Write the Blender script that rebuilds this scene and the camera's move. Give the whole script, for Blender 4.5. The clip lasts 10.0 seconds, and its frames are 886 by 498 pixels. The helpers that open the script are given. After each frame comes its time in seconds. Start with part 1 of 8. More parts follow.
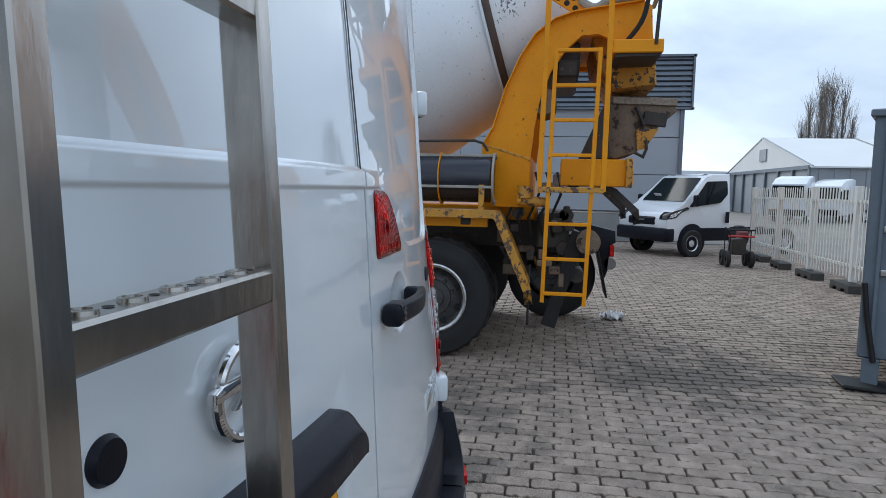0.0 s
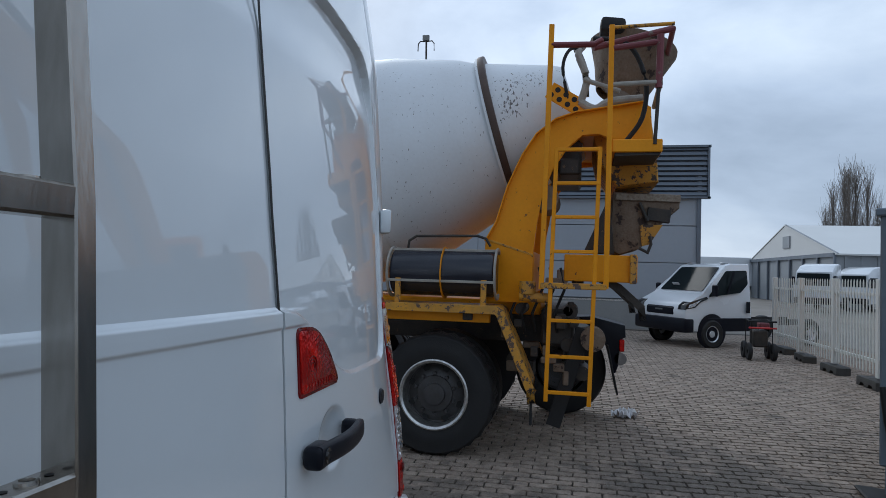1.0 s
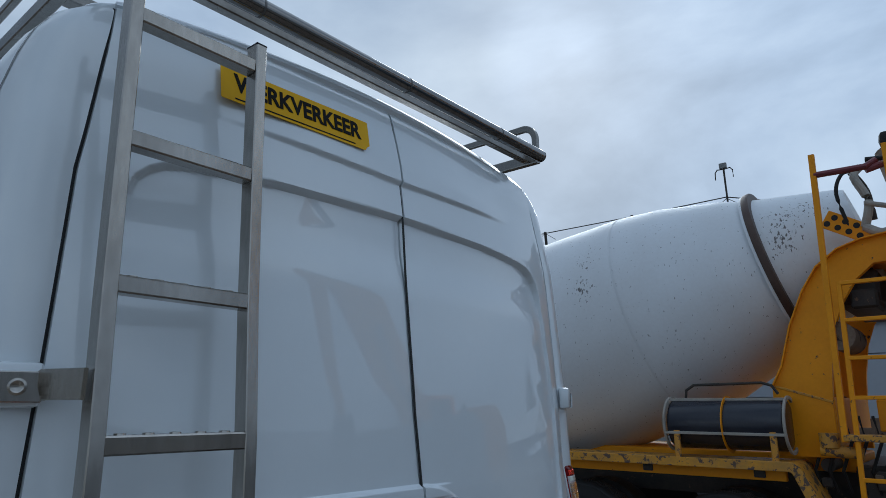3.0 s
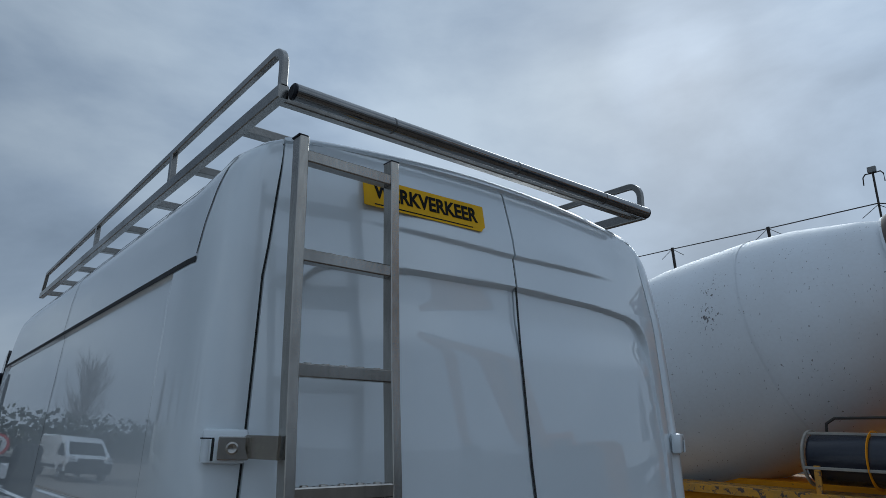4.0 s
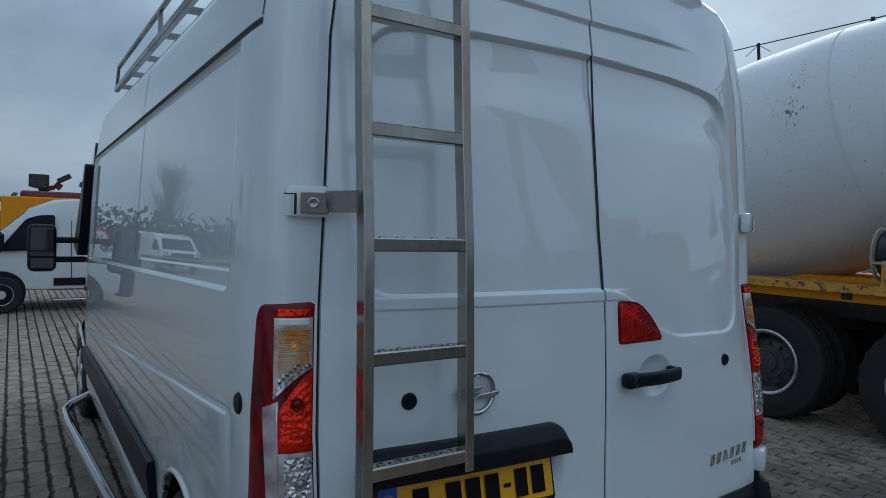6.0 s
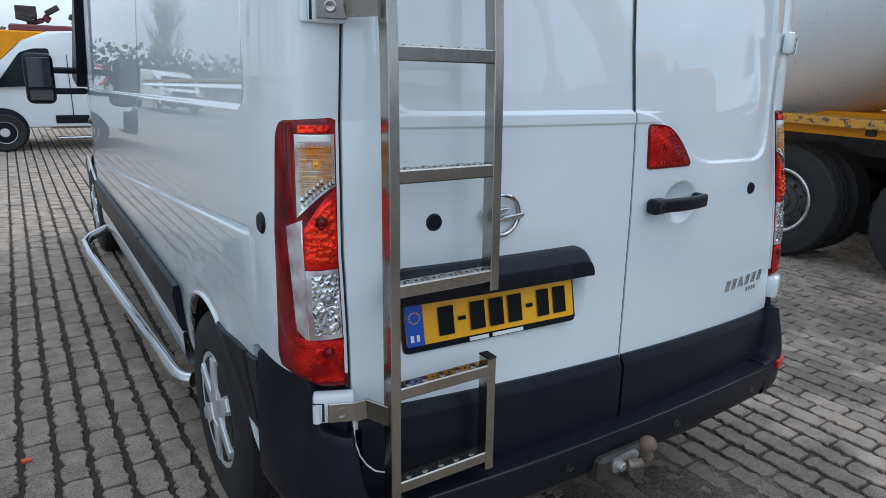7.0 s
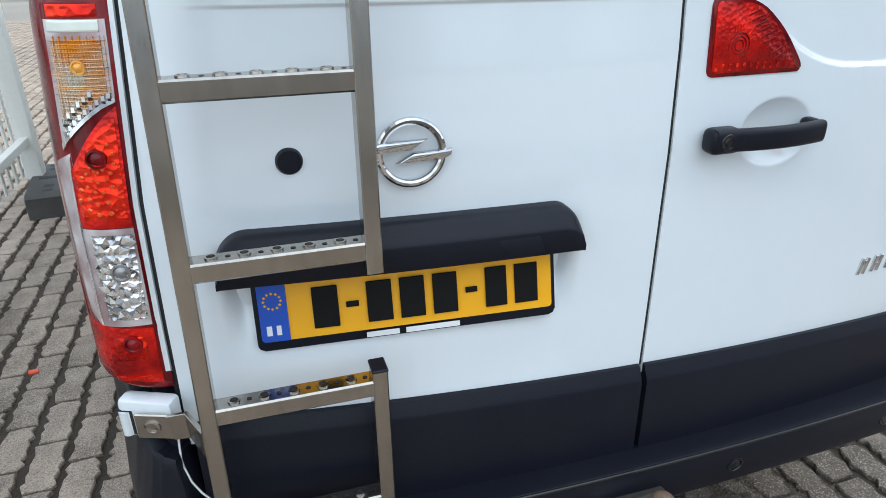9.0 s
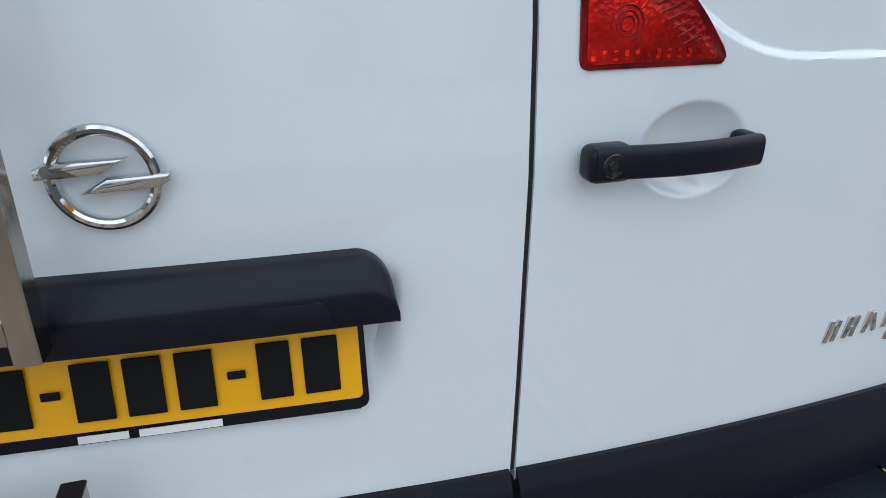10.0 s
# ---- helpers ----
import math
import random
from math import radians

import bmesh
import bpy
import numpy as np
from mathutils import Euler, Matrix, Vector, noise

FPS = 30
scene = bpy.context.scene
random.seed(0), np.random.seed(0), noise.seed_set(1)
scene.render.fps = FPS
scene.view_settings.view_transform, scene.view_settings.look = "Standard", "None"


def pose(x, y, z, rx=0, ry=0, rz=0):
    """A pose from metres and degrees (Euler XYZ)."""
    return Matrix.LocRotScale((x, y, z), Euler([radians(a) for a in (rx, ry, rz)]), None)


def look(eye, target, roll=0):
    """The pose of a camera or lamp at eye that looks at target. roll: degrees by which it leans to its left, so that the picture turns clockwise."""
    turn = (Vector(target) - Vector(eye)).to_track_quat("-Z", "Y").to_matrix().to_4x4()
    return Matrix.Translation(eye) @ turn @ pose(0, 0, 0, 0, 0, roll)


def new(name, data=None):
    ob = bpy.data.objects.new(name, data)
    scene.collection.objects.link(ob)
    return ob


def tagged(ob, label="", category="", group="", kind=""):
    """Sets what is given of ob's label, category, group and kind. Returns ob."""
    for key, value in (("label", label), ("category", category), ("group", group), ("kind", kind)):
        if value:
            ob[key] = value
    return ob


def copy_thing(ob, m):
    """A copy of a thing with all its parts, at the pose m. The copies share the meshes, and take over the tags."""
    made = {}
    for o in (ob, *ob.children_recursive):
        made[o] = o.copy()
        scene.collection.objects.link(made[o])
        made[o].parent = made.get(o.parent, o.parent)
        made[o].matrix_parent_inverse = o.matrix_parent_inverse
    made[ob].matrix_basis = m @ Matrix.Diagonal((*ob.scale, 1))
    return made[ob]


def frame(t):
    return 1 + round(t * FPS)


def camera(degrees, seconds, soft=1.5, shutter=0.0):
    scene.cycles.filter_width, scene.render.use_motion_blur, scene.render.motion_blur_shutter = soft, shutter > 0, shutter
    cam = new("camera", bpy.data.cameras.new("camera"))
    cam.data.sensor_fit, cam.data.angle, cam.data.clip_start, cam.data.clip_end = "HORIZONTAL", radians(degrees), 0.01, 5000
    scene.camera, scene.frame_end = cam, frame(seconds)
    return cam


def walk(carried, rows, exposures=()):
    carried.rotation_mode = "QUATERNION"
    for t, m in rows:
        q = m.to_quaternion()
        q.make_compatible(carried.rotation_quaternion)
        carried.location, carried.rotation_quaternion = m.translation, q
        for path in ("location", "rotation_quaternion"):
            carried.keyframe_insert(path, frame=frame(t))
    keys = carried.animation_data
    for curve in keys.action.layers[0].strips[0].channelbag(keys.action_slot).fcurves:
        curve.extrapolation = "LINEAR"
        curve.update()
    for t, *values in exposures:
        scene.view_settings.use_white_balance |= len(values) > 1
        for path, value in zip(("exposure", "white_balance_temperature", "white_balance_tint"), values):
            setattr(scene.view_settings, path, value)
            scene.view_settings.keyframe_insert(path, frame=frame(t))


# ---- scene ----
cam = camera(68.8, 10.0, soft=0.6)
PATH = [
    (0, (-1.12, -0.299, 1.388), (0.842, 0.04, 1.199), 1.2),
    (0.5, (-0.964, -0.353, 1.457), (1.008, -0.021, 1.441), 0.9),
    (1, (-1.062, -0.474, 1.497), (0.893, -0.059, 1.563), 1.6),
    (1.5, (-1.202, -0.682, 1.495), (0.654, -0.127, 1.993), 0.7),
    (2, (-1.183, -0.834, 1.572), (0.607, -0.108, 2.09), 1.7),
    (2.5, (-1.163, -0.984, 1.618), (0.559, -0.097, 2.116), 0.3),
    (3, (-1.278, -1.103, 1.609), (0.209, 0.146, 2.086), 0.1),
    (3.2, (-1.326, -1.181, 1.621), (0.036, 0.205, 2.096), -0.1),
    (4.3, (-1.515, -1.362, 1.719), (-0.33, 0.157, 2.257), 1.0),
    (4.5, (-1.526, -1.376, 1.729), (-0.375, 0.159, 2.292), 0.9),
    (5, (-1.536, -1.378, 1.743), (-0.463, 0.211, 2.312), 1.4),
    (5.5, (-1.508, -1.355, 1.698), (-0.408, 0.283, 2.025), 1.3),
    (6, (-1.486, -1.31, 1.59), (-0.375, 0.352, 1.527), 1.6),
    (6.2, (-1.497, -1.304, 1.571), (-0.392, 0.347, 1.346), 1.7),
    (7.3, (-1.489, -1.219, 1.515), (-0.449, 0.374, 0.899), 1.7),
    (7.5, (-1.444, -1.208, 1.513), (-0.438, 0.376, 0.821), 1.6),
    (8, (-1.215, -1.162, 1.506), (-0.469, 0.458, 0.601), 0.8),
    (8.5, (-0.958, -1.121, 1.494), (-0.39, 0.655, 0.773), -0.4),
    (9, (-0.714, -0.947, 1.459), (-0.185, 0.788, 0.616), -0.4),
    (9.5, (-0.446, -0.833, 1.416), (0.093, 0.911, 0.598), -0.7),
    (10, (-0.301, -0.694, 1.369), (0.193, 1.065, 0.557), -0.2),
]
EXPOSURES = [(0, 0.86, 6050, 7), (0.5, 0.46, 5980, 7), (1.0, 0.18, 5900, 7), (1.5, 0.02, 5900, 5), (2.0, -0.18, 5850, 5), (2.5, -0.18, 5800, 3), (3.2, -0.2, 5600, 4), (4.5, -0.51, 5780, 3), (5.5, -0.55, 5620, 1),
             (6.2, 0.2, 5600, 0), (7.3, 1.37, 6300, 6), (8.5, 1.77, 6500, 6), (9.5, 1.67, 6550, 4), (10, 1.37, 6600, 5)]
walk(cam, [(t, look(eye, target, roll)) for t, eye, target, roll in PATH], EXPOSURES)

# ---- sky and sun ----
world = bpy.data.worlds.new("overcast_sky")
scene.world = world
world.use_nodes = True
wn, wl = world.node_tree.nodes, world.node_tree.links
wn.clear()
SUN_ELEV, SUN_AZ = radians(30), radians(60)  # azimuth from +y towards +x
w_out = wn.new("ShaderNodeOutputWorld")
w_bg = wn.new("ShaderNodeBackground")
w_sky = wn.new("ShaderNodeTexSky")
w_sky.sky_type, w_sky.sun_disc = "NISHITA", False
w_sky.sun_elevation, w_sky.sun_rotation = SUN_ELEV, SUN_AZ
w_sky.air_density, w_sky.dust_density = 1.0, 2.0
w_co = wn.new("ShaderNodeTexCoord")
w_map = wn.new("ShaderNodeMapping")
w_map.inputs["Scale"].default_value = (1.0, 1.0, 2.1)
w_map.inputs["Location"].default_value = (4.3, 1.7, 2.2)
wl.new(w_co.outputs["Generated"], w_map.inputs["Vector"])
w_n1 = wn.new("ShaderNodeTexNoise")
w_n1.inputs["Scale"].default_value, w_n1.inputs["Detail"].default_value, w_n1.inputs["Roughness"].default_value = 1.5, 8.0, 0.54
w_n1.inputs["Distortion"].default_value = 0.25
wl.new(w_map.outputs["Vector"], w_n1.inputs["Vector"])
w_ramp = wn.new("ShaderNodeValToRGB")
el = w_ramp.color_ramp.elements
el[0].position, el[0].color = 0.35, (2.9, 3.45, 4.3, 1)
el[1].position, el[1].color = 0.66, (7.3, 7.9, 8.7, 1)
e3 = el.new(0.5)
e3.color = (4.9, 5.6, 6.7, 1)
wl.new(w_n1.outputs["Fac"], w_ramp.inputs["Fac"])
w_mix = wn.new("ShaderNodeMix")
w_mix.data_type = "RGBA"
w_mix.inputs["Factor"].default_value = 0.93
wl.new(w_sky.outputs["Color"], w_mix.inputs["A"])
wl.new(w_ramp.outputs["Color"], w_mix.inputs["B"])
# the clouds glow towards the hidden sun
w_dot = wn.new("ShaderNodeVectorMath")
w_dot.operation = "DOT_PRODUCT"
w_dot.inputs[1].default_value = (math.sin(SUN_AZ) * math.cos(SUN_ELEV), math.cos(SUN_AZ) * math.cos(SUN_ELEV), math.sin(SUN_ELEV))
w_nrm = wn.new("ShaderNodeVectorMath")
w_nrm.operation = "NORMALIZE"
wl.new(w_co.outputs["Generated"], w_nrm.inputs[0])
wl.new(w_nrm.outputs["Vector"], w_dot.inputs[0])
w_glow = wn.new("ShaderNodeMapRange")
w_glow.interpolation_type = "SMOOTHSTEP"
w_glow.inputs["From Min"].default_value, w_glow.inputs["From Max"].default_value = 0.05, 1.0
w_glow.inputs["To Min"].default_value, w_glow.inputs["To Max"].default_value = 0.95, 1.14
wl.new(w_dot.outputs["Value"], w_glow.inputs["Value"])
w_mul = wn.new("ShaderNodeVectorMath")
w_mul.operation = "SCALE"
wl.new(w_mix.outputs["Result"], w_mul.inputs[0])
wl.new(w_glow.outputs["Result"], w_mul.inputs["Scale"])
# an overcast sky is brightest overhead
w_sep = wn.new("ShaderNodeSeparateXYZ")
wl.new(w_nrm.outputs["Vector"], w_sep.inputs["Vector"])
w_cie = wn.new("ShaderNodeMapRange")
w_cie.inputs["From Min"].default_value, w_cie.inputs["From Max"].default_value = 0.0, 1.0
w_cie.inputs["To Min"].default_value, w_cie.inputs["To Max"].default_value = 0.80, 1.22
wl.new(w_sep.outputs["Z"], w_cie.inputs["Value"])
# a heavier bank of cloud over the far end of the yard
w_bank = wn.new("ShaderNodeVectorMath")
w_bank.operation = "DOT_PRODUCT"
w_bank.inputs[1].default_value = (-0.45, 0.80, 0.40)
wl.new(w_nrm.outputs["Vector"], w_bank.inputs[0])
w_heavy = wn.new("ShaderNodeMapRange")
w_heavy.interpolation_type = "SMOOTHSTEP"
w_heavy.inputs["From Min"].default_value, w_heavy.inputs["From Max"].default_value = 0.45, 1.0
w_heavy.inputs["To Min"].default_value, w_heavy.inputs["To Max"].default_value = 1.0, 0.66
wl.new(w_bank.outputs["Value"], w_heavy.inputs["Value"])
w_mul3 = wn.new("ShaderNodeVectorMath")
w_mul3.operation = "SCALE"
wl.new(w_mul.outputs["Vector"], w_mul3.inputs[0])
wl.new(w_heavy.outputs["Result"], w_mul3.inputs["Scale"])
# a darker cloud beside the sun
w_bank2 = wn.new("ShaderNodeVectorMath")
w_bank2.operation = "DOT_PRODUCT"
w_bank2.inputs[1].default_value = (0.601, 0.541, 0.588)
wl.new(w_nrm.outputs["Vector"], w_bank2.inputs[0])
w_heavy2 = wn.new("ShaderNodeMapRange")
w_heavy2.interpolation_type = "SMOOTHSTEP"
w_heavy2.inputs["From Min"].default_value, w_heavy2.inputs["From Max"].default_value = 0.93, 1.0
w_heavy2.inputs["To Min"].default_value, w_heavy2.inputs["To Max"].default_value = 1.0, 0.80
wl.new(w_bank2.outputs["Value"], w_heavy2.inputs["Value"])
w_mul5 = wn.new("ShaderNodeVectorMath")
w_mul5.operation = "SCALE"
wl.new(w_mul3.outputs["Vector"], w_mul5.inputs[0])
wl.new(w_heavy2.outputs["Result"], w_mul5.inputs["Scale"])
# a thin spot in the cloud in front of the sun
w_spot = wn.new("ShaderNodeMapRange")
w_spot.interpolation_type = "SMOOTHSTEP"
w_spot.inputs["From Min"].default_value, w_spot.inputs["From Max"].default_value = 0.994, 1.0
w_spot.inputs["To Min"].default_value, w_spot.inputs["To Max"].default_value = 1.0, 1.22
wl.new(w_dot.outputs["Value"], w_spot.inputs["Value"])
w_mul4 = wn.new("ShaderNodeVectorMath")
w_mul4.operation = "SCALE"
wl.new(w_mul5.outputs["Vector"], w_mul4.inputs[0])
wl.new(w_spot.outputs["Result"], w_mul4.inputs["Scale"])
w_mul2 = wn.new("ShaderNodeVectorMath")
w_mul2.operation = "SCALE"
wl.new(w_mul4.outputs["Vector"], w_mul2.inputs[0])
wl.new(w_cie.outputs["Result"], w_mul2.inputs["Scale"])
wl.new(w_mul2.outputs["Vector"], w_bg.inputs["Color"])
w_bg.inputs["Strength"].default_value = 0.1
wl.new(w_bg.outputs["Background"], w_out.inputs["Surface"])

sun_data = bpy.data.lights.new("sun", "SUN")
sun_data.energy, sun_data.angle, sun_data.color = 0.7, radians(25), (1.0, 0.96, 0.9)
sun = new("sun", sun_data)
sun.matrix_world = look((0, 0, 30), (-30 * math.sin(SUN_AZ) / math.tan(SUN_ELEV), -30 * math.cos(SUN_AZ) / math.tan(SUN_ELEV), 0))

# ---- materials ----
def mat(name, base, rough=0.5, metal=0.0, alt=None, scale=3.0, amount=0.5, fine=60.0, bump=0.0, rough_var=0.1, coat=0.0, coat_rough=0.05, coat_ior=1.5,
        spec=0.5, rnd=0.0, chip=None, chip_scale=14.0, chip_cut=0.62, chip_soft=0.025, chip_stretch=None, world=False, grain=0.4, stains=(), stain_gain=0.30, stretch=None, speck=None, speck_scale=420.0, chip_max=1.0):
    """A principled surface with variation at two scales; alt: the second colour; chip: colour of worn spots; rnd: lightness per object."""
    m = bpy.data.materials.new(name)
    m.use_nodes = True
    n, l = m.node_tree.nodes, m.node_tree.links
    b = n["Principled BSDF"]
    co = n.new("ShaderNodeTexCoord")
    origin = n.new("ShaderNodeNewGeometry").outputs["Position"] if world else co.outputs["Object"]
    vec = origin
    if stretch:
        mp = n.new("ShaderNodeMapping")
        mp.inputs["Scale"].default_value = stretch
        l.new(vec, mp.inputs["Vector"])
        vec = mp.outputs["Vector"]
    big = n.new("ShaderNodeTexNoise")
    big.inputs["Scale"].default_value, big.inputs["Detail"].default_value = scale, 5.0
    l.new(vec, big.inputs["Vector"])
    small = n.new("ShaderNodeTexNoise")
    small.inputs["Scale"].default_value, small.inputs["Detail"].default_value = fine, 3.0
    l.new(vec, small.inputs["Vector"])
    add = n.new("ShaderNodeMath")
    add.operation = "MULTIPLY_ADD"
    add.inputs[1].default_value = grain
    l.new(small.outputs["Fac"], add.inputs[0])
    l.new(big.outputs["Fac"], add.inputs[2])
    rng = n.new("ShaderNodeMapRange")
    rng.inputs["From Min"].default_value, rng.inputs["From Max"].default_value = 0.3 + 0.5 * grain, 0.75 + 0.5 * grain
    rng.inputs["To Max"].default_value = amount
    l.new(add.outputs["Value"], rng.inputs["Value"])
    mix = n.new("ShaderNodeMix")
    mix.data_type = "RGBA"
    a2 = alt or tuple(c * 0.7 for c in base)
    mix.inputs["A"].default_value, mix.inputs["B"].default_value = (*base, 1), (*a2, 1)
    l.new(rng.outputs["Result"], mix.inputs["Factor"])
    colour = mix.outputs["Result"]
    if rnd:
        oi = n.new("ShaderNodeObjectInfo")
        gi = n.new("ShaderNodeNewGeometry")
        sm = n.new("ShaderNodeMath")
        sm.operation = "ADD"
        l.new(oi.outputs["Random"], sm.inputs[0])
        l.new(gi.outputs["Random Per Island"], sm.inputs[1])
        fr = n.new("ShaderNodeMath")
        fr.operation = "FRACT"
        l.new(sm.outputs["Value"], fr.inputs[0])
        mr = n.new("ShaderNodeMapRange")
        mr.inputs["To Min"].default_value, mr.inputs["To Max"].default_value = 1 - rnd, 1 + rnd
        l.new(fr.outputs["Value"], mr.inputs["Value"])
        hs = n.new("ShaderNodeHueSaturation")
        l.new(mr.outputs["Result"], hs.inputs["Value"])
        l.new(colour, hs.inputs["Color"])
        colour = hs.outputs["Color"]
    rough_in = rough
    if chip:
        cn = n.new("ShaderNodeTexNoise")
        cn.inputs["Scale"].default_value, cn.inputs["Detail"].default_value, cn.inputs["Roughness"].default_value = chip_scale, 6.0, 0.65
        cv = origin
        if chip_stretch:
            cp = n.new("ShaderNodeMapping")
            cp.inputs["Scale"].default_value = chip_stretch
            l.new(cv, cp.inputs["Vector"])
            cv = cp.outputs["Vector"]
        l.new(cv, cn.inputs["Vector"])
        cr = n.new("ShaderNodeMapRange")
        cr.inputs["From Min"].default_value, cr.inputs["From Max"].default_value = chip_cut, chip_cut + chip_soft
        dirt = cn.outputs["Fac"]
        for *spot, sr in stains:
            ds = n.new("ShaderNodeVectorMath")
            ds.operation = "DISTANCE"
            ds.inputs[1].default_value = (*spot, 0) if len(spot) == 2 else spot
            l.new(origin, ds.inputs[0])
            fall = n.new("ShaderNodeMapRange")
            fall.interpolation_type = "SMOOTHSTEP"
            fall.inputs["From Min"].default_value, fall.inputs["From Max"].default_value = 0.0, sr
            fall.inputs["To Min"].default_value, fall.inputs["To Max"].default_value = stain_gain, 0.0
            l.new(ds.outputs["Value"], fall.inputs["Value"])
            sm2 = n.new("ShaderNodeMath")
            sm2.operation = "ADD"
            l.new(dirt, sm2.inputs[0])
            l.new(fall.outputs["Result"], sm2.inputs[1])
            dirt = sm2.outputs["Value"]
        l.new(dirt, cr.inputs["Value"])
        cr.inputs["To Max"].default_value = chip_max
        cm = n.new("ShaderNodeMix")
        cm.data_type = "RGBA"
        cm.inputs["B"].default_value = (*chip, 1)
        l.new(cr.outputs["Result"], cm.inputs["Factor"])
        l.new(colour, cm.inputs["A"])
        colour = cm.outputs["Result"]
    if speck:
        sn = n.new("ShaderNodeTexNoise")
        sn.inputs["Scale"].default_value, sn.inputs["Detail"].default_value, sn.inputs["Roughness"].default_value = speck_scale, 2.0, 0.7
        l.new(origin, sn.inputs["Vector"])
        for lo, hi, tone in ((0.52, 0.70, speck[0]), (0.46, 0.30, speck[1])):
            sr2 = n.new("ShaderNodeMapRange")
            sr2.inputs["From Min"].default_value, sr2.inputs["From Max"].default_value = lo, hi
            sr2.inputs["To Max"].default_value = 0.75
            l.new(sn.outputs["Fac"], sr2.inputs["Value"])
            sx = n.new("ShaderNodeMix")
            sx.data_type = "RGBA"
            sx.inputs["B"].default_value = (*tone, 1)
            l.new(sr2.outputs["Result"], sx.inputs["Factor"])
            l.new(colour, sx.inputs["A"])
            colour = sx.outputs["Result"]
    l.new(colour, b.inputs["Base Color"])
    rr = n.new("ShaderNodeMapRange")
    rr.inputs["To Min"].default_value, rr.inputs["To Max"].default_value = max(0.0, rough - rough_var), min(1.0, rough + rough_var)
    l.new(big.outputs["Fac"], rr.inputs["Value"])
    l.new(rr.outputs["Result"], b.inputs["Roughness"])
    b.inputs["Metallic"].default_value = metal
    b.inputs["Coat Weight"].default_value, b.inputs["Coat Roughness"].default_value = coat, coat_rough
    b.inputs["Coat IOR"].default_value = coat_ior
    b.inputs["Specular IOR Level"].default_value = spec
    if bump:
        bp = n.new("ShaderNodeBump")
        bp.inputs["Strength"].default_value, bp.inputs["Distance"].default_value = 1.0, bump
        l.new(small.outputs["Fac"], bp.inputs["Height"])
        l.new(bp.outputs["Normal"], b.inputs["Normal"])
    return m


def lens(name, low, high, metal=0.1, cells=70, ribs=0.0, relief=0.002):
    """A lamp lens: pressed cells, or a mesh of small ribs, under a clear glossy cover."""
    m = bpy.data.materials.new(name)
    m.use_nodes = True
    n, l = m.node_tree.nodes, m.node_tree.links
    b = n["Principled BSDF"]
    co = n.new("ShaderNodeTexCoord")
    if ribs:
        ws = []
        for d in ("X", "Z"):
            w = n.new("ShaderNodeTexWave")
            w.bands_direction = d
            w.inputs["Scale"].default_value = ribs if d == "X" else ribs * 0.8
            l.new(co.outputs["Object"], w.inputs["Vector"])
            ws.append(w.outputs["Fac"])
        hm = n.new("ShaderNodeMath")
        hm.operation = "MAXIMUM"
        l.new(ws[0], hm.inputs[0])
        l.new(ws[1], hm.inputs[1])
        height = hm.outputs["Value"]
    else:
        vo = n.new("ShaderNodeTexVoronoi")
        vo.inputs["Scale"].default_value = cells
        l.new(co.outputs["Object"], vo.inputs["Vector"])
        height = vo.outputs["Distance"]
    ns = n.new("ShaderNodeTexNoise")
    ns.inputs["Scale"].default_value, ns.inputs["Detail"].default_value = 16, 2
    l.new(co.outputs["Object"], ns.inputs["Vector"])
    mr = n.new("ShaderNodeMapRange")
    mr.inputs["From Min"].default_value, mr.inputs["From Max"].default_value = 0.36, 0.64
    l.new(ns.outputs["Fac"], mr.inputs["Value"])
    mix = n.new("ShaderNodeMix")
    mix.data_type = "RGBA"
    mix.inputs["A"].default_value, mix.inputs["B"].default_value = (*low, 1), (*high, 1)
    l.new(mr.outputs["Result"], mix.inputs["Factor"])
    l.new(mix.outputs["Result"], b.inputs["Base Color"])
    bp = n.new("ShaderNodeBump")
    bp.inputs["Distance"].default_value = relief
    l.new(height, bp.inputs["Height"])
    l.new(bp.outputs["Normal"], b.inputs["Normal"])
    b.inputs["Metallic"].default_value, b.inputs["Roughness"].default_value = metal, 0.22
    b.inputs["Coat Weight"].default_value, b.inputs["Coat Roughness"].default_value = 0.2, 0.03
    b.inputs["Specular IOR Level"].default_value = 0.3
    return m


M_PAINT = mat("white_van_paint", (0.735, 0.78, 0.805), 0.3, alt=(0.67, 0.71, 0.735), scale=1.3, amount=0.35, fine=25, coat=1.0, coat_rough=0.008, coat_ior=1.7, rough_var=0.05,
              chip=(0.35, 0.34, 0.32), chip_scale=48, chip_cut=0.775)
M_SEAM = mat("panel_gap_black", (0.012, 0.012, 0.012), 0.7)
M_PLASTIC = mat("black_textured_plastic", (0.006, 0.007, 0.013), 0.38, alt=(0.011, 0.012, 0.018), scale=4, amount=0.5, fine=500, bump=0.0004, rough_var=0.08, spec=0.22)
M_PLASTIC_G = mat("black_gloss_plastic", (0.012, 0.012, 0.013), 0.12, fine=200)
M_STEEL = mat("brushed_stainless_steel", (0.46, 0.43, 0.39), 0.22, 1.0, alt=(0.20, 0.18, 0.155), scale=5, amount=0.7, fine=90, bump=0.0003, rough_var=0.12, stretch=(1, 1, 0.25))
# darker copy of the stainless steel; a dark horizon's reflection is put into its colour
M_RACK = mat("rack_steel_dark_reflection", (0.31, 0.295, 0.275), 0.26, 1.0, alt=(0.15, 0.14, 0.125), scale=5, amount=0.7, fine=90, bump=0.0003, rough_var=0.12)
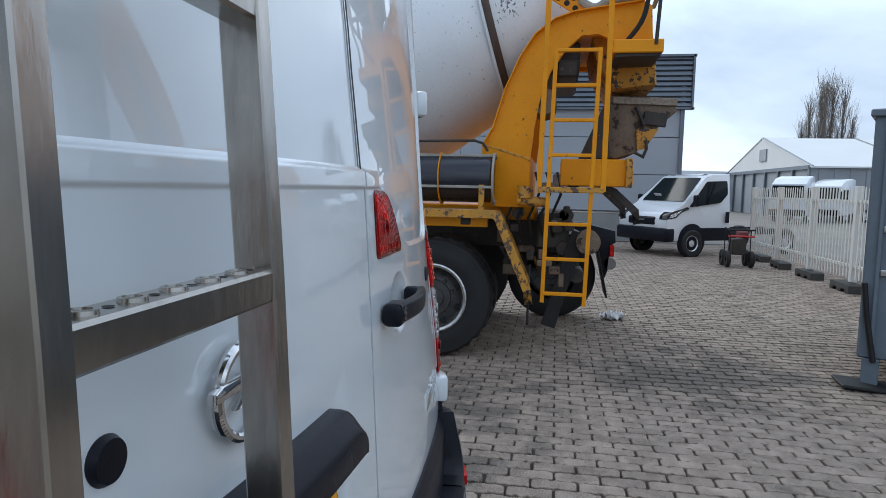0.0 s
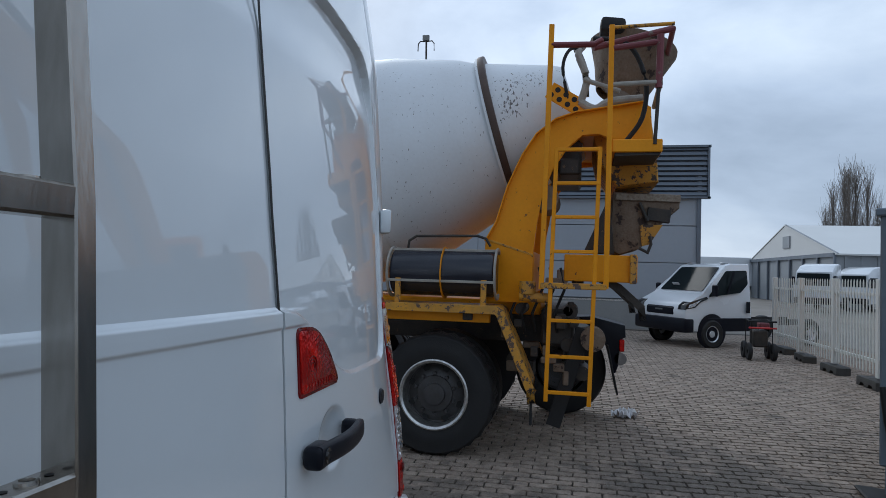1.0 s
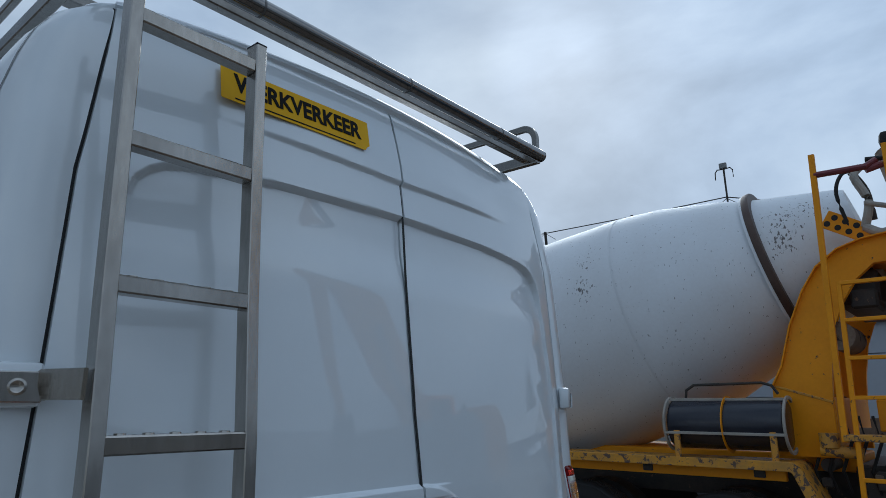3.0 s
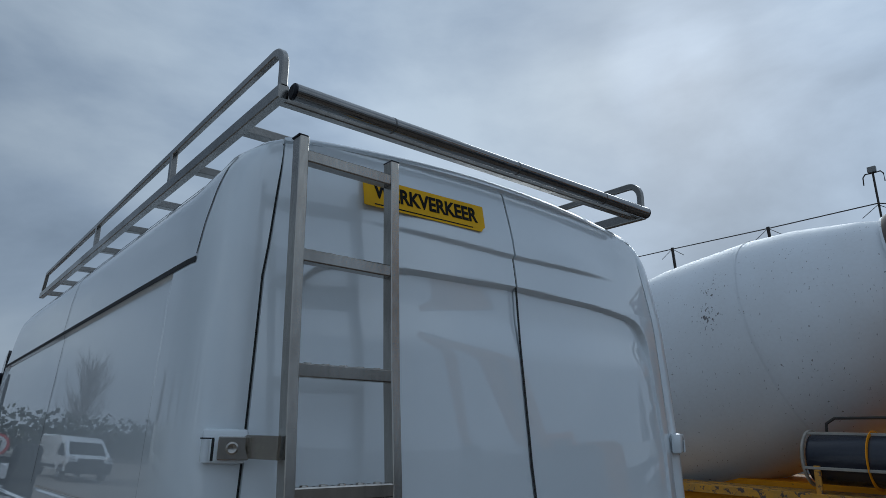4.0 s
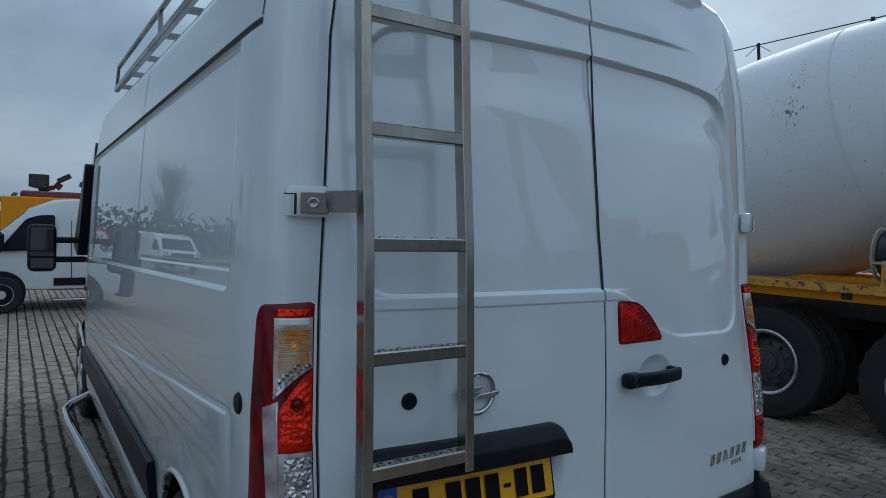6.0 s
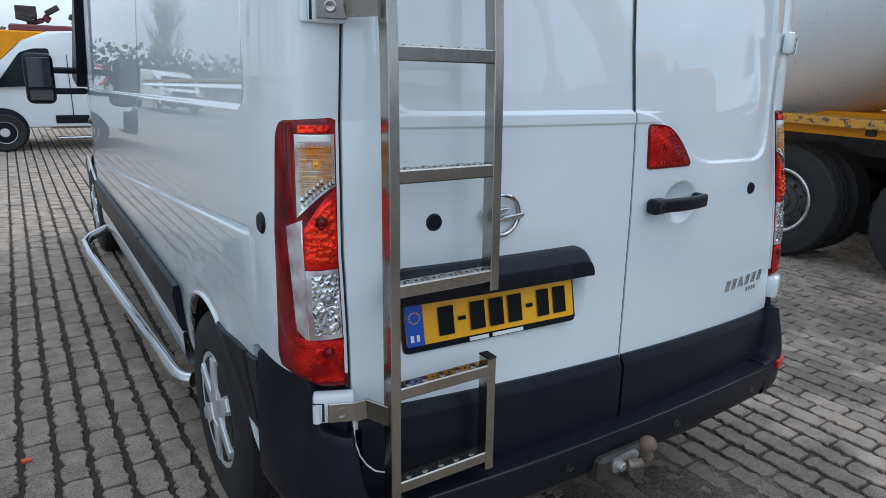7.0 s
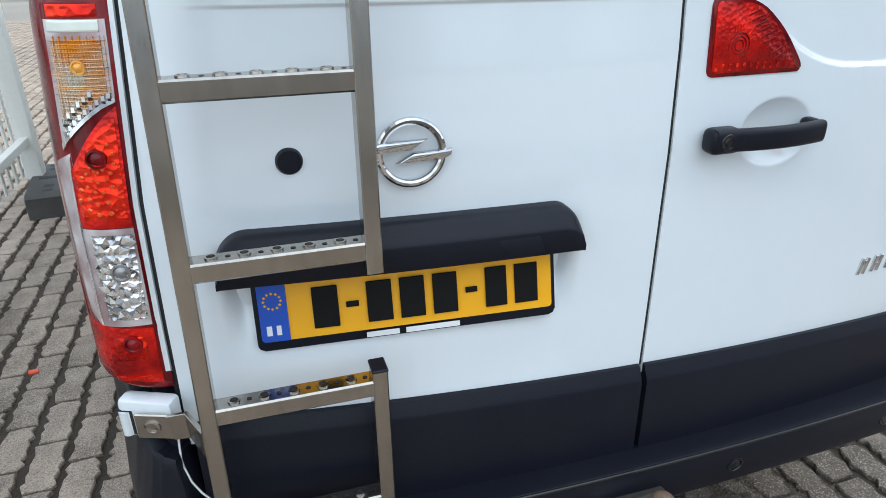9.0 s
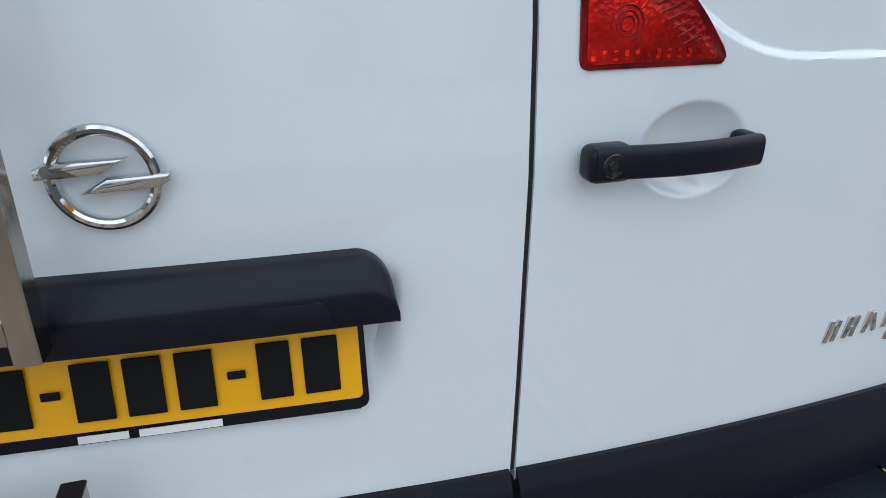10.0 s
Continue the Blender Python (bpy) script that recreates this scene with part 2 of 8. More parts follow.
M_STEEL_TUBE = mat("polished_steel_tube", (0.27, 0.26, 0.25), 0.14, 1.0, alt=(0.15, 0.145, 0.14), scale=7, amount=0.6, fine=60, bump=0.0002, rough_var=0.1)
M_STEEL_DK = mat("steel_hole_edge", (0.16, 0.155, 0.15), 0.5, 0.8)
M_CHROME = mat("chrome", (0.60, 0.60, 0.60), 0.05, 1.0, amount=0.1, rough_var=0.03)
M_RED = lens("red_lamp_lens", (0.30, 0.002, 0.002), (0.80, 0.012, 0.006), 0.45, 120, relief=0.0016)
# the faint lime is a reflection painted into the strip's colour
M_FROST = mat("frosted_clear_strip", (0.74, 0.77, 0.66), 0.22, 0.25, alt=(0.60, 0.60, 0.62), scale=30, coat=0.6)
M_RED_LED = lens("dotted_red_lens", (0.45, 0.003, 0.002), (1.0, 0.035, 0.010), 0.75, 75, relief=0.004)
M_RED_DOT = mat("bright_red_prism", (1.0, 0.16, 0.05), 0.12, 0.7, amount=0.2)
M_RED_DK = mat("dark_red_lamp_border", (0.26, 0.003, 0.006), 0.06, alt=(0.035, 0.001, 0.002), scale=26, amount=1.0, stretch=(1, 1, 0.3), coat=0.2, coat_rough=0.02, spec=0.25)
M_CLEAR = lens("clear_faceted_lens", (0.42, 0.42, 0.43), (0.97, 0.97, 0.98), 0.85, 85, relief=0.008)
# clear lens; the amber bulb's reflection is painted in as colour blotches
M_RIBBED = lens("ribbed_lens_bulb_reflection", (0.80, 0.30, 0.02), (0.72, 0.66, 0.55), 0.75, ribs=75, relief=0.0022)
M_LAMPGREY = mat("grey_lamp_reflector", (0.34, 0.33, 0.33), 0.2, 0.6, scale=20, coat=0.6)
M_AMBER = lens("amber_bulb_glass", (0.70, 0.24, 0.02), (0.88, 0.45, 0.10), 0.2, 60)
M_PINK = lens("pale_translucent_lens", (0.36, 0.24, 0.24), (0.66, 0.62, 0.62), 0.35, 25, relief=0.0008)
M_MIRRORED = mat("mirrored_reflector_plastic", (0.86, 0.86, 0.87), 0.10, 1.0, alt=(0.60, 0.60, 0.61), scale=40, amount=0.5, rough_var=0.06)
M_REFLECTOR = mat("red_orange_reflector", (0.58, 0.010, 0.008), 0.3, alt=(0.46, 0.008, 0.006), fine=400, bump=0.0006, coat=0.25, spec=0.3)
M_YELLOW_PL = mat("yellow_number_plate", (0.88, 0.41, 0.0), 0.35, alt=(0.82, 0.37, 0.0), scale=6, amount=0.4, coat=0.3)
M_BLUE = mat("blue_plate_band", (0.01, 0.08, 0.48), 0.35)
M_WHITE_PR = mat("white_print", (0.8, 0.8, 0.8), 0.4)
M_BLACK_PR = mat("black_print", (0.008, 0.008, 0.008), 0.6, spec=0.12)
M_STICKER = mat("yellow_sticker", (0.84, 0.46, 0.004), 0.5, spec=0.15, alt=(0.70, 0.40, 0.01), scale=9, amount=0.5)
M_RUBBER = mat("tyre_rubber", (0.010, 0.010, 0.011), 0.7, alt=(0.026, 0.024, 0.022), scale=5, amount=0.7, fine=120, bump=0.002)
M_HUBCAP = mat("silver_hubcap", (0.78, 0.79, 0.80), 0.22, 0.45, alt=(0.55, 0.55, 0.55), scale=5, amount=0.5)
M_DKMETAL = mat("dark_grimy_metal", (0.036, 0.034, 0.032), 0.6, 0.3, alt=(0.085, 0.068, 0.054), scale=6, amount=0.8, fine=60, bump=0.002, chip=(0.16, 0.10, 0.06), chip_cut=0.64)
M_RIM = mat("grimy_painted_rim", (0.075, 0.073, 0.074), 0.5, 0.2, alt=(0.045, 0.04, 0.036), scale=9, amount=0.8, fine=60, bump=0.001, chip=(0.12, 0.085, 0.06), chip_cut=0.66)
M_RUST = mat("rusty_steel", (0.17, 0.10, 0.065), 0.75, 0.3, alt=(0.28, 0.2, 0.15), scale=30, amount=0.8, fine=150, bump=0.001)
M_PIPE_RUST = mat("worn_zinc_with_rust", (0.30, 0.26, 0.21), 0.5, 0.6, alt=(0.16, 0.10, 0.06), scale=30, amount=0.8)
M_GALV = mat("zinc_plated_steel", (0.72, 0.72, 0.70), 0.33, 0.9, alt=(0.35, 0.33, 0.3), scale=25, amount=0.8)
M_YELLOW = mat("mixer_yellow_paint", (0.90, 0.345, 0.005), 0.5, alt=(0.68, 0.25, 0.006), scale=2.2, amount=0.6, fine=40, bump=0.001, spec=0.25,
               chip=(0.10, 0.055, 0.03), chip_scale=11, chip_cut=0.66)
M_YELLOW_WORN = mat("worn_yellow_paint", (0.70, 0.32, 0.02), 0.55, alt=(0.42, 0.22, 0.05), scale=5, amount=0.9, fine=40, bump=0.002,
                    chip=(0.11, 0.07, 0.05), chip_scale=17, chip_cut=0.545)
M_DRUM = mat("drum_white_paint", (0.78, 0.80, 0.82), 0.42, alt=(0.68, 0.68, 0.68), scale=1.2, amount=0.7, fine=30, bump=0.0008,
             chip=(0.14, 0.125, 0.12), chip_scale=38, chip_cut=0.655, chip_stretch=(1, 1, 0.5), stain_gain=0.125,
             stains=((5.2, 0.22, 3.4, 0.30), (5.2, 0.22, 3.1, 0.28), (5.3, -0.05, 3.5, 0.3), (4.75, 2.04, 3.15, 0.24), (4.72, 2.03, 2.8, 0.22)))
M_DRUMRING = mat("drum_ring_brown", (0.075, 0.045, 0.035), 0.55, 0.3, alt=(0.12, 0.085, 0.065), scale=8, amount=0.7)
M_TANK = mat("black_tank_plastic", (0.018, 0.02, 0.03), 0.2, alt=(0.035, 0.035, 0.045), scale=3, amount=0.6, fine=50, bump=0.001)
M_RAIL_RED = mat("dark_red_rail_paint", (0.17, 0.03, 0.04), 0.55, alt=(0.24, 0.08, 0.08), scale=8, amount=0.6, chip=(0.2, 0.15, 0.12))
M_CRUST = mat("concrete_crusted_steel", (0.25, 0.195, 0.145), 0.85, alt=(0.13, 0.078, 0.045), scale=5, amount=0.9, fine=45, bump=0.006, chip=(0.05, 0.035, 0.03), chip_scale=5, chip_cut=0.57)
M_PIPE = mat("mortar_grey_pipe", (0.42, 0.39, 0.34), 0.7, alt=(0.27, 0.24, 0.2), scale=9, amount=0.8, fine=70, bump=0.002)
M_TRUCKYB = mat("weathered_yellow_hopper", (0.62, 0.28, 0.02), 0.6, alt=(0.42, 0.20, 0.035), scale=3, amount=0.8, fine=40, bump=0.003, chip=(0.06, 0.04, 0.03), chip_scale=14, chip_cut=0.545)


# ---- mesh helpers ----
def part(name, bm, material, parent=None, label="", smooth=35):
    """Links a bmesh as one mesh object under a thing or a part."""
    me = bpy.data.meshes.new(name)
    bmesh.ops.recalc_face_normals(bm, faces=bm.faces)
    bm.to_mesh(me)
    bm.free()
    me.materials.append(material)
    if smooth:
        me.shade_smooth()
        me.set_sharp_from_angle(angle=radians(smooth))
    ob = new(name, me)
    ob.parent = parent
    if label:
        ob["label"] = label
    return ob


def thing(name, at, label, category, group="", kind=""):
    """An empty at the thing's base."""
    ob = new(name)
    ob.empty_display_size = 0.2
    ob.location = at
    return tagged(ob, label, category, group, kind)


def shift(parent):
    """The way from the world to a thing's own axes."""
    return -Vector(parent.location)


def box(bm, c, s, rot=(0, 0, 0), bevel=0.0, seg=1):
    r = bmesh.ops.create_cube(bm, size=1.0)
    vs = r["verts"]
    m = pose(*c, *rot) @ Matrix.Diagonal((*s, 1))
    bmesh.ops.transform(bm, matrix=m, verts=vs)
    if bevel:
        es = list({e for v in vs for e in v.link_edges})
        bmesh.ops.bevel(bm, geom=es, offset=bevel, segments=seg, affect="EDGES", profile=0.5, clamp_overlap=True)
    return bm


def frame_of(d, up=Vector((0, 0, 1))):
    d = d.normalized()
    if abs(d.dot(up)) > 0.98:
        up = Vector((0, 1, 0)) if abs(d.y) < 0.9 else Vector((1, 0, 0))
    u = d.cross(up).normalized()
    return u, u.cross(d).normalized()


def sweep(bm, pts, section, closed=False, caps=True, up=Vector((0, 0, 1))):
    """Sweeps a section, a list of (u, v), along a polyline."""
    pts = [Vector(p) for p in pts]
    rings = []
    n = len(pts)
    for i, p in enumerate(pts):
        a = pts[i] - pts[i - 1] if i or closed else pts[1] - pts[0]
        b = pts[(i + 1) % n] - pts[i] if i < n - 1 or closed else a
        d = (a.normalized() + b.normalized())
        d = d.normalized() if d.length > 1e-6 else a.normalized()
        k = 1 / max(0.5, d.dot(b.normalized()))
        u, v = frame_of(d, up)
        rings.append([bm.verts.new(p + u * (s * k if abs(u.dot(b - a)) > abs(v.dot(b - a)) else s) + v * (t * k if abs(v.dot(b - a)) >= abs(u.dot(b - a)) else t)) for s, t in section])
    m = len(section)
    for i in range(n if closed else n - 1):
        r0, r1 = rings[i], rings[(i + 1) % n]
        for j in range(m):
            bm.faces.new((r0[j], r0[(j + 1) % m], r1[(j + 1) % m], r1[j]))
    if caps and not closed:
        bm.faces.new(rings[0])
        bm.faces.new(rings[-1][::-1])
    return bm


def circle(r, n=12):
    return [(r * math.cos(2 * math.pi * i / n), r * math.sin(2 * math.pi * i / n)) for i in range(n)]


def rect(w, h, c=0.003):
    w, h = w / 2, h / 2
    return [(-w + c, -h), (w - c, -h), (w, -h + c), (w, h - c), (w - c, h), (-w + c, h), (-w, h - c), (-w, -h + c)]


def tube(bm, pts, r, n=12, closed=False):
    return sweep(bm, pts, circle(r, n), closed)


def bar(bm, pts, w, h, c=0.003, up=Vector((0, 0, 1))):
    return sweep(bm, pts, rect(w, h, c), up=up)


def arc(c, r, a0, a1, n, plane="xz"):
    """Points on an arc, degrees."""
    out = []
    for i in range(n + 1):
        a = radians(a0 + (a1 - a0) * i / n)
        u, v = r * math.cos(a), r * math.sin(a)
        out.append({"xz": (c[0] + u, c[1], c[2] + v), "yz": (c[0], c[1] + u, c[2] + v), "xy": (c[0] + u, c[1] + v, c[2])}[plane])
    return out


def prism(bm, poly, d0, d1, plane="yz", bevel=0.0):
    """Extrudes a polygon; plane yz: along x, xz: along y, xy: along z."""
    def at(p, d):
        return {"yz": (d, p[0], p[1]), "xz": (p[0], d, p[1]), "xy": (p[0], p[1], d)}[plane]
    a = [bm.verts.new(at(p, d0)) for p in poly]
    b = [bm.verts.new(at(p, d1)) for p in poly]
    n = len(poly)
    fs = [bm.faces.new(a), bm.faces.new(b[::-1])]
    for i in range(n):
        fs.append(bm.faces.new((a[i], b[i], b[(i + 1) % n], a[(i + 1) % n])))
    if bevel:
        bmesh.ops.bevel(bm, geom=list({e for f in fs[:2] for e in f.edges}), offset=bevel, segments=2, affect="EDGES", profile=0.5, clamp_overlap=True)
    return bm


def revolve(bm, profile, m=None, n=32, close_ends=False):
    """Turns a profile, a list of (radius, height), round the z axis of the pose m."""
    m = m or Matrix()
    rings = []
    for r, h in profile:
        if r < 1e-6:
            rings.append([bm.verts.new(m @ Vector((0, 0, h)))])
        else:
            rings.append([bm.verts.new(m @ Vector((r * math.cos(2 * math.pi * i / n), r * math.sin(2 * math.pi * i / n), h))) for i in range(n)])
    for a, b in zip(rings, rings[1:]):
        for i in range(n):
            j = (i + 1) % n
            if len(a) == 1 and len(b) == 1:
                continue
            if len(a) == 1:
                bm.faces.new((a[0], b[i], b[j]))
            elif len(b) == 1:
                bm.faces.new((a[i], a[j], b[0]))
            else:
                bm.faces.new((a[i], a[j], b[j], b[i]))
    if close_ends:
        for r in (rings[0], rings[-1]):
            if len(r) > 2:
                bm.faces.new(r)
    return bm


def grid(bm, P, keep=None, wrap=False):
    """A sheet of quads over an array of points (rows, columns, 3)."""
    R, C = P.shape[:2]
    vs = [[bm.verts.new(P[i, j]) for j in range(C)] for i in range(R)]
    for i in range(R - 1):
        for j in range(C if wrap else C - 1):
            k = (j + 1) % C
            if keep is None or keep[i, j]:
                bm.faces.new((vs[i][j], vs[i][k], vs[i + 1][k], vs[i + 1][j]))
    loose = [v for row in vs for v in row if not v.link_faces]
    for v in loose:
        bm.verts.remove(v)
    return vs


def lin(points, x):
    """Reads a list of (x, y) knots at x, which may be an array."""
    xs, ys = zip(*points)
    return np.interp(x, xs, ys)


def step(a, b, x):
    t = np.clip((x - a) / (b - a), 0, 1)
    return t * t * (3 - 2 * t)


def inside_distance(poly, X, Z):
    """Signed distance to a polygon, positive inside."""
    d = np.full(X.shape, 1e9)
    inside = np.zeros(X.shape, bool)
    for (x0, z0), (x1, z1) in zip(poly, poly[1:] + poly[:1]):
        ex, ez = x1 - x0, z1 - z0
        t = np.clip(((X - x0) * ex + (Z - z0) * ez) / (ex * ex + ez * ez + 1e-12), 0, 1)
        d = np.minimum(d, np.hypot(X - x0 - t * ex, Z - z0 - t * ez))
        if z0 != z1:
            inside ^= ((z0 > Z) != (z1 > Z)) & (X < ex * (Z - z0) / ez + x0)
    return np.where(inside, d, -d)


def rounded(poly, r, n=5):
    """A polygon with rounded corners; r: one radius or one for each corner."""
    out = []
    k = len(poly)
    for i in range(k):
        p, a, b = Vector(poly[i]), Vector(poly[i - 1]), Vector(poly[(i + 1) % k])
        ri = r[i] if isinstance(r, (list, tuple)) else r
        u, v = a - p, b - p
        ri = min(ri, u.length * 0.49, v.length * 0.49)
        if ri < 1e-5:
            out.append(tuple(p))
            continue
        s, e = p + u.normalized() * ri, p + v.normalized() * ri
        for j in range(n + 1):
            t = j / n
            q = s * (1 - t) ** 2 + p * 2 * t * (1 - t) + e * t * t
            out.append(tuple(q))
    return out


def text_part(name, words, size, at, rot, material, parent, depth=0.0008, bold=0.0):
    """Letters of the built-in font as a mesh."""
    cu = bpy.data.curves.new(name, "FONT")
    cu.body, cu.size, cu.extrude, cu.align_x, cu.align_y = words, size, depth, "CENTER", "CENTER"
    cu.offset = bold
    ob = new(name, cu)
    dg = bpy.context.evaluated_depsgraph_get()
    me = bpy.data.meshes.new_from_object(ob.evaluated_get(dg))
    bpy.data.objects.remove(ob)
    me.materials.clear()
    me.materials.append(material)
    o = new(name, me)
    o.parent = parent
    o.matrix_basis = pose(*at, *rot)
    return o


# ---- ground ----
def ground_z(x, y):
    """The yard falls a little towards the mixer."""
    t = min(1.0, max(0.0, (x - 1.2) / 3.0))
    return -0.17 * t * t * (3 - 2 * t)


M_SOIL = mat("joint_sand_and_dirt", (0.060, 0.043, 0.031), 0.9, alt=(0.030, 0.024, 0.016), scale=2, amount=0.9, fine=80, bump=0.006)
M_MUD = mat("trodden_mud", (0.108, 0.080, 0.062), 0.85, alt=(0.032, 0.024, 0.018), scale=6, amount=1.0, fine=75, bump=0.012, grain=1.0, speck=((0.24, 0.20, 0.165), (0.022, 0.017, 0.013)), speck_scale=150)
M_YARD = mat("far_paving_and_asphalt", (0.25, 0.225, 0.195), 0.85, alt=(0.17, 0.15, 0.128), scale=0.35, amount=0.9, fine=14, bump=0.004)
M_PAVER = mat("weathered_concrete_paver", (0.405, 0.318, 0.248), 0.8, alt=(0.160, 0.120, 0.090), scale=9, amount=0.9, fine=150, bump=0.005, grain=0.8, rnd=0.13, rough_var=0.15,
              chip=(0.062, 0.050, 0.040), chip_scale=2.6, chip_cut=0.56, chip_soft=0.16, world=True, chip_max=0.82, stain_gain=0.25,
              speck=((0.54, 0.47, 0.40), (0.105, 0.084, 0.066)), speck_scale=210,
              stains=((0.45, -0.10, 1.0), (0.30, -0.05, 0.8), (0.75, 0.10, 0.9), (1.95, 0.25, 0.6), (3.3, 0.7, 1.6), (4.6, -1.6, 1.6)))


def build_ground():
    xs = [-400, -120, -60, -30, -16, -8, -5] + [-4 + 0.5 * i for i in range(50)] + [24, 32, 45, 70, 120, 400]
    ys = [-400, -120, -60, -30, -16, -10] + [-8 + 1.0 * i for i in range(26)] + [24, 34, 50, 80, 140, 400]
    P = np.array([[(x, y, ground_z(x, y) - 0.022) for x in xs] for y in ys])
    bm = bmesh.new()
    grid(bm, P)
    return tagged(part("ground", bm, M_YARD, smooth=0), "grey paved dealer yard reaching to the horizon", "ground", kind="structure")


build_ground()


# ---- the white panel van ----
HALF = [(0.30, 0.96), (0.45, 0.995), (0.7, 1.026), (1.15, 1.024), (1.4, 1.012), (1.7, 0.999), (2.0, 0.982), (2.2, 0.963), (2.36, 0.937), (2.41, 0.915), (2.445, 0.865), (2.465, 0.78), (2.48, 0.6), (2.49, 0.35), (2.495, 0.1)]
REAR = [(0.30, 0.0), (0.68, 0.0), (0.85, 0.012), (1.15, 0.03), (1.4, 0.045), (1.65, 0.066), (2.13, 0.117), (2.36, 0.158), (2.41, 0.171), (2.445, 0.183), (2.465, 0.196), (2.48, 0.225), (2.49, 0.36), (2.495, 0.7)]
NOSE = [(0.30, 5.42), (0.75, 5.5), (1.0, 5.46), (1.12, 5.3), (1.25, 4.98), (1.5, 4.8), (2.1, 4.35), (2.36, 4.1), (2.41, 4.02), (2.445, 3.95), (2.465, 3.85), (2.48, 3.6), (2.49, 3.2), (2.495, 2.8)]
EDGE = [(0.3, 0.893), (1.1, 0.892), (1.4, 0.875), (2.05, 0.848), (2.46, 0.795)]
SEAM = [(0.66, 0.0), (0.83, 0.008), (0.98, 0.013), (1.12, 0.018), (1.3, 0.018), (1.4, 0.015), (1.5, 0.009), (1.6, 0.002), (1.95, -0.002), (2.2, 0.003), (2.5, 0.003)]
EDGE_IN = [(0.9, 0.0), (1.06, 0.010), (1.4, 0.042), (1.65, 0.032), (2.1, 0.012), (2.42, 0.0)]
WHEELS_Y, WHEEL_R = (0.88, 4.56), 0.345


def lift(z):
    """The doors' upper edge stands a little over the frames."""
    return 0.020 * step(2.30, 2.45, z)


def rear_y(x, z):
    return lin(REAR, z) + 0.048 * (np.abs(x) / 0.85) ** 2 + lin(EDGE_IN, z) * np.minimum(np.abs(x) / 0.875, 1.0) ** 10


def corner_point(z, a):
    """The body's rear corner in plan; a from 0 (door edge) to 1 (side)."""
    w, e = lin(HALF, z), lin(EDGE, z)
    e = np.minimum(e, w - 0.02)
    y0 = rear_y(e, z)
    t = a * math.pi / 2
    return e + (w - e) * np.sin(t) ** 0.6, y0 + 0.26 * (1 - np.maximum(np.cos(t), 0) ** 0.6)


SIDE_RECESS = rounded([(0.41, 1.410), (4.02, 1.300), (4.02, 2.025), (0.46, 2.085)], [0.05, 0.08, 0.14, 0.02])
SIDE_POCKET = rounded([(0.43, 1.461), (1.88, 1.415), (1.88, 1.432), (0.43, 1.478)], 0.005)


def side_offset(y, z):
    """Inward relief of the van's sides."""
    d = 0.013 * np.clip((inside_distance(SIDE_RECESS, y, z) + 0.002) / 0.010, 0, 1)
    d += 0.006 * np.clip(inside_distance(SIDE_POCKET, y, z) / 0.005, 0, 1)
    line = 1.136 - 0.0835 * y
    along = step(0.30, 0.42, y) * (1 - step(4.0, 4.1, y))
    d += 0.009 * np.exp(-((z - line) / 0.006) ** 2) * along
    d -= 0.005 * np.clip((line - z) / 0.008, 0, 1) * (1 - step(0.10, 0.30, line - z)) * along
    d -= 0.008 * np.exp(-((np.hypot(y - WHEELS_Y[0], z - WHEEL_R) - 0.47) / 0.05) ** 2) * (z > 0.3)
    return d


def shoulder(y, z):
    """How far the roof's shoulder has settled: none at the rear corner, full along the side."""
    return step(0.12, 0.52, y) * step(2.28, 2.42, z)


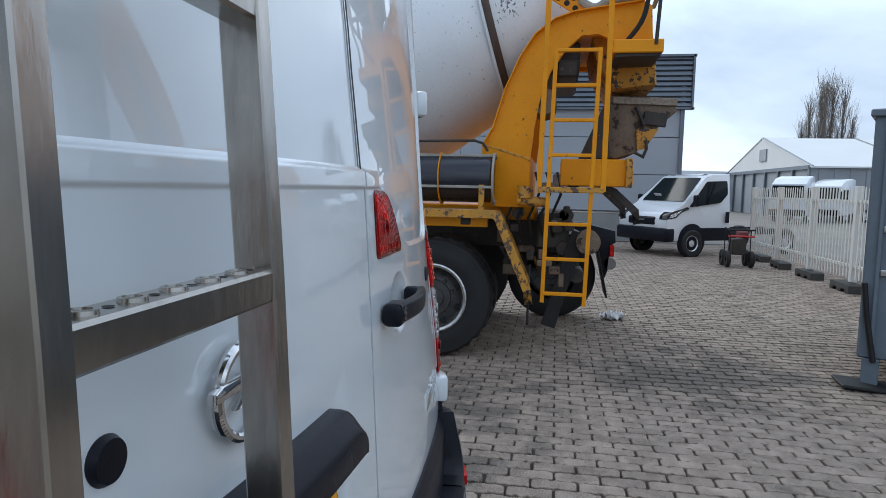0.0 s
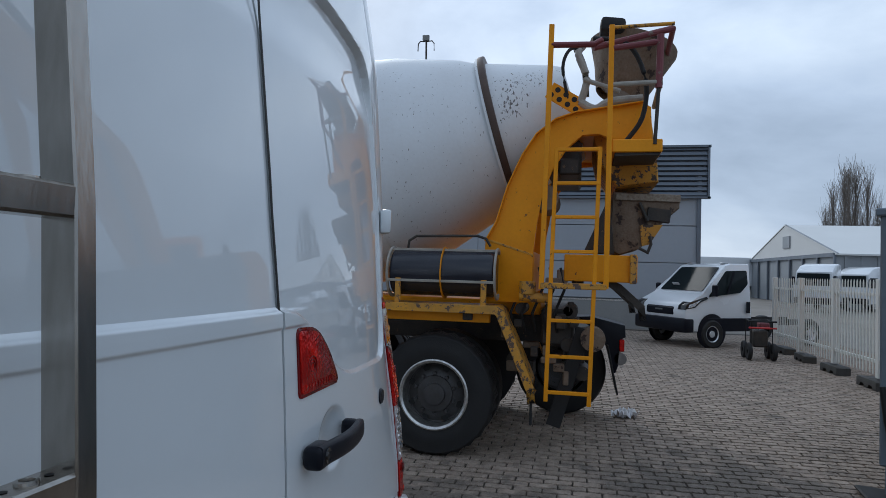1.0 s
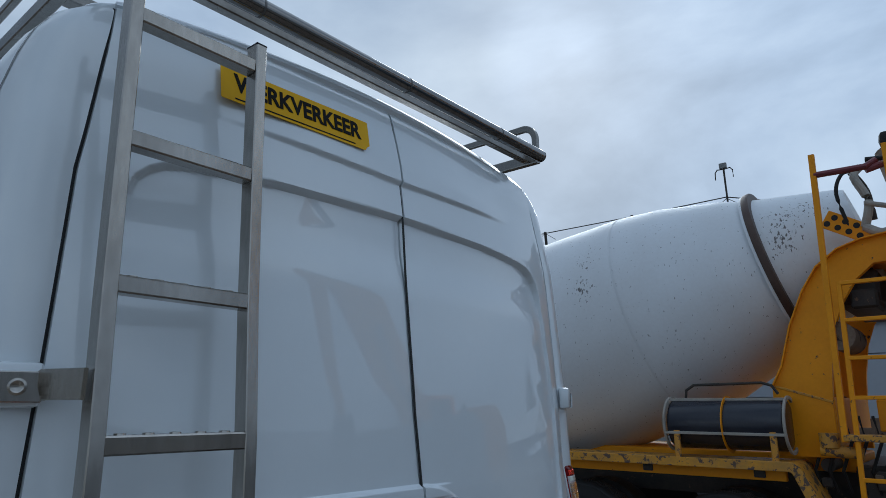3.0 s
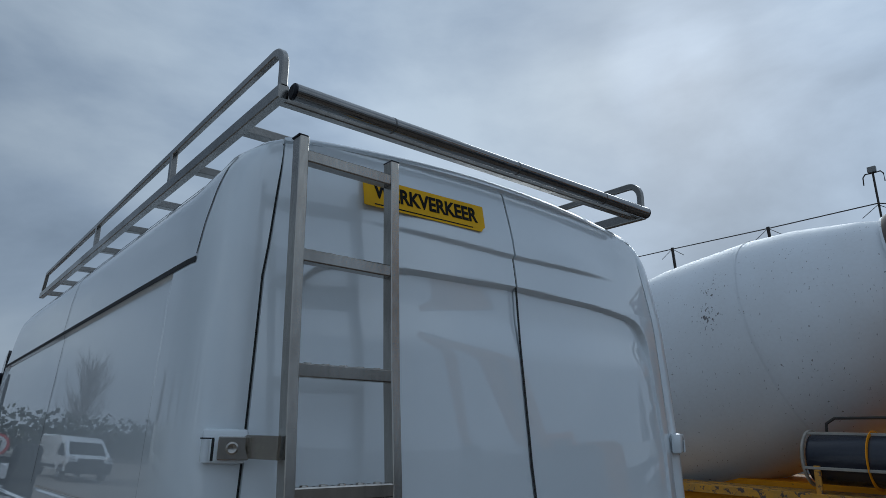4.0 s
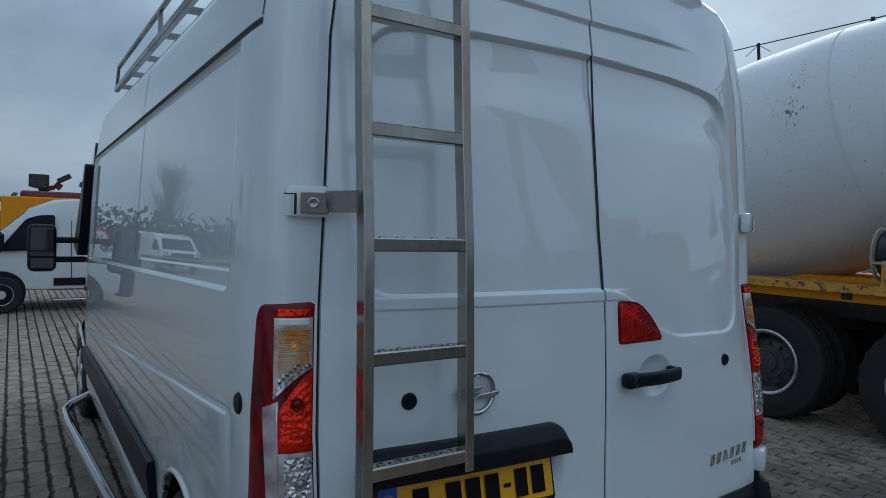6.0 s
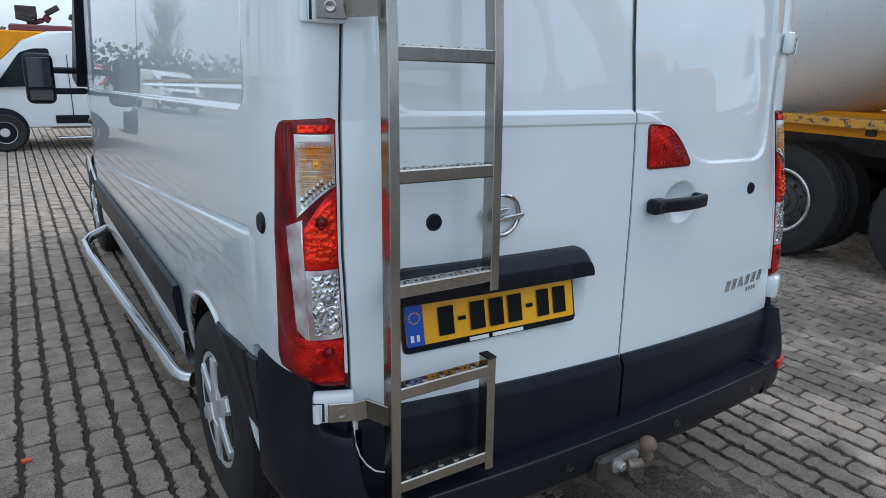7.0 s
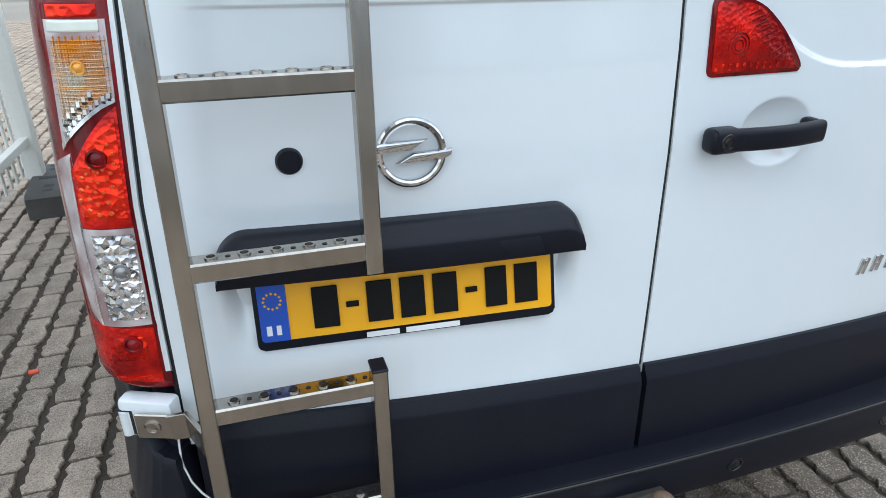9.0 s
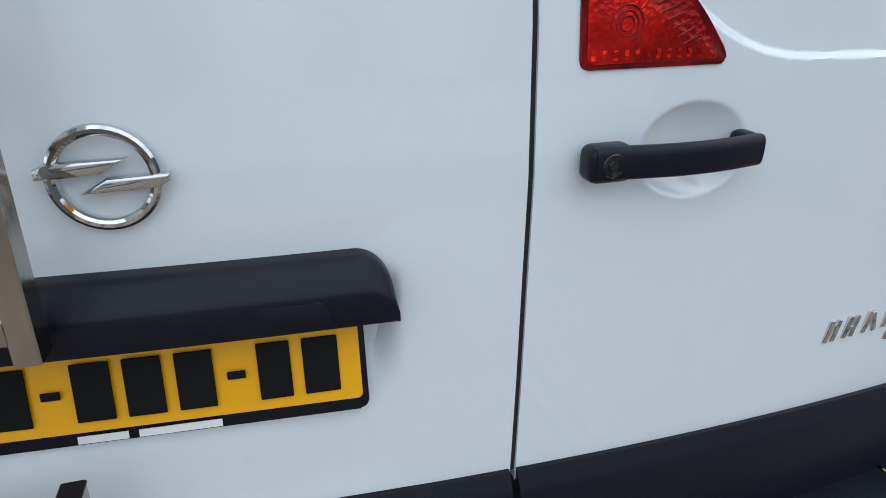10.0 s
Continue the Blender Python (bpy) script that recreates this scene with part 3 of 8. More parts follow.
def build_van_body(van):
    """One sheet round the van; its rows follow the slanting creases of the sides."""
    zs = np.concatenate([np.arange(0.36, 0.98, 0.025), np.arange(0.98, 1.07, 0.012), np.arange(1.07, 1.14, 0.0035), np.arange(1.14, 1.39, 0.02), np.arange(1.39, 1.50, 0.0035), np.arange(1.50, 2.05, 0.025),
                         np.arange(2.05, 2.12, 0.005), np.arange(2.12, 2.36, 0.025), [2.36, 2.385, 2.41, 2.43, 2.445, 2.456, 2.465, 2.473, 2.48, 2.486, 2.49, 2.493, 2.495]])
    rows = []
    for z in zs:
        e = min(lin(EDGE, z), lin(HALF, z) - 0.02)
        w, nose = lin(HALF, z), lin(NOSE, z)
        back = 0.028 if z < 2.44 else 0.0
        half = [(x, float(rear_y(x, z)) + back, z) for x in np.linspace(0, e - 0.006, 14)]
        corner = [tuple(float(c) for c in corner_point(z, a)) for a in np.concatenate([[0, 0.012, 0.03], np.linspace(0.06, 0.94, 18), [0.975, 1]])]
        if z < 0.79:
            corner = [(e + (x - e) * 0.5, y + 0.055) for x, y in corner]
        half += [(x - 0.022 * float(shoulder(y, z)), y, z - 0.036 * float(shoulder(y, z))) for x, y in corner]
        y0 = corner[-1][1]
        y9 = nose - 0.35 * min(1, w)
        ys = np.concatenate([np.linspace(y0, 0.62, 44)[1:], np.linspace(0.62, y9, 96)[1:]]) if y0 < 0.6 else np.linspace(y0, y9, 139)[1:]
        zz = z + lin([(0.5, 0), (0.95, -0.0835), (1.18, -0.0835), (1.37, -0.0317), (1.55, -0.0317), (2.0, -0.0168), (2.15, -0.0168), (2.36, 0)], z) * (np.minimum(ys, 4.1) - 0.4) * step(0.28, 0.42, ys)
        taper = 0.10 * step(3.9, 5.6, ys)
        off = side_offset(ys, zz) if z < 2.38 else np.zeros(ys.shape)
        drop = shoulder(ys, zz)
        half += [(float(ww - o - t - 0.022 * k), float(y), float(q - 0.036 * k)) for ww, o, t, y, q, k in zip(lin(HALF, zz), off, taper, ys, zz, drop)]
        wf, yf, zf = half[-1]
        half += [(wf * math.cos(t), yf + (nose - yf) * math.sin(t), zf) for t in np.linspace(0, math.pi / 2, 10)[1:]]
        # crowned roof
        half = [(x, y, q + 0.046 * max(0.0, 1 - (x / 0.85) ** 2) * float(step(2.38, 2.45, z))) for x, y, q in half]
        rows.append(half + [(-x, y, q) for x, y, q in half[-2:0:-1]])
    P = np.array(rows)
    C = (P[:-1] + P[1:] + np.roll(P, -1, 1)[:-1] + np.roll(P, -1, 1)[1:]) / 4
    K = np.ones(C.shape[:2], bool)
    for wy in WHEELS_Y:
        K &= ~((np.hypot(C[..., 1] - wy, C[..., 2] - WHEEL_R) < 0.415) & (np.abs(C[..., 0]) > 0.6))
    bm = bmesh.new()
    vs = grid(bm, P, K, wrap=True)
    bm.faces.new([v for v in vs[-1] if v.is_valid])
    part("body", bm, M_PAINT, van, "glossy white painted sheet metal", smooth=50)
    # arch lips and liners
    for wy in WHEELS_Y:
        for s in (-1, 1):
            bm = bmesh.new()
            tube(bm, [(s * (float(lin(HALF, p[2])) + 0.004), p[1], p[2]) for p in arc((0, wy, WHEEL_R), 0.418, 2, 178, 28, "yz")], 0.009, 8)
            part("arch_lip", bm, M_PAINT, van)
            bm = bmesh.new()
            pr = [(0.43, 0), (0.43, 0.36), (0.0, 0.36)]
            revolve(bm, pr, pose(s * 0.99, wy, WHEEL_R, 0, -90 * s, 0), 32)
            bmesh.ops.delete(bm, geom=[v for v in bm.verts if v.co.z < 0.3], context="VERTS")
            part("wheel_housing", bm, M_SEAM, van)
    bm = bmesh.new()
    box(bm, (0, 2.9, 0.42), (1.55, 4.9, 0.2))
    part("underbody", bm, M_SEAM, van, "dark underside of the van")


def ribbon(bm, pts, normals, w):
    """A narrow flat strip along points on a surface."""
    pts, normals = [Vector(p) for p in pts], [Vector(n) for n in normals]
    prev = None
    for i, (p, nn) in enumerate(zip(pts, normals)):
        d = (pts[min(i + 1, len(pts) - 1)] - pts[max(i - 1, 0)]).normalized()
        s = d.cross(nn).normalized() * w / 2
        a, b = bm.verts.new(p + s), bm.verts.new(p - s)
        if prev:
            bm.faces.new((prev[0], prev[1], b, a))
        prev = (a, b)


def side_x(y, z, s):
    """The side's outer face, running round into the rear corner."""
    e = min(float(lin(EDGE, z)), float(lin(HALF, z)) - 0.02)
    k = (y - float(rear_y(e, z))) / 0.26
    if k < 1:
        t = math.acos(max(0.0, 1 - max(0.0, k)) ** (1 / 0.6))
        return s * (e + (float(lin(HALF, z)) - e) * math.sin(t) ** 0.6)
    return s * (float(lin(HALF, z)) - float(side_offset(np.array(y), np.array(z))) - 0.10 * float(step(3.9, 5.6, y)))


def build_van_sides(van):
    for s in (-1, 1):
        n = (s, 0, 0.05)
        for y0, z0, y1, z1, w in ((0.30, 2.11, 0.275, 2.40, 0.006), (2.02, 1.43, 1.98, 2.40, 0.006), (4.06, 0.6, 4.06, 2.1, 0.01)):
            bm = bmesh.new()
            pts = [(y0 + (y1 - y0) * k / 24, z0 + (z1 - z0) * k / 24) for k in range(25)]
            ribbon(bm, [(side_x(y, z, s) + s * (0.0015 - 0.022 * float(shoulder(y, z))), y, z - 0.036 * float(shoulder(y, z))) for y, z in pts], [n] * 25, w)
            part("panel_gap", bm, M_SEAM, van, smooth=0)
        # dark strip over the side recess
        bm = bmesh.new()
        ribbon(bm, [(side_x(y, 2.100 - 0.0165 * y, s) + s * 0.002, y, 2.100 - 0.0165 * y) for y in np.linspace(0.295, 4.05, 60)], [n] * 60, 0.017)
        part("rubber_strip", bm, M_SEAM, van, smooth=0)
        # gutter along the roof's shoulder
        bm = bmesh.new()
        ribbon(bm, [(side_x(y, 2.395, s) - s * 0.0195 * float(shoulder(y, 2.395)), y, 2.395 - 0.033 * float(shoulder(y, 2.395))) for y in np.linspace(0.5, 3.9, 40)], [(s, 0, 0.5)] * 40, 0.007)
        part("roof_gutter", bm, M_SEAM, van, smooth=0)
        # cab door window
        bm = bmesh.new()
        pl = rounded([(4.10, 1.40), (5.0, 1.30), (4.72, 1.78), (4.42, 2.12), (4.10, 2.16)], 0.05)
        prism(bm, pl, s * 0.9, s * 1.0)
        for v in bm.verts:
            if abs(v.co.x) > 0.95:
                v.co.x = side_x(v.co.y, v.co.z, s) + s * 0.006
        part("cab_window", bm, M_PLASTIC_G, van, "black tinted cab window")
        # black corner piece that carries the mirror
        bm = bmesh.new()
        prism(bm, rounded([(4.26, 2.0), (4.34, 2.01), (4.78, 1.36), (4.42, 1.30), (4.32, 1.46)], 0.03), s * 0.93, s * 1.022, bevel=0.008)
        for v in bm.verts:
            v.co.x += s * 0.035 * float(step(1.75, 1.40, v.co.z)) if abs(v.co.x) > 0.99 else 0
        part("window_corner", bm, M_PLASTIC, van, "black plastic window corner")
        # lower protection strip in two lengths
        for y0, y1 in ((1.335, 2.16), (2.17, 4.02)):
            bm = bmesh.new()
            pr = [(0.0, 0.47), (0.022, 0.475), (0.030, 0.50), (0.030, 0.63), (0.020, 0.665), (0.0, 0.67)]
            a = []
            for y in np.linspace(y0, y1, 8):
                a.append([bm.verts.new((s * (float(lin(HALF, z)) + d + 0.006), y, z)) for d, z in pr])
            for r0, r1 in zip(a, a[1:]):
                for i in range(5):
                    bm.faces.new((r0[i], r0[i + 1], r1[i + 1], r1[i]))
            bm.faces.new(a[0])
            bm.faces.new(a[-1])
            part("side_moulding", bm, M_PLASTIC, van, "black plastic rub strip")
        # painted sill under the rub strip
        bm = bmesh.new()
        pr = [(-0.02, 0.468), (0.024, 0.466), (0.027, 0.455), (0.022, 0.36), (0.010, 0.325), (-0.03, 0.315)]
        grid(bm, np.array([[(s * (float(lin(HALF, 0.47)) + d), y, z) for d, z in pr] for y in np.linspace(1.34, 4.0, 10)]))
        part("sill_panel", bm, M_PAINT, van, "white painted sill")
        # tank plug
        bm = bmesh.new()
        revolve(bm, [(0, 0.006), (0.022, 0.006), (0.0275, 0.0), (0.0275, -0.01)], pose(s * 1.022, 0.265, 1.150, 0, 90 * s, 0), 20)
        part("body_plug", bm, M_PLASTIC, van, "round black plastic plug")
        bm = bmesh.new()
        box(bm, (s * 1.01, 4.18, 1.07), (0.03, 0.16, 0.045), bevel=0.01)
        part("door_handle", bm, M_PLASTIC, van)
        # step tube
        bm = bmesh.new()
        tube(bm, [(s * 1.004, 1.315, 0.262), (s * 1.026, 1.335, 0.260), (s * 1.044, 1.38, 0.258), (s * 1.052, 1.46, 0.258), (s * 1.165, 3.4, 0.258), (s * 1.175, 3.8, 0.258), (s * 1.13, 3.95, 0.262), (s * 1.0, 4.02, 0.3)], 0.032, 14)
        part("side_step_tube", bm, M_CHROME, van, "polished stainless side step tube")
        # mirror
        bm = bmesh.new()
        box(bm, (s * 1.29, 4.46, 1.36), (0.19, 0.12, 0.36), bevel=0.045, seg=3)
        mirror = part("door_mirror", bm, M_PLASTIC, van, "tall black plastic door mirror")
        bm = bmesh.new()
        box(bm, (s * 1.29, 4.397, 1.405), (0.15, 0.006, 0.21), bevel=0.002)
        part("mirror_glass", bm, M_MIRROR, mirror)
        bm = bmesh.new()
        box(bm, (s * 1.29, 4.397, 1.245), (0.145, 0.006, 0.075), bevel=0.002)
        part("mirror_glass", bm, M_MIRROR, mirror)
        for z in (1.27, 1.42):
            bm = bmesh.new()
            box(bm, (s * 1.11, 4.48, z), (0.24, 0.06, 0.045), bevel=0.012)
            part("mirror_arm", bm, M_PLASTIC, mirror)


M_MIRROR = mat("mirror_glass", (0.16, 0.17, 0.18), 0.02, 1.0, amount=0.05, rough_var=0.01)


def build_wheel(van, x, y, s):
    m = pose(x, y, WHEEL_R, 0, 90 * s, 0)
    bm = bmesh.new()
    revolve(bm, [(0.2, -0.10), (0.22, -0.105), (0.29, -0.11), (0.325, -0.1), (0.345, -0.08), (0.348, -0.03), (0.343, -0.027), (0.343, -0.018), (0.348, -0.015),
                 (0.348, 0.015), (0.343, 0.018), (0.343, 0.027), (0.348, 0.03), (0.345, 0.08), (0.325, 0.1), (0.29, 0.11), (0.215, 0.105), (0.205, 0.095), (0.2, 0.08)], m, 48)
    tyre = part("wheel", bm, M_RUBBER, van, "black tyre with silver hubcap")
    bm = bmesh.new()
    revolve(bm, [(0.207, 0.085), (0.205, 0.102), (0.195, 0.10), (0.17, 0.088), (0.13, 0.098), (0.05, 0.108), (0.0, 0.11)], m, 40)
    cap = part("hubcap", bm, M_HUBCAP, tyre, "silver plastic hubcap")
    for k in range(6):
        a = 2 * math.pi * k / 6
        turn = m @ Matrix.Rotation(a, 4, "Z")
        bm = bmesh.new()
        prism(bm, [(0.05, -0.030), (0.19, -0.022), (0.19, 0.022), (0.05, 0.030)], 0.096, 0.112, "xy", bevel=0.004)
        bmesh.ops.transform(bm, matrix=turn, verts=bm.verts)
        part("hubcap_spoke", bm, M_HUBCAP, tyre)
        turn = m @ Matrix.Rotation(a + math.pi / 6, 4, "Z")
        bm = bmesh.new()
        prism(bm, rounded([(0.095, -0.020), (0.178, -0.058), (0.186, 0.0), (0.178, 0.058), (0.095, 0.020)], 0.008), 0.086, 0.1015, "xy")
        bmesh.ops.transform(bm, matrix=turn, verts=bm.verts)
        part("hubcap_opening", bm, M_SEAM, tyre)


DOOR_TOP = 2.466
RECESS_R = rounded([(-0.3, 1.417), (0.10, 1.417), (0.33, 1.25), (0.775, 1.24), (0.79, 1.6), (0.755, 2.10), (0.45, 2.128), (-0.3, 2.138)], [0, 0.10, 0.10, 0.10, 0, 0.12, 0.2, 0])
RECESS_L = rounded([(0.3, 1.417), (-0.775, 1.417), (-0.79, 1.6), (-0.755, 2.10), (-0.45, 2.128), (0.3, 2.138)], [0, 0.10, 0, 0.12, 0.2, 0])
CUP = (0.255, 1.135)


def door_y(x, z, s):
    """The rear doors' outer face with its pressed relief."""
    y = rear_y(x, z)
    y = y + 0.009 * np.clip((inside_distance(RECESS_R if s > 0 else RECESS_L, x, z) + 0.002) / (0.0075 + 0.005 * step(1.9, 2.05, z)), 0, 1) * (1 + 1.5 * step(1.9, 2.05, z))
    y = y - 0.004 * np.clip((z - 1.382) / 0.005, 0, 1) * (1 - np.clip((z - 1.413) / 0.004, 0, 1)) * (step(0.16, 0.06, x) if s > 0 else step(-0.8, -0.7, x))
    crease = 2.232 + 0.01 * (np.abs(x) / 0.5)
    y = y - 0.012 * np.clip((z - crease) / 0.012, 0, 1) * (1 - step(2.28, 2.42, z)) * step(0.62, 0.3, np.abs(x))
    if s > 0:
        r = np.hypot((x - CUP[0]) / 0.086, (z - CUP[1]) / 0.066)
        y = y + 0.020 * (1 - np.clip(r, 0, 1) ** 2) ** 0.9 * (r < 1)
    else:
        w = inside_distance([(-0.80, 0.70), (-0.16, 0.70), (-0.16, 1.08), (-0.80, 1.08)], x, z)
        y = y + 0.003 * step(-0.03, 0.03, w)
        w = inside_distance([(-0.785, 0.79), (-0.165, 0.79), (-0.165, 1.00), (-0.785, 1.00)], x, z)
        y = y + 0.034 * step(-0.012, 0.030, w) * step(0.80, 0.955, z)
    return y


def bend(ob):
    """Lays a part's mesh on the doors' curve in plan."""
    for v in ob.data.vertices:
        v.co.y += 0.048 * (v.co.x / 0.85) ** 2
    return ob


def build_rear_doors(van):
    doors = {}
    for s in (-1, 1):
        z0 = 0.655
        heights = np.concatenate([np.arange(z0, 1.06, 0.015), np.arange(1.06, 1.22, 0.0035), np.arange(1.22, 1.37, 0.0025), np.arange(1.37, 1.43, 0.0016), np.arange(1.43, 1.46, 0.005), np.arange(1.46, 2.06, 0.012), np.arange(2.06, 2.27, 0.0035), np.arange(2.27, DOOR_TOP, 0.012), [DOOR_TOP]])
        v, u = np.meshgrid((heights - z0) / (DOOR_TOP - z0), np.linspace(0, 1, 210), indexing="ij")
        Z = z0 + v * (DOOR_TOP - 0.046 * u * u * step(0.7, 1.0, v) - z0) + 0.030 * (1 - u * u) * step(0.94, 1.0, v)
        X = lin(SEAM, Z) + s * (0.0042 + u * (lin(EDGE, Z) - s * lin(SEAM, Z) - 0.0122))
        Y = door_y(X, Z, s)
        P = np.stack([X, Y, Z + lift(Z)], -1)
        bm = bmesh.new()
        grid(bm, P)
        rim = [e for e in bm.edges if len(e.link_faces) == 1]
        r = bmesh.ops.extrude_edge_only(bm, edges=rim)
        for g in r["geom"]:
            if isinstance(g, bmesh.types.BMVert):
                g.co.y += 0.032
        ob = part("rear_door", bm, M_PAINT, van, "glossy white pressed steel rear door", smooth=40)
        doors[s] = ob
        # black lower cladding
        bm = bmesh.new()
        xs = np.linspace(0.006, 0.872, 12)
        pr = [(0.02, 0.458), (-0.020, 0.459), (-0.0265, 0.467), (-0.023, 0.628), (-0.020, 0.636), (-0.007, 0.661), (0.02, 0.664)]
        a = [[bm.verts.new((s * x, float(rear_y(x, z)) + d, z + (0.016 - 0.022 * s * x / 0.77 if z > 0.6 else 0))) for d, z in pr] for x in xs]
        for r0, r1 in zip(a, a[1:]):
            for i in range(6):
                bm.faces.new((r0[i], r0[i + 1], r1[i + 1], r1[i]))
        bm.faces.new(a[0])
        bm.faces.new(a[-1])
        part("door_cladding", bm, M_PLASTIC, ob, "black plastic lower door cladding", smooth=25)
        # glossy bead added under the cladding to give its bright lower line
        bm = bmesh.new()
        tube(bm, [(s * x, float(rear_y(x, 0.46)) - 0.0235, 0.462) for x in np.linspace(0.01, 0.86, 12)], 0.003, 8)
        part("cladding_lip", bm, M_PLASTIC_G, ob)
    bm = bmesh.new()
    zz = np.linspace(0.67, 2.49, 60)
    ribbon(bm, [(float(lin(SEAM, z)), float(rear_y(0, z)) + 0.005, z + float(lift(z))) for z in zz], [(0, -1, 0)] * 60, 0.0095)
    part("door_seal", bm, M_SEAM, van, "black rubber door seal", smooth=0)
    for s in (-1, 1):
        bm = bmesh.new()
        zz = np.linspace(0.67, 2.42, 60)
        ribbon(bm, [(s * (float(lin(EDGE, z)) - 0.003), float(rear_y(lin(EDGE, z), z)) + 0.006, z + float(lift(z))) for z in zz], [(s * 0.2, -1, 0)] * 60, 0.009)
        part("panel_gap", bm, M_SEAM, van, smooth=0)
    R, L = doors[1], doors[-1]
    # brake lamp on the right-hand door
    bm = bmesh.new()
    pl = rounded([(0.076, 1.247), (0.288, 1.247), (0.284, 1.264), (0.238, 1.323), (0.170, 1.377), (0.072, 1.382)], [0.012, 0.010, 0.012, 0.05, 0.04, 0.016])
    prism(bm, pl, 0.0, 0.04, "xz", bevel=0.004)
    for v in bm.verts:
        v.co.y = float(rear_y(v.co.x, v.co.z)) - 0.003 + v.co.y
    lamp = part("high_brake_lamp", bm, M_RED_DK, R, "red triangular high brake lamp")
    bm = bmesh.new()
    pl = rounded([(0.084, 1.254), (0.274, 1.254), (0.230, 1.318), (0.168, 1.370), (0.080, 1.375)], [0.008, 0.008, 0.05, 0.03, 0.012])
    prism(bm, pl, 0.0, 0.012, "xz", bevel=0.003)
    for v in bm.verts:
        v.co.y = float(rear_y(v.co.x, v.co.z)) - 0.0055 + v.co.y
    part("brake_lens", bm, M_RED, lamp)
    bm = bmesh.new()
    for r in (0.009, 0.015, 0.022):
        sweep(bm, [(0.135 + r * math.cos(a), float(rear_y(0.135, 1.30)) - 0.0052, 1.300 + r * math.sin(a)) for a in np.linspace(0, 2 * math.pi, 28, endpoint=False)], rect(0.002, 0.002, 0.0005), closed=True, up=Vector((0, 1, 0)))
    part("lens_ring", bm, M_RED_DK, lamp)
    # pressed ribs under the lens
    for k in range(9):
        x, z = 0.160 + 0.0085 * k, 1.354 - 0.0095 * k
        bm = bmesh.new()
        sweep(bm, [(x + 0.012 * t, float(rear_y(x, z)) - 0.0050, z + 0.005 * t) for t in (-1, 0, 1)], rect(0.0016, 0.0035, 0.0005))
        part("lens_rib", bm, M_RED_DK, lamp)
    for k in range(16):
        a = 2 * math.pi * k / 16
        bm = bmesh.new()
        sweep(bm, [(0.135 + q * math.cos(a), float(rear_y(0.135, 1.30)) - 0.0052, 1.300 + q * math.sin(a)) for q in (0.025, 0.030, 0.036)], rect(0.0016, 0.0016, 0.0004))
        part("lens_ray", bm, M_RED_LED, lamp)
    for k in range(11):
        x = 0.092 + 0.015 * k
        bm = bmesh.new()
        sweep(bm, [(x, float(rear_y(x, 1.26)) - 0.0050, z) for z in (1.258, 1.264, 1.270)], rect(0.006, 0.0016, 0.0004))
        part("lens_rib", bm, M_RED_LED, lamp)
    # handle
    bm = bmesh.new()
    pts = [(0.085 + 0.244 * k / 10, -0.004 - 0.013 * math.sin(math.pi * min(1, max(0, (k - 1) / 9)) * 0.94), 1.140) for k in range(11)]
    oval = [(0.011 * math.copysign(abs(math.cos(t)) ** 0.6, math.cos(t)), 0.021 * math.copysign(abs(math.sin(t)) ** 0.6, math.sin(t))) for t in np.linspace(0, 2 * math.pi, 20, endpoint=False)]
    sweep(bm, pts, oval)
    box(bm, (0.110, 0.006, 1.138), (0.064, 0.042, 0.047), bevel=0.013, seg=4)
    box(bm, (0.320, 0.012, 1.140), (0.030, 0.040, 0.043), bevel=0.012, seg=3)
    handle = part("door_handle", bm, M_PLASTIC, R, "black plastic pull handle with key lock")
    bm = bmesh.new()
    revolve(bm, [(0.0155, 0.0), (0.0145, 0.0014), (0.012, 0.0008), (0.007, -0.0004), (0.006, 0.0012), (0, 0.0012)], pose(0.108, -0.0155, 1.139, 90, 0, 0), 22)
    part("key_lock", bm, M_PLASTIC_G, handle)
    for x, z, d in ((0.674, 1.143, R), (-0.658, 1.157, L)):
        bm = bmesh.new()
        revolve(bm, [(0, 0.007), (0.019, 0.006), (0.0222, 0.0), (0.0222, -0.02)], pose(x, float(rear_y(x, z)), z, 90, 0, 0), 28)
        part("door_plug", bm, M_PLASTIC, d, "round black plastic plug")
    # badge bars on the right-hand door, plain strokes
    for k, (w, sl) in enumerate(((0.036, 1), (0.030, 0), (0.030, -1), (0.034, 1), (0.034, 0), (0.032, 1))):
        x0 = 0.552 + 0.045 * k
        bm = bmesh.new()
        box(bm, (x0 + w / 2, 0.007, 0.800 + 0.001 * k), (0.010, 0.006, 0.040), (0, 14, 0), bevel=0.001)
        box(bm, (x0 + w / 2 + 0.016, 0.007, 0.800 + 0.001 * k), (0.010, 0.006, 0.040), (0, 14 if sl >= 0 else -14, 0), bevel=0.001)
        if sl >= 0:
            box(bm, (x0 + w / 2 + 0.008, 0.007, 0.800 + 0.012 * sl), (0.016, 0.006, 0.007), bevel=0.001)
        part("badge_stroke", bm, M_CHROME, R, "chrome badge stroke")
    for k in range(4):
        bm = bmesh.new()
        box(bm, (0.715 + 0.019 * k, 0.005, 0.765), (0.012, 0.004, 0.017), (0, 12, 0), bevel=0.001)
        part("badge_stroke", bm, M_CHROME, R, "small chrome badge stroke")
    # round chrome emblem with plain bars
    bm = bmesh.new()
    ring = [(-0.468 + 0.052 * math.cos(a), 0.019, 1.161 + 0.052 * math.sin(a)) for a in np.linspace(0, 2 * math.pi, 40, endpoint=False)]
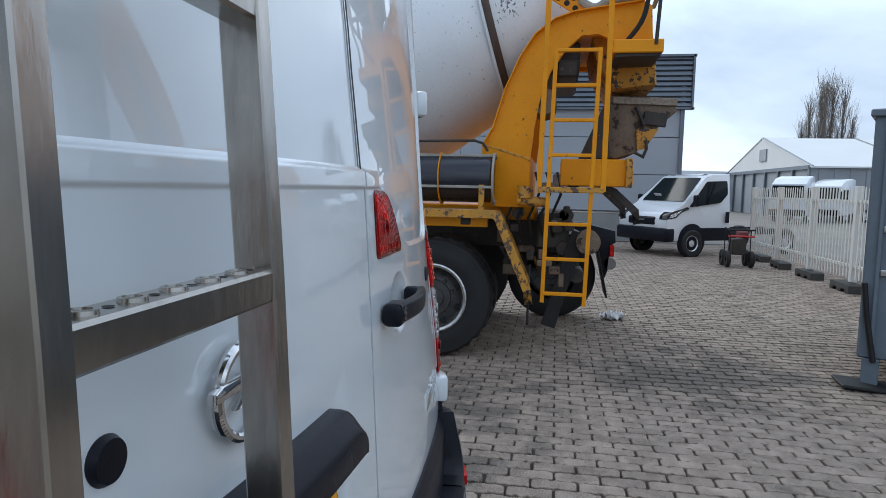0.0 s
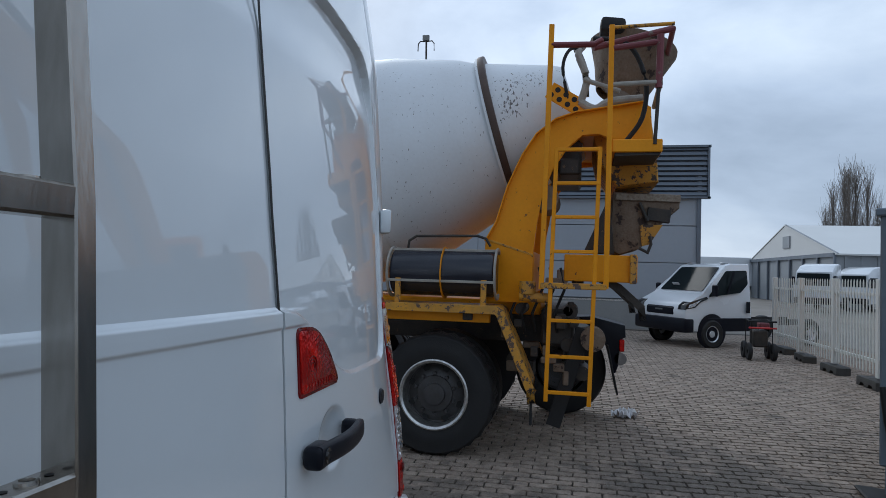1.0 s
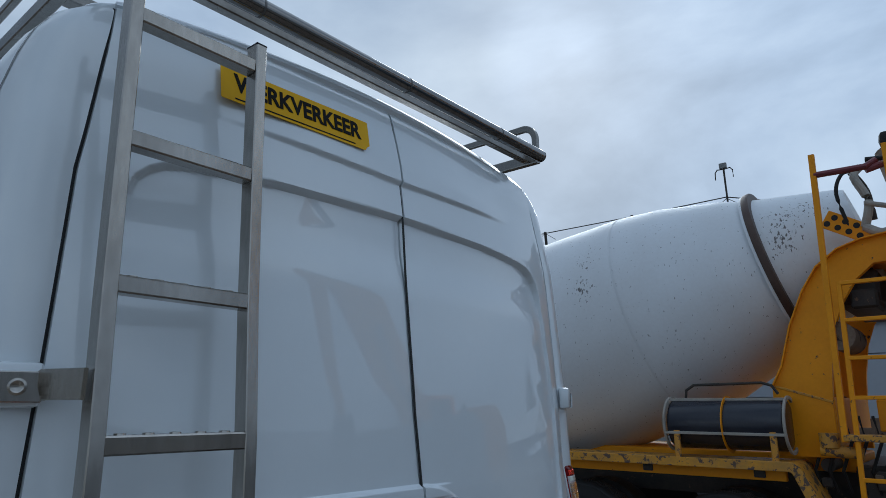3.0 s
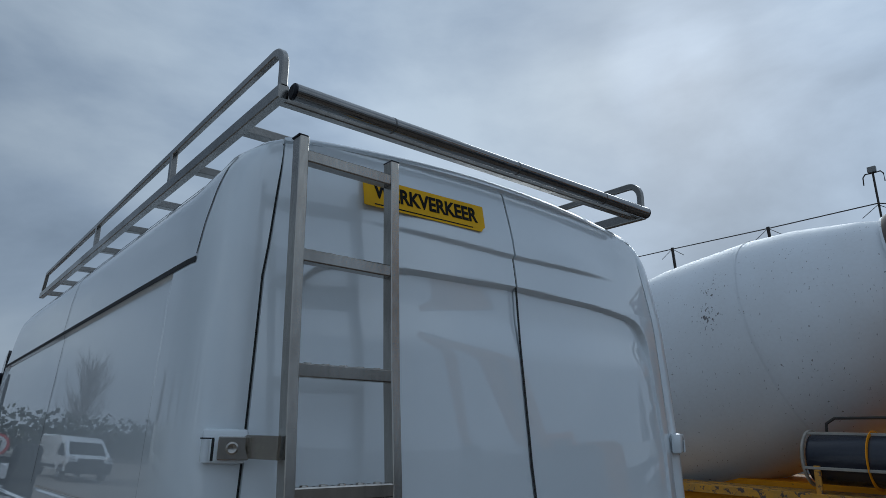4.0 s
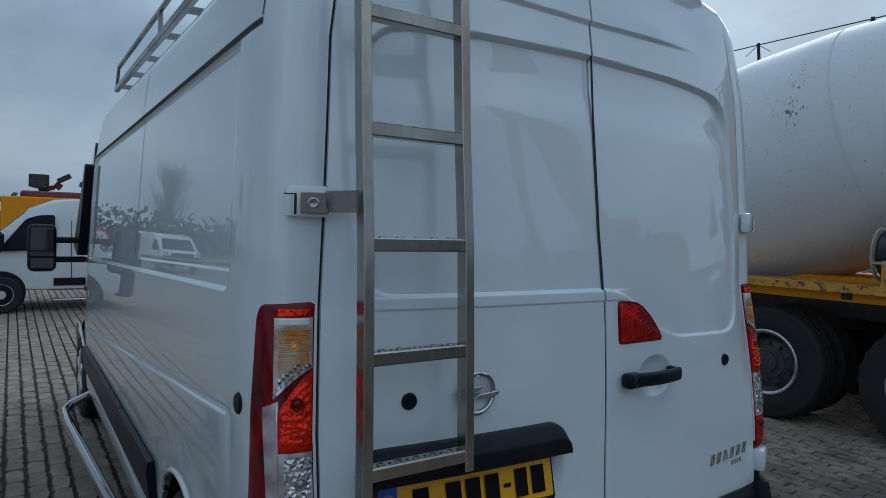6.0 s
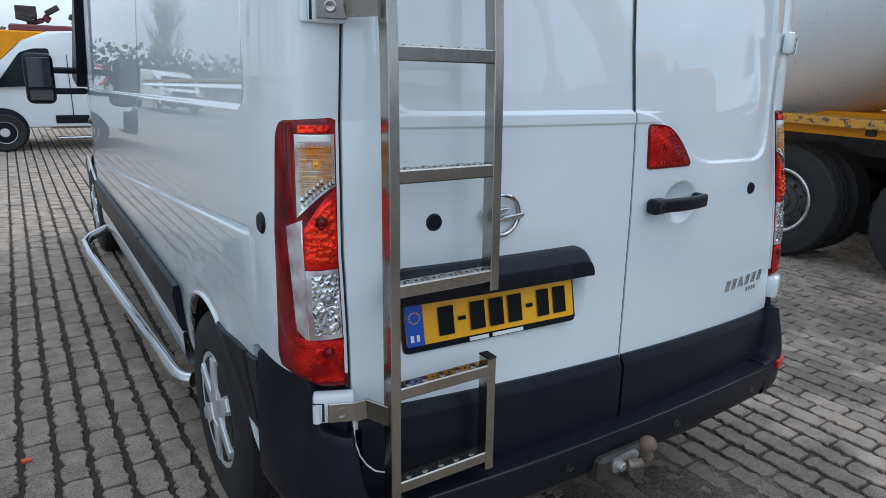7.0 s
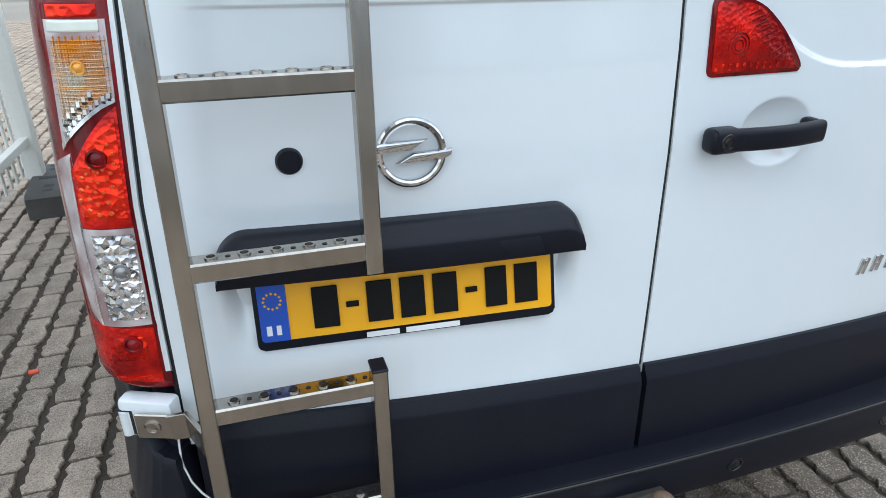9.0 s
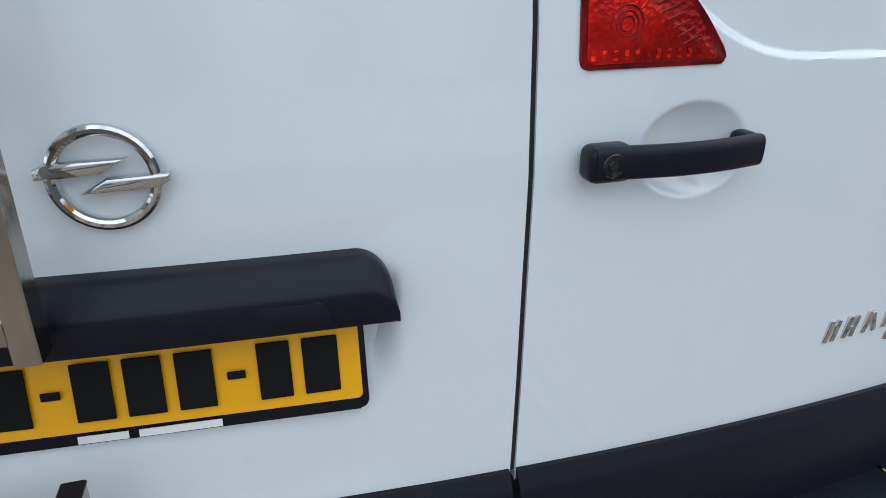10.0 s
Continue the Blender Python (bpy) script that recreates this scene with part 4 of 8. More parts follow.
    sweep(bm, ring, [(0.0066 * math.cos(t), 0.0066 * math.sin(t)) for t in np.linspace(0, 2 * math.pi, 10, endpoint=False)], closed=True, up=Vector((0, 1, 0)))
    emblem = part("emblem_ring", bm, M_CHROME, L, "round chrome emblem")
    bm = bmesh.new()
    prism(bm, [(-0.535, 1.158), (-0.470, 1.161), (-0.440, 1.178), (-0.520, 1.176), (-0.534, 1.170)], 0.010, 0.024, "xz", bevel=0.0045)
    prism(bm, [(-0.400, 1.160), (-0.465, 1.157), (-0.494, 1.140), (-0.415, 1.143), (-0.402, 1.150)], 0.010, 0.024, "xz", bevel=0.0045)
    bmesh.ops.translate(bm, vec=(0, 0, 0.005), verts=bm.verts)
    part("emblem_bar", bm, M_CHROME, emblem)
    # plate lamp housing
    bm = bmesh.new()
    rows = []
    for x in np.concatenate([np.linspace(-0.795, -0.74, 9), np.linspace(-0.73, -0.22, 18), np.linspace(-0.210, -0.166, 10)]):
        u = max(0.0, (x + 0.212) / 0.046, (-0.738 - x) / 0.057)
        top = 1.050 - (0.058 if x > -0.5 else 0.066) * (1 - math.sqrt(max(0.0, 1 - u * u)))
        low = 0.968
        rows.append([(x, y, low + (top - low) * v) for y, v in ((0.050, 0.0), (-0.018, 0.0), (-0.0225, 0.02), (-0.0245, 0.07), (-0.0245, 0.54), (-0.0230, 0.60), (-0.0190, 0.66), (-0.0060, 0.90), (0.0, 0.97), (0.010, 1.0), (0.050, 1.0))])
    rows = [[(x, 0.05, z) for x, y, z in rows[0]]] + rows + [[(x, 0.05, z) for x, y, z in rows[-1]]]
    grid(bm, np.array(rows))
    housing = part("plate_lamp_housing", bm, M_PLASTIC, L, "black plastic grip strip over the plate", smooth=32)
    bm = bmesh.new()
    prism(bm, rounded([(-0.70, 0.975), (-0.244, 0.975), (-0.254, 1.010), (-0.70, 1.010)], [0.002, 0.003, 0.012, 0.004], 5), -0.0262, -0.018, "xz", bevel=0.0012)
    part("grip_insert", bm, M_PLASTIC, housing)
    # number plate: characters as plain bars
    bm = bmesh.new()
    prism(bm, rounded([(-0.76, 0.844), (-0.222, 0.844), (-0.222, 0.984), (-0.76, 0.984)], 0.012), -0.016, 0.012, "xz", bevel=0.004)
    plate = part("plate_holder", bm, M_PLASTIC, L, "black plate holder")
    bm = bmesh.new()
    prism(bm, rounded([(-0.752, 0.862), (-0.230, 0.862), (-0.230, 0.972), (-0.752, 0.972)], 0.008), -0.0195, -0.012, "xz")
    part("number_plate", bm, M_YELLOW_PL, plate, "yellow plate with black character bars")
    bm = bmesh.new()
    prism(bm, rounded([(-0.752, 0.862), (-0.704, 0.862), (-0.704, 0.972), (-0.752, 0.972)], [0.008, 0, 0, 0.008]), -0.0205, -0.018, "xz")
    part("blue_band", bm, M_BLUE, plate)
    bm = bmesh.new()
    for k in range(12):
        a = 2 * math.pi * k / 12
        box(bm, (-0.728 + 0.0145 * math.cos(a), -0.0210, 0.938 + 0.0145 * math.sin(a)), (0.0038, 0.001, 0.0038), (0, 45, 0))
    part("star_ring", bm, M_YELLOW_PL, plate)
    bm = bmesh.new()
    for x, w in ((-0.7375, 0.009), (-0.7215, 0.008)):
        box(bm, (x, -0.0210, 0.883), (w, 0.001, 0.018))
    part("band_bar", bm, M_WHITE_PR, plate)
    for x, w, h in ((-0.640, 0.044, 0.078), (-0.594, 0.022, 0.011), (-0.547, 0.044, 0.078), (-0.489, 0.044, 0.078), (-0.430, 0.044, 0.078), (-0.382, 0.022, 0.011), (-0.336, 0.040, 0.078), (-0.279, 0.044, 0.078)):
        bm = bmesh.new()
        box(bm, (x, -0.0205, 0.917), (w, 0.0025, h), bevel=0.001)
        part("character_bar", bm, M_BLACK_PR, plate, smooth=0)
    bm = bmesh.new()
    for x, w in ((-0.545, 0.058), (-0.455, 0.098)):
        box(bm, (x, -0.0168, 0.8525), (w, 0.0015, 0.010))
    part("holder_print", bm, M_WHITE_PR, plate)
    for door in (R, L):
        for ob in door.children_recursive:
            if ob.name.split(".")[0] not in ("high_brake_lamp", "brake_lens", "lens_ring", "lens_rib", "door_plug", "door_cladding"):
                bend(ob)
    # the holder leans, its lower edge proud of the dished door
    plate.matrix_basis = Matrix.Translation((-0.4765, 0.001, 0.836)) @ Matrix.Rotation(radians(-1.4), 4, "Z") @ Matrix.Rotation(radians(-12.5), 4, "X") @ Matrix.Diagonal((1.003, 1, 0.95, 1)) @ Matrix.Translation((0.491, 0.016, -0.844))
    # yellow sticker on the left-hand door
    ym, ang = float(rear_y(0.35, 2.345)), -11.5
    bm = bmesh.new()
    pl = rounded([(-0.225, -0.047), (0.205, -0.047), (0.213, -0.035), (0.222, -0.03), (0.222, 0.047), (-0.225, 0.047)], 0.004)
    prism(bm, pl, -0.0012, 0.0, "xz")
    st = part("sticker", bm, M_STICKER, L, "yellow sticker with black capitals")
    st.matrix_basis = pose(-0.346, ym - 0.0135, 2.343, ang, 0, -2.7)
    tx = text_part("sticker_word", "WERKVERKEER", 0.068, (0, -0.0022, 0.003), (90, 0, 0), M_BLACK_PR, st, bold=0.0019)
    w = max(v.co.x for v in tx.data.vertices) - min(v.co.x for v in tx.data.vertices)
    h = max(v.co.y for v in tx.data.vertices) - min(v.co.y for v in tx.data.vertices)
    tx.matrix_basis = pose(0, -0.0022, 0.004, 90, 0, 0) @ Matrix.Diagonal((0.385 / w, 0.050 / h, 1, 1))
    bm = bmesh.new()
    prism(bm, [(-0.19, -0.040), (0.17, -0.040), (0.17, -0.0365), (-0.19, -0.0365)], -0.0020, -0.0012, "xz")
    part("sticker_line", bm, M_BLACK_PR, st, smooth=0)


def corner_patch(bm, a0, a1, z0, z1, out, na=10, nz=16, s=-1, edge=0.01, round_outer=0.0):
    """A raised patch on the rear corner between two corner angles and two heights, each one number or (inner, outer)."""
    wide = a1 if isinstance(a1, tuple) else (a1, a1)
    lo, hi = (z0 if isinstance(z0, tuple) else (z0, z0)), (z1 if isinstance(z1, tuple) else (z1, z1))
    outer, inner = np.zeros((nz, na, 3)), np.zeros((nz, na, 3))
    for j in range(na):
        t = j / (na - 1)
        for i in range(nz):
            z = (lo[0] + (lo[1] - lo[0]) * t) * (1 - i / (nz - 1)) + (hi[0] + (hi[1] - hi[0]) * t) * i / (nz - 1)
            k = max(0.0, 1 - (1 - i / (nz - 1)) * abs(hi[1] - lo[1]) / 0.05, 1 - (i / (nz - 1)) * abs(hi[1] - lo[1]) / 0.05)
            a1 = wide[0] + (wide[1] - wide[0]) * i / (nz - 1)
            a = a0 + (a1 - round_outer * (1 - math.sqrt(1 - min(1, k) ** 2)) - a0) * t
            x, y = corner_point(z, a)
            x2, y2 = corner_point(z, min(1, a + 0.02))
            x1, y1 = corner_point(z, max(0, a - 0.02))
            n = Vector((y2 - y1, -(x2 - x1))).normalized()
            rim = i in (0, nz - 1) or j in (0, na - 1)
            o = out - (edge if rim else 0)
            outer[i, j] = (s * (x + n.x * o), y + n.y * o, z)
            inner[i, j] = (s * (x - n.x * 0.01), y - n.y * 0.01, z)
    vo = grid(bm, outer)
    vi = grid(bm, inner)
    loop = [(i, 0) for i in range(nz)] + [(nz - 1, j) for j in range(1, na)] + [(i, na - 1) for i in range(nz - 2, -1, -1)] + [(0, j) for j in range(na - 2, 0, -1)]
    for (i, j), (k, m) in zip(loop, loop[1:] + loop[:1]):
        bm.faces.new((vo[i][j], vo[k][m], vi[k][m], vi[i][j]))


def on_corner(a, z, out, s):
    """A point on the rear corner and the turn about z that faces outwards there."""
    x, y = corner_point(z, a)
    x2, y2 = corner_point(z, min(1, a + 0.02))
    x1, y1 = corner_point(z, max(0, a - 0.02))
    n = Vector((y2 - y1, -(x2 - x1))).normalized()
    return s * float(x + n.x * out), float(y + n.y * out), z, s * math.degrees(math.atan2(n.x, -n.y))


def build_tail_lamp(van, s):
    bm = bmesh.new()
    corner_patch(bm, 0.0, (0.79, 0.62), (0.778, 0.814), (1.410, 1.402), 0.004, 24, 80, s, 0.006, 0.12)
    lamp = part("tail_lamp", bm, M_RED_DK, van, "tall red and clear tail lamp on the corner")

    def patch(name, m, a0, a1, z0, z1, o, edge=0.003):
        bm = bmesh.new()
        corner_patch(bm, a0, a1, z0, z1, o, 9, 11, s, edge)
        return part(name, bm, m, lamp)

    def dome(name, m, a, z, out, profile, r=1.0, n=20):
        x, y, z, turn = on_corner(a, z, out, s)
        bm = bmesh.new()
        revolve(bm, [(p * r, q * r) for p, q in profile], pose(x, y, z) @ Matrix.Rotation(radians(turn), 4, "Z") @ Matrix.Rotation(radians(90), 4, "X"), n)
        return part(name, bm, m, lamp)
    bulb = [(0.026, 0.0), (0.025, 0.005), (0.020, 0.006), (0.017, 0.002), (0.013, 0.004), (0.008, 0.008), (0.0, 0.009)]
    patch("red_lens", M_RED_LED, 0.03, 0.32, 1.374, 1.391, 0.0062, 0.001)
    patch("chamber_frame", M_PINK, 0.012, (0.36, 0.36), (1.256, 1.186), 1.371, 0.0058, 0.001)
    patch("clear_strip", M_FROST, 0.03, 0.32, 1.354, 1.370, 0.0075, 0.001)
    patch("ribbed_lens", M_RIBBED, 0.014, 0.335, (1.265, 1.203), 1.350, 0.0070)
    patch("diagonal_rim", M_MIRRORED, 0.012, 0.35, (1.256, 1.186), (1.264, 1.197), 0.0092, 0.002)
    patch("side_strip", M_PINK, 0.295, (0.46, 0.50), (0.895, 0.925), (1.183, 1.165), 0.0060, 0.002)
    patch("strip_rim", M_MIRRORED, 0.296, 0.318, 0.905, (1.178, 1.172), 0.0085, 0.002)
    patch("red_bezel", M_RED, 0.012, 0.298, 1.069, (1.250, 1.158), 0.0085, 0.002)
    patch("red_lens", M_RED_LED, 0.020, 0.275, 1.082, (1.236, 1.158), 0.0105, 0.002)
    patch("clear_frame", M_PINK, 0.012, 0.296, 0.904, 1.067, 0.0075, 0.002)
    patch("clear_lens", M_CLEAR, 0.018, 0.235, 0.916, 1.058, 0.0095, 0.002)
    patch("red_lens", M_RED, 0.012, 0.58, (0.793, 0.828), (0.897, 0.910), 0.0065, 0.002)
    patch("red_step", M_RED_LED, 0.05, 0.30, 0.803, 0.811, 0.0085, 0.003)
    patch("red_step", M_RED_LED, 0.04, 0.25, 0.838, 0.886, 0.0080, 0.003)
    dome("bulb_ring", M_AMBER, 0.14, 1.306, 0.007, bulb, 0.42)
    dome("bulb_ring", M_RED_DK, 0.11, 1.176, 0.010, bulb, 0.6)
    dome("bulb_ring", M_LAMPGREY, 0.09, 0.998, 0.009, bulb, 0.6)
    dome("bulb_ring", M_RED_DK, 0.11, 0.872, 0.0075, bulb, 0.6)
    # fine upright and level ribs over the indicator
    for k in range(9):
        z = 1.268 + 0.0092 * k
        patch("lens_rib", M_AMBER if k % 2 else M_RIBBED, 0.016, 0.332, z, z + 0.0009, 0.0078, 0.0005)
    for k in range(9):
        a0 = 0.018 + 0.31 * (k / 9) ** 1.5
        patch("lens_rib", M_RIBBED, a0, a0 + 0.0012 + 0.0008 * k, 1.266 - 0.20 * a0, 1.349, 0.0079, 0.0005)
    # stepped mirrors along the diagonal; black strips put in the risers' shade
    for k in range(9):
        a0 = 0.020 + 0.29 * (k / 9) ** 1.3
        for row in range(2 if k > 2 else 1):
            z = 1.266 - 0.215 * a0 + 0.018 * row
            patch("reflector_step", M_MIRRORED, a0, a0 + 0.014 + 0.003 * k, z, z + 0.009, 0.0094 - 0.0008 * row, 0.003)
            patch("reflector_riser", M_SEAM, a0, a0 + 0.010 + 0.003 * k, z - 0.0035, z - 0.0005, 0.0088, 0.0008)
    # petals of the reversing lamp's reflector, ring by ring
    for ring, (r, count) in enumerate(((0.022, 10), (0.037, 14), (0.052, 18))):
        for k in range(count):
            t = 2 * math.pi * (k + 0.5 * (ring % 2)) / count
            dz, du = 1.25 * r * math.sin(t), 1.0 * r * math.cos(t)
            a = 0.095 + du * 2.3
            z = 0.990 + dz
            if not (0.034 < a < 0.222 and 0.924 < z < 1.052):
                continue
            x, y, z, turn = on_corner(a, z, 0.0095, s)
            bm = bmesh.new()
            h = 0.30 * r + 0.002
            tip = bm.verts.new((0.0, -0.0016 - 0.0008 * (k % 2), 0.0015))
            loop = [bm.verts.new(p) for p in ((-h * 0.42, 0, -0.007), (h * 0.42, 0, -0.007), (h * 0.62, 0, 0.007), (-h * 0.62, 0, 0.007))]
            for p, q in zip(loop, loop[1:] + loop[:1]):
                bm.faces.new((p, q, tip))
            bmesh.ops.transform(bm, matrix=pose(x, y, z) @ Matrix.Rotation(radians(turn), 4, "Z") @ Matrix.Rotation(-s * (t - math.pi / 2), 4, "Y"), verts=bm.verts)
            bmesh.ops.recalc_face_normals(bm, faces=bm.faces)
            part("reflector_petal", bm, M_MIRRORED, lamp, smooth=0)
    # bright prisms in rings about the brake bulb
    dot = [(0.0042, 0.0), (0.003, 0.0022), (0.0, 0.003)]
    for r, count in ((0.020, 12), (0.034, 14), (0.050, 16), (0.067, 18), (0.084, 20)):
        for k in range(count):
            t = 2 * math.pi * k / count + r * 20
            a, z = 0.115 + r * math.cos(t) * 2.3, 1.176 + r * math.sin(t)
            if 0.032 < a < 0.245 and 1.088 < z < 1.226 - 0.33 * a:
                dome("lens_dot", M_RED_DOT, a, z, 0.0105, dot, 0.55 + r * 6, 8)


def build_hinge(van, s, z, high):
    """A door hinge: two plates round a pin at the door's edge."""
    x, y = corner_point(z, 0.02)
    if s > 0 and not high:
        bm = bmesh.new()
        box(bm, (float(x) + 0.022, float(y) + 0.004, z), (0.085, 0.05, 0.085), (0, 0, 22), bevel=0.012, seg=2)
        h = part("door_hinge", bm, M_PAINT, van, "white capped door hinge")
        bm = bmesh.new()
        revolve(bm, [(0.007, 0.0), (0.0, 0.001)], pose(float(x) + 0.032, float(y) - 0.0175, z - 0.004, 90, 0, 22), 12)
        part("hinge_hole", bm, M_SEAM, h)
        return
    bm = bmesh.new()
    box(bm, (s * (float(x) + 0.026), float(y) - 0.006, z), (0.098, 0.036, 0.074), (0, 0, s * 24), bevel=0.009, seg=2)
    h = part("door_hinge", bm, M_PAINT, van, "white painted door hinge")
    at = pose(s * (float(x) + 0.026), float(y) - 0.006, z, 0, 0, s * 24)

    def piece(name, m, c, size, bevel):
        bm = bmesh.new()
        box(bm, (s * c[0], c[1], c[2]), size, bevel=bevel, seg=2)
        bmesh.ops.transform(bm, matrix=at, verts=bm.verts)
        return part(name, bm, m, h)
    piece("hinge_gap", M_SEAM, (0.0245, -0.0165, -0.008), (0.006, 0.004, 0.046), 0.0005)
    piece("hinge_gap", M_SEAM, (0.037, -0.0165, 0.0165), (0.030, 0.004, 0.003), 0.0005)
    bm = bmesh.new()
    tube(bm, [(s * 0.039, -0.012, -0.034), (s * 0.039, -0.012, 0.014)], 0.0105, 14)
    bmesh.ops.transform(bm, matrix=at, verts=bm.verts)
    part("hinge_knuckle", bm, M_PAINT, h)
    if s < 0:
        bm = bmesh.new()
        box(bm, (-float(x) - 0.018, float(y) - 0.037, z - 0.004), (0.066, 0.006, 0.050), (0, 0, -20), bevel=0.002)
        part("ladder_bracket_plate", bm, M_STEEL, h)
        bm = bmesh.new()
        revolve(bm, [(0.014, 0), (0.014, 0.002), (0.010, 0.003), (0.006, 0.001), (0, 0.001)], pose(-float(x) - 0.022, float(y) - 0.0390, z - 0.004, 90, 0, -20), 18)
        part("bolt", bm, M_STEEL, h)


CORNER_PLAN = [(0.775, -0.057), (0.81, -0.055), (0.85, -0.049), (0.89, -0.040), (0.925, -0.026), (0.952, -0.008), (0.975, 0.02), (0.993, 0.055), (1.007, 0.095), (1.019, 0.14),
               (1.032, 0.19), (1.040, 0.24), (1.045, 0.30)]


def build_bumper_corner(bumper, s):
    """A bumper corner: front face, shelf under the hinge, flank running to the wheel arch."""
    plan = np.array(CORNER_PLAN)
    run = np.concatenate([[0], np.cumsum(np.hypot(*np.diff(plan, axis=0).T))])
    us = np.unique(np.concatenate([np.linspace(0, 0.24, 34), np.linspace(0.24, run[-1], 22)]))
    X, Y = np.interp(us, run, plan[:, 0]), np.interp(us, run, plan[:, 1])
    tx, ty = np.gradient(X, us), np.gradient(Y, us)
    nx, ny = -ty, tx
    top = lin([(0, 0.478), (0.068, 0.481), (0.098, 0.495), (0.12, 0.53), (0.134, 0.59), (0.142, 0.642), (0.152, 0.662), (0.265, 0.667), (0.28, 0.675), (0.305, 0.765), (0.325, 0.792), (0.40, 0.805), (1, 0.81)], us)
    recess = np.maximum(top, lin([(0, 0), (0.185, 0), (0.20, 0.735), (0.26, 0.77), (0.33, 0.80), (1, 0.81)], us))
    low = lin([(0, 0.352), (0.12, 0.372), (0.25, 0.395), (0.5, 0.43), (1, 0.44)], us)
    rows = []
    for f, inn in ((0.0, 0.09), (0.0, 0.022), (0.03, 0.006), (0.09, 0.0), (0.25, 0.0), (0.4, 0.0), (0.55, 0.002), (0.7, 0.004), (0.82, 0.006), (0.92, 0.008), (0.975, 0.009), (1.0, 0.014), (1.0, 0.040), (2.0, 0.045), (2.0, 0.11)):
        z = low + f * (top - low) if f < 2 else recess
        lean = 0.028 * step(0.48, 0.70, np.minimum(z, top)) * (1 - step(0.16, 0.30, Y))
        k = inn + lean
        x, yy = X + nx * k, Y + ny * k
        rows.append(np.stack([s * x, yy, z], -1))
    bm = bmesh.new()
    grid(bm, np.array(rows))
    part("bumper_corner", bm, M_PLASTIC, bumper, "black plastic bumper corner", smooth=50)
    # mouldings between the corner and the wheel arch, in two lengths
    for u0, u1 in ((0.01, 0.27), (0.285, 1.0)):
        rows = []
        for v in np.concatenate([[0, 0.0], np.linspace(0, 1, 9), [1.0, 1.0]]):
            r = len(rows)
            sunk = 0.016 if r in (0, 12) else 0.003 if r in (1, 11) else 0.0
            zz = 0.535 + v * (0.737 - 0.535)
            far = WHEELS_Y[0] - math.sqrt(max(0.0, 0.424 ** 2 - (zz - WHEEL_R) ** 2))
            row = []
            for k, u in enumerate(np.linspace(u0, u1, 14)):
                y = 0.298 + u * (far - 0.298)
                z = 0.535 + v * (float(lin([(0.235, 0.794), (0.363, 0.758), (0.73, 0.737)], y)) - 0.535)
                row.append((abs(side_x(max(y, 0.42), z, 1)) + 0.013 - sunk - (0.010 if k in (0, 13) else 0), y, z))
            rows.append([(s * x, y, z) for x, y, z in row])
        bm = bmesh.new()
        grid(bm, np.array(rows))
        part("arch_moulding", bm, M_PLASTIC, bumper, "black plastic arch moulding", smooth=40)
    bm = bmesh.new()
    prism(bm, rounded([(-0.034, -0.018), (0.034, -0.018), (0.038, 0.020), (-0.038, 0.020)], [0.012, 0.012, 0.003, 0.003]), -0.008, 0.012, "xz", bevel=0.003)
    r = part("reflector", bm, M_REFLECTOR, bumper, "red rectangular reflector")
    r.matrix_basis = pose(-0.920, -0.032, 0.492, 0, 0, -20) if s < 0 else pose(0.903, -0.033, 0.450, 0, 0, 16)


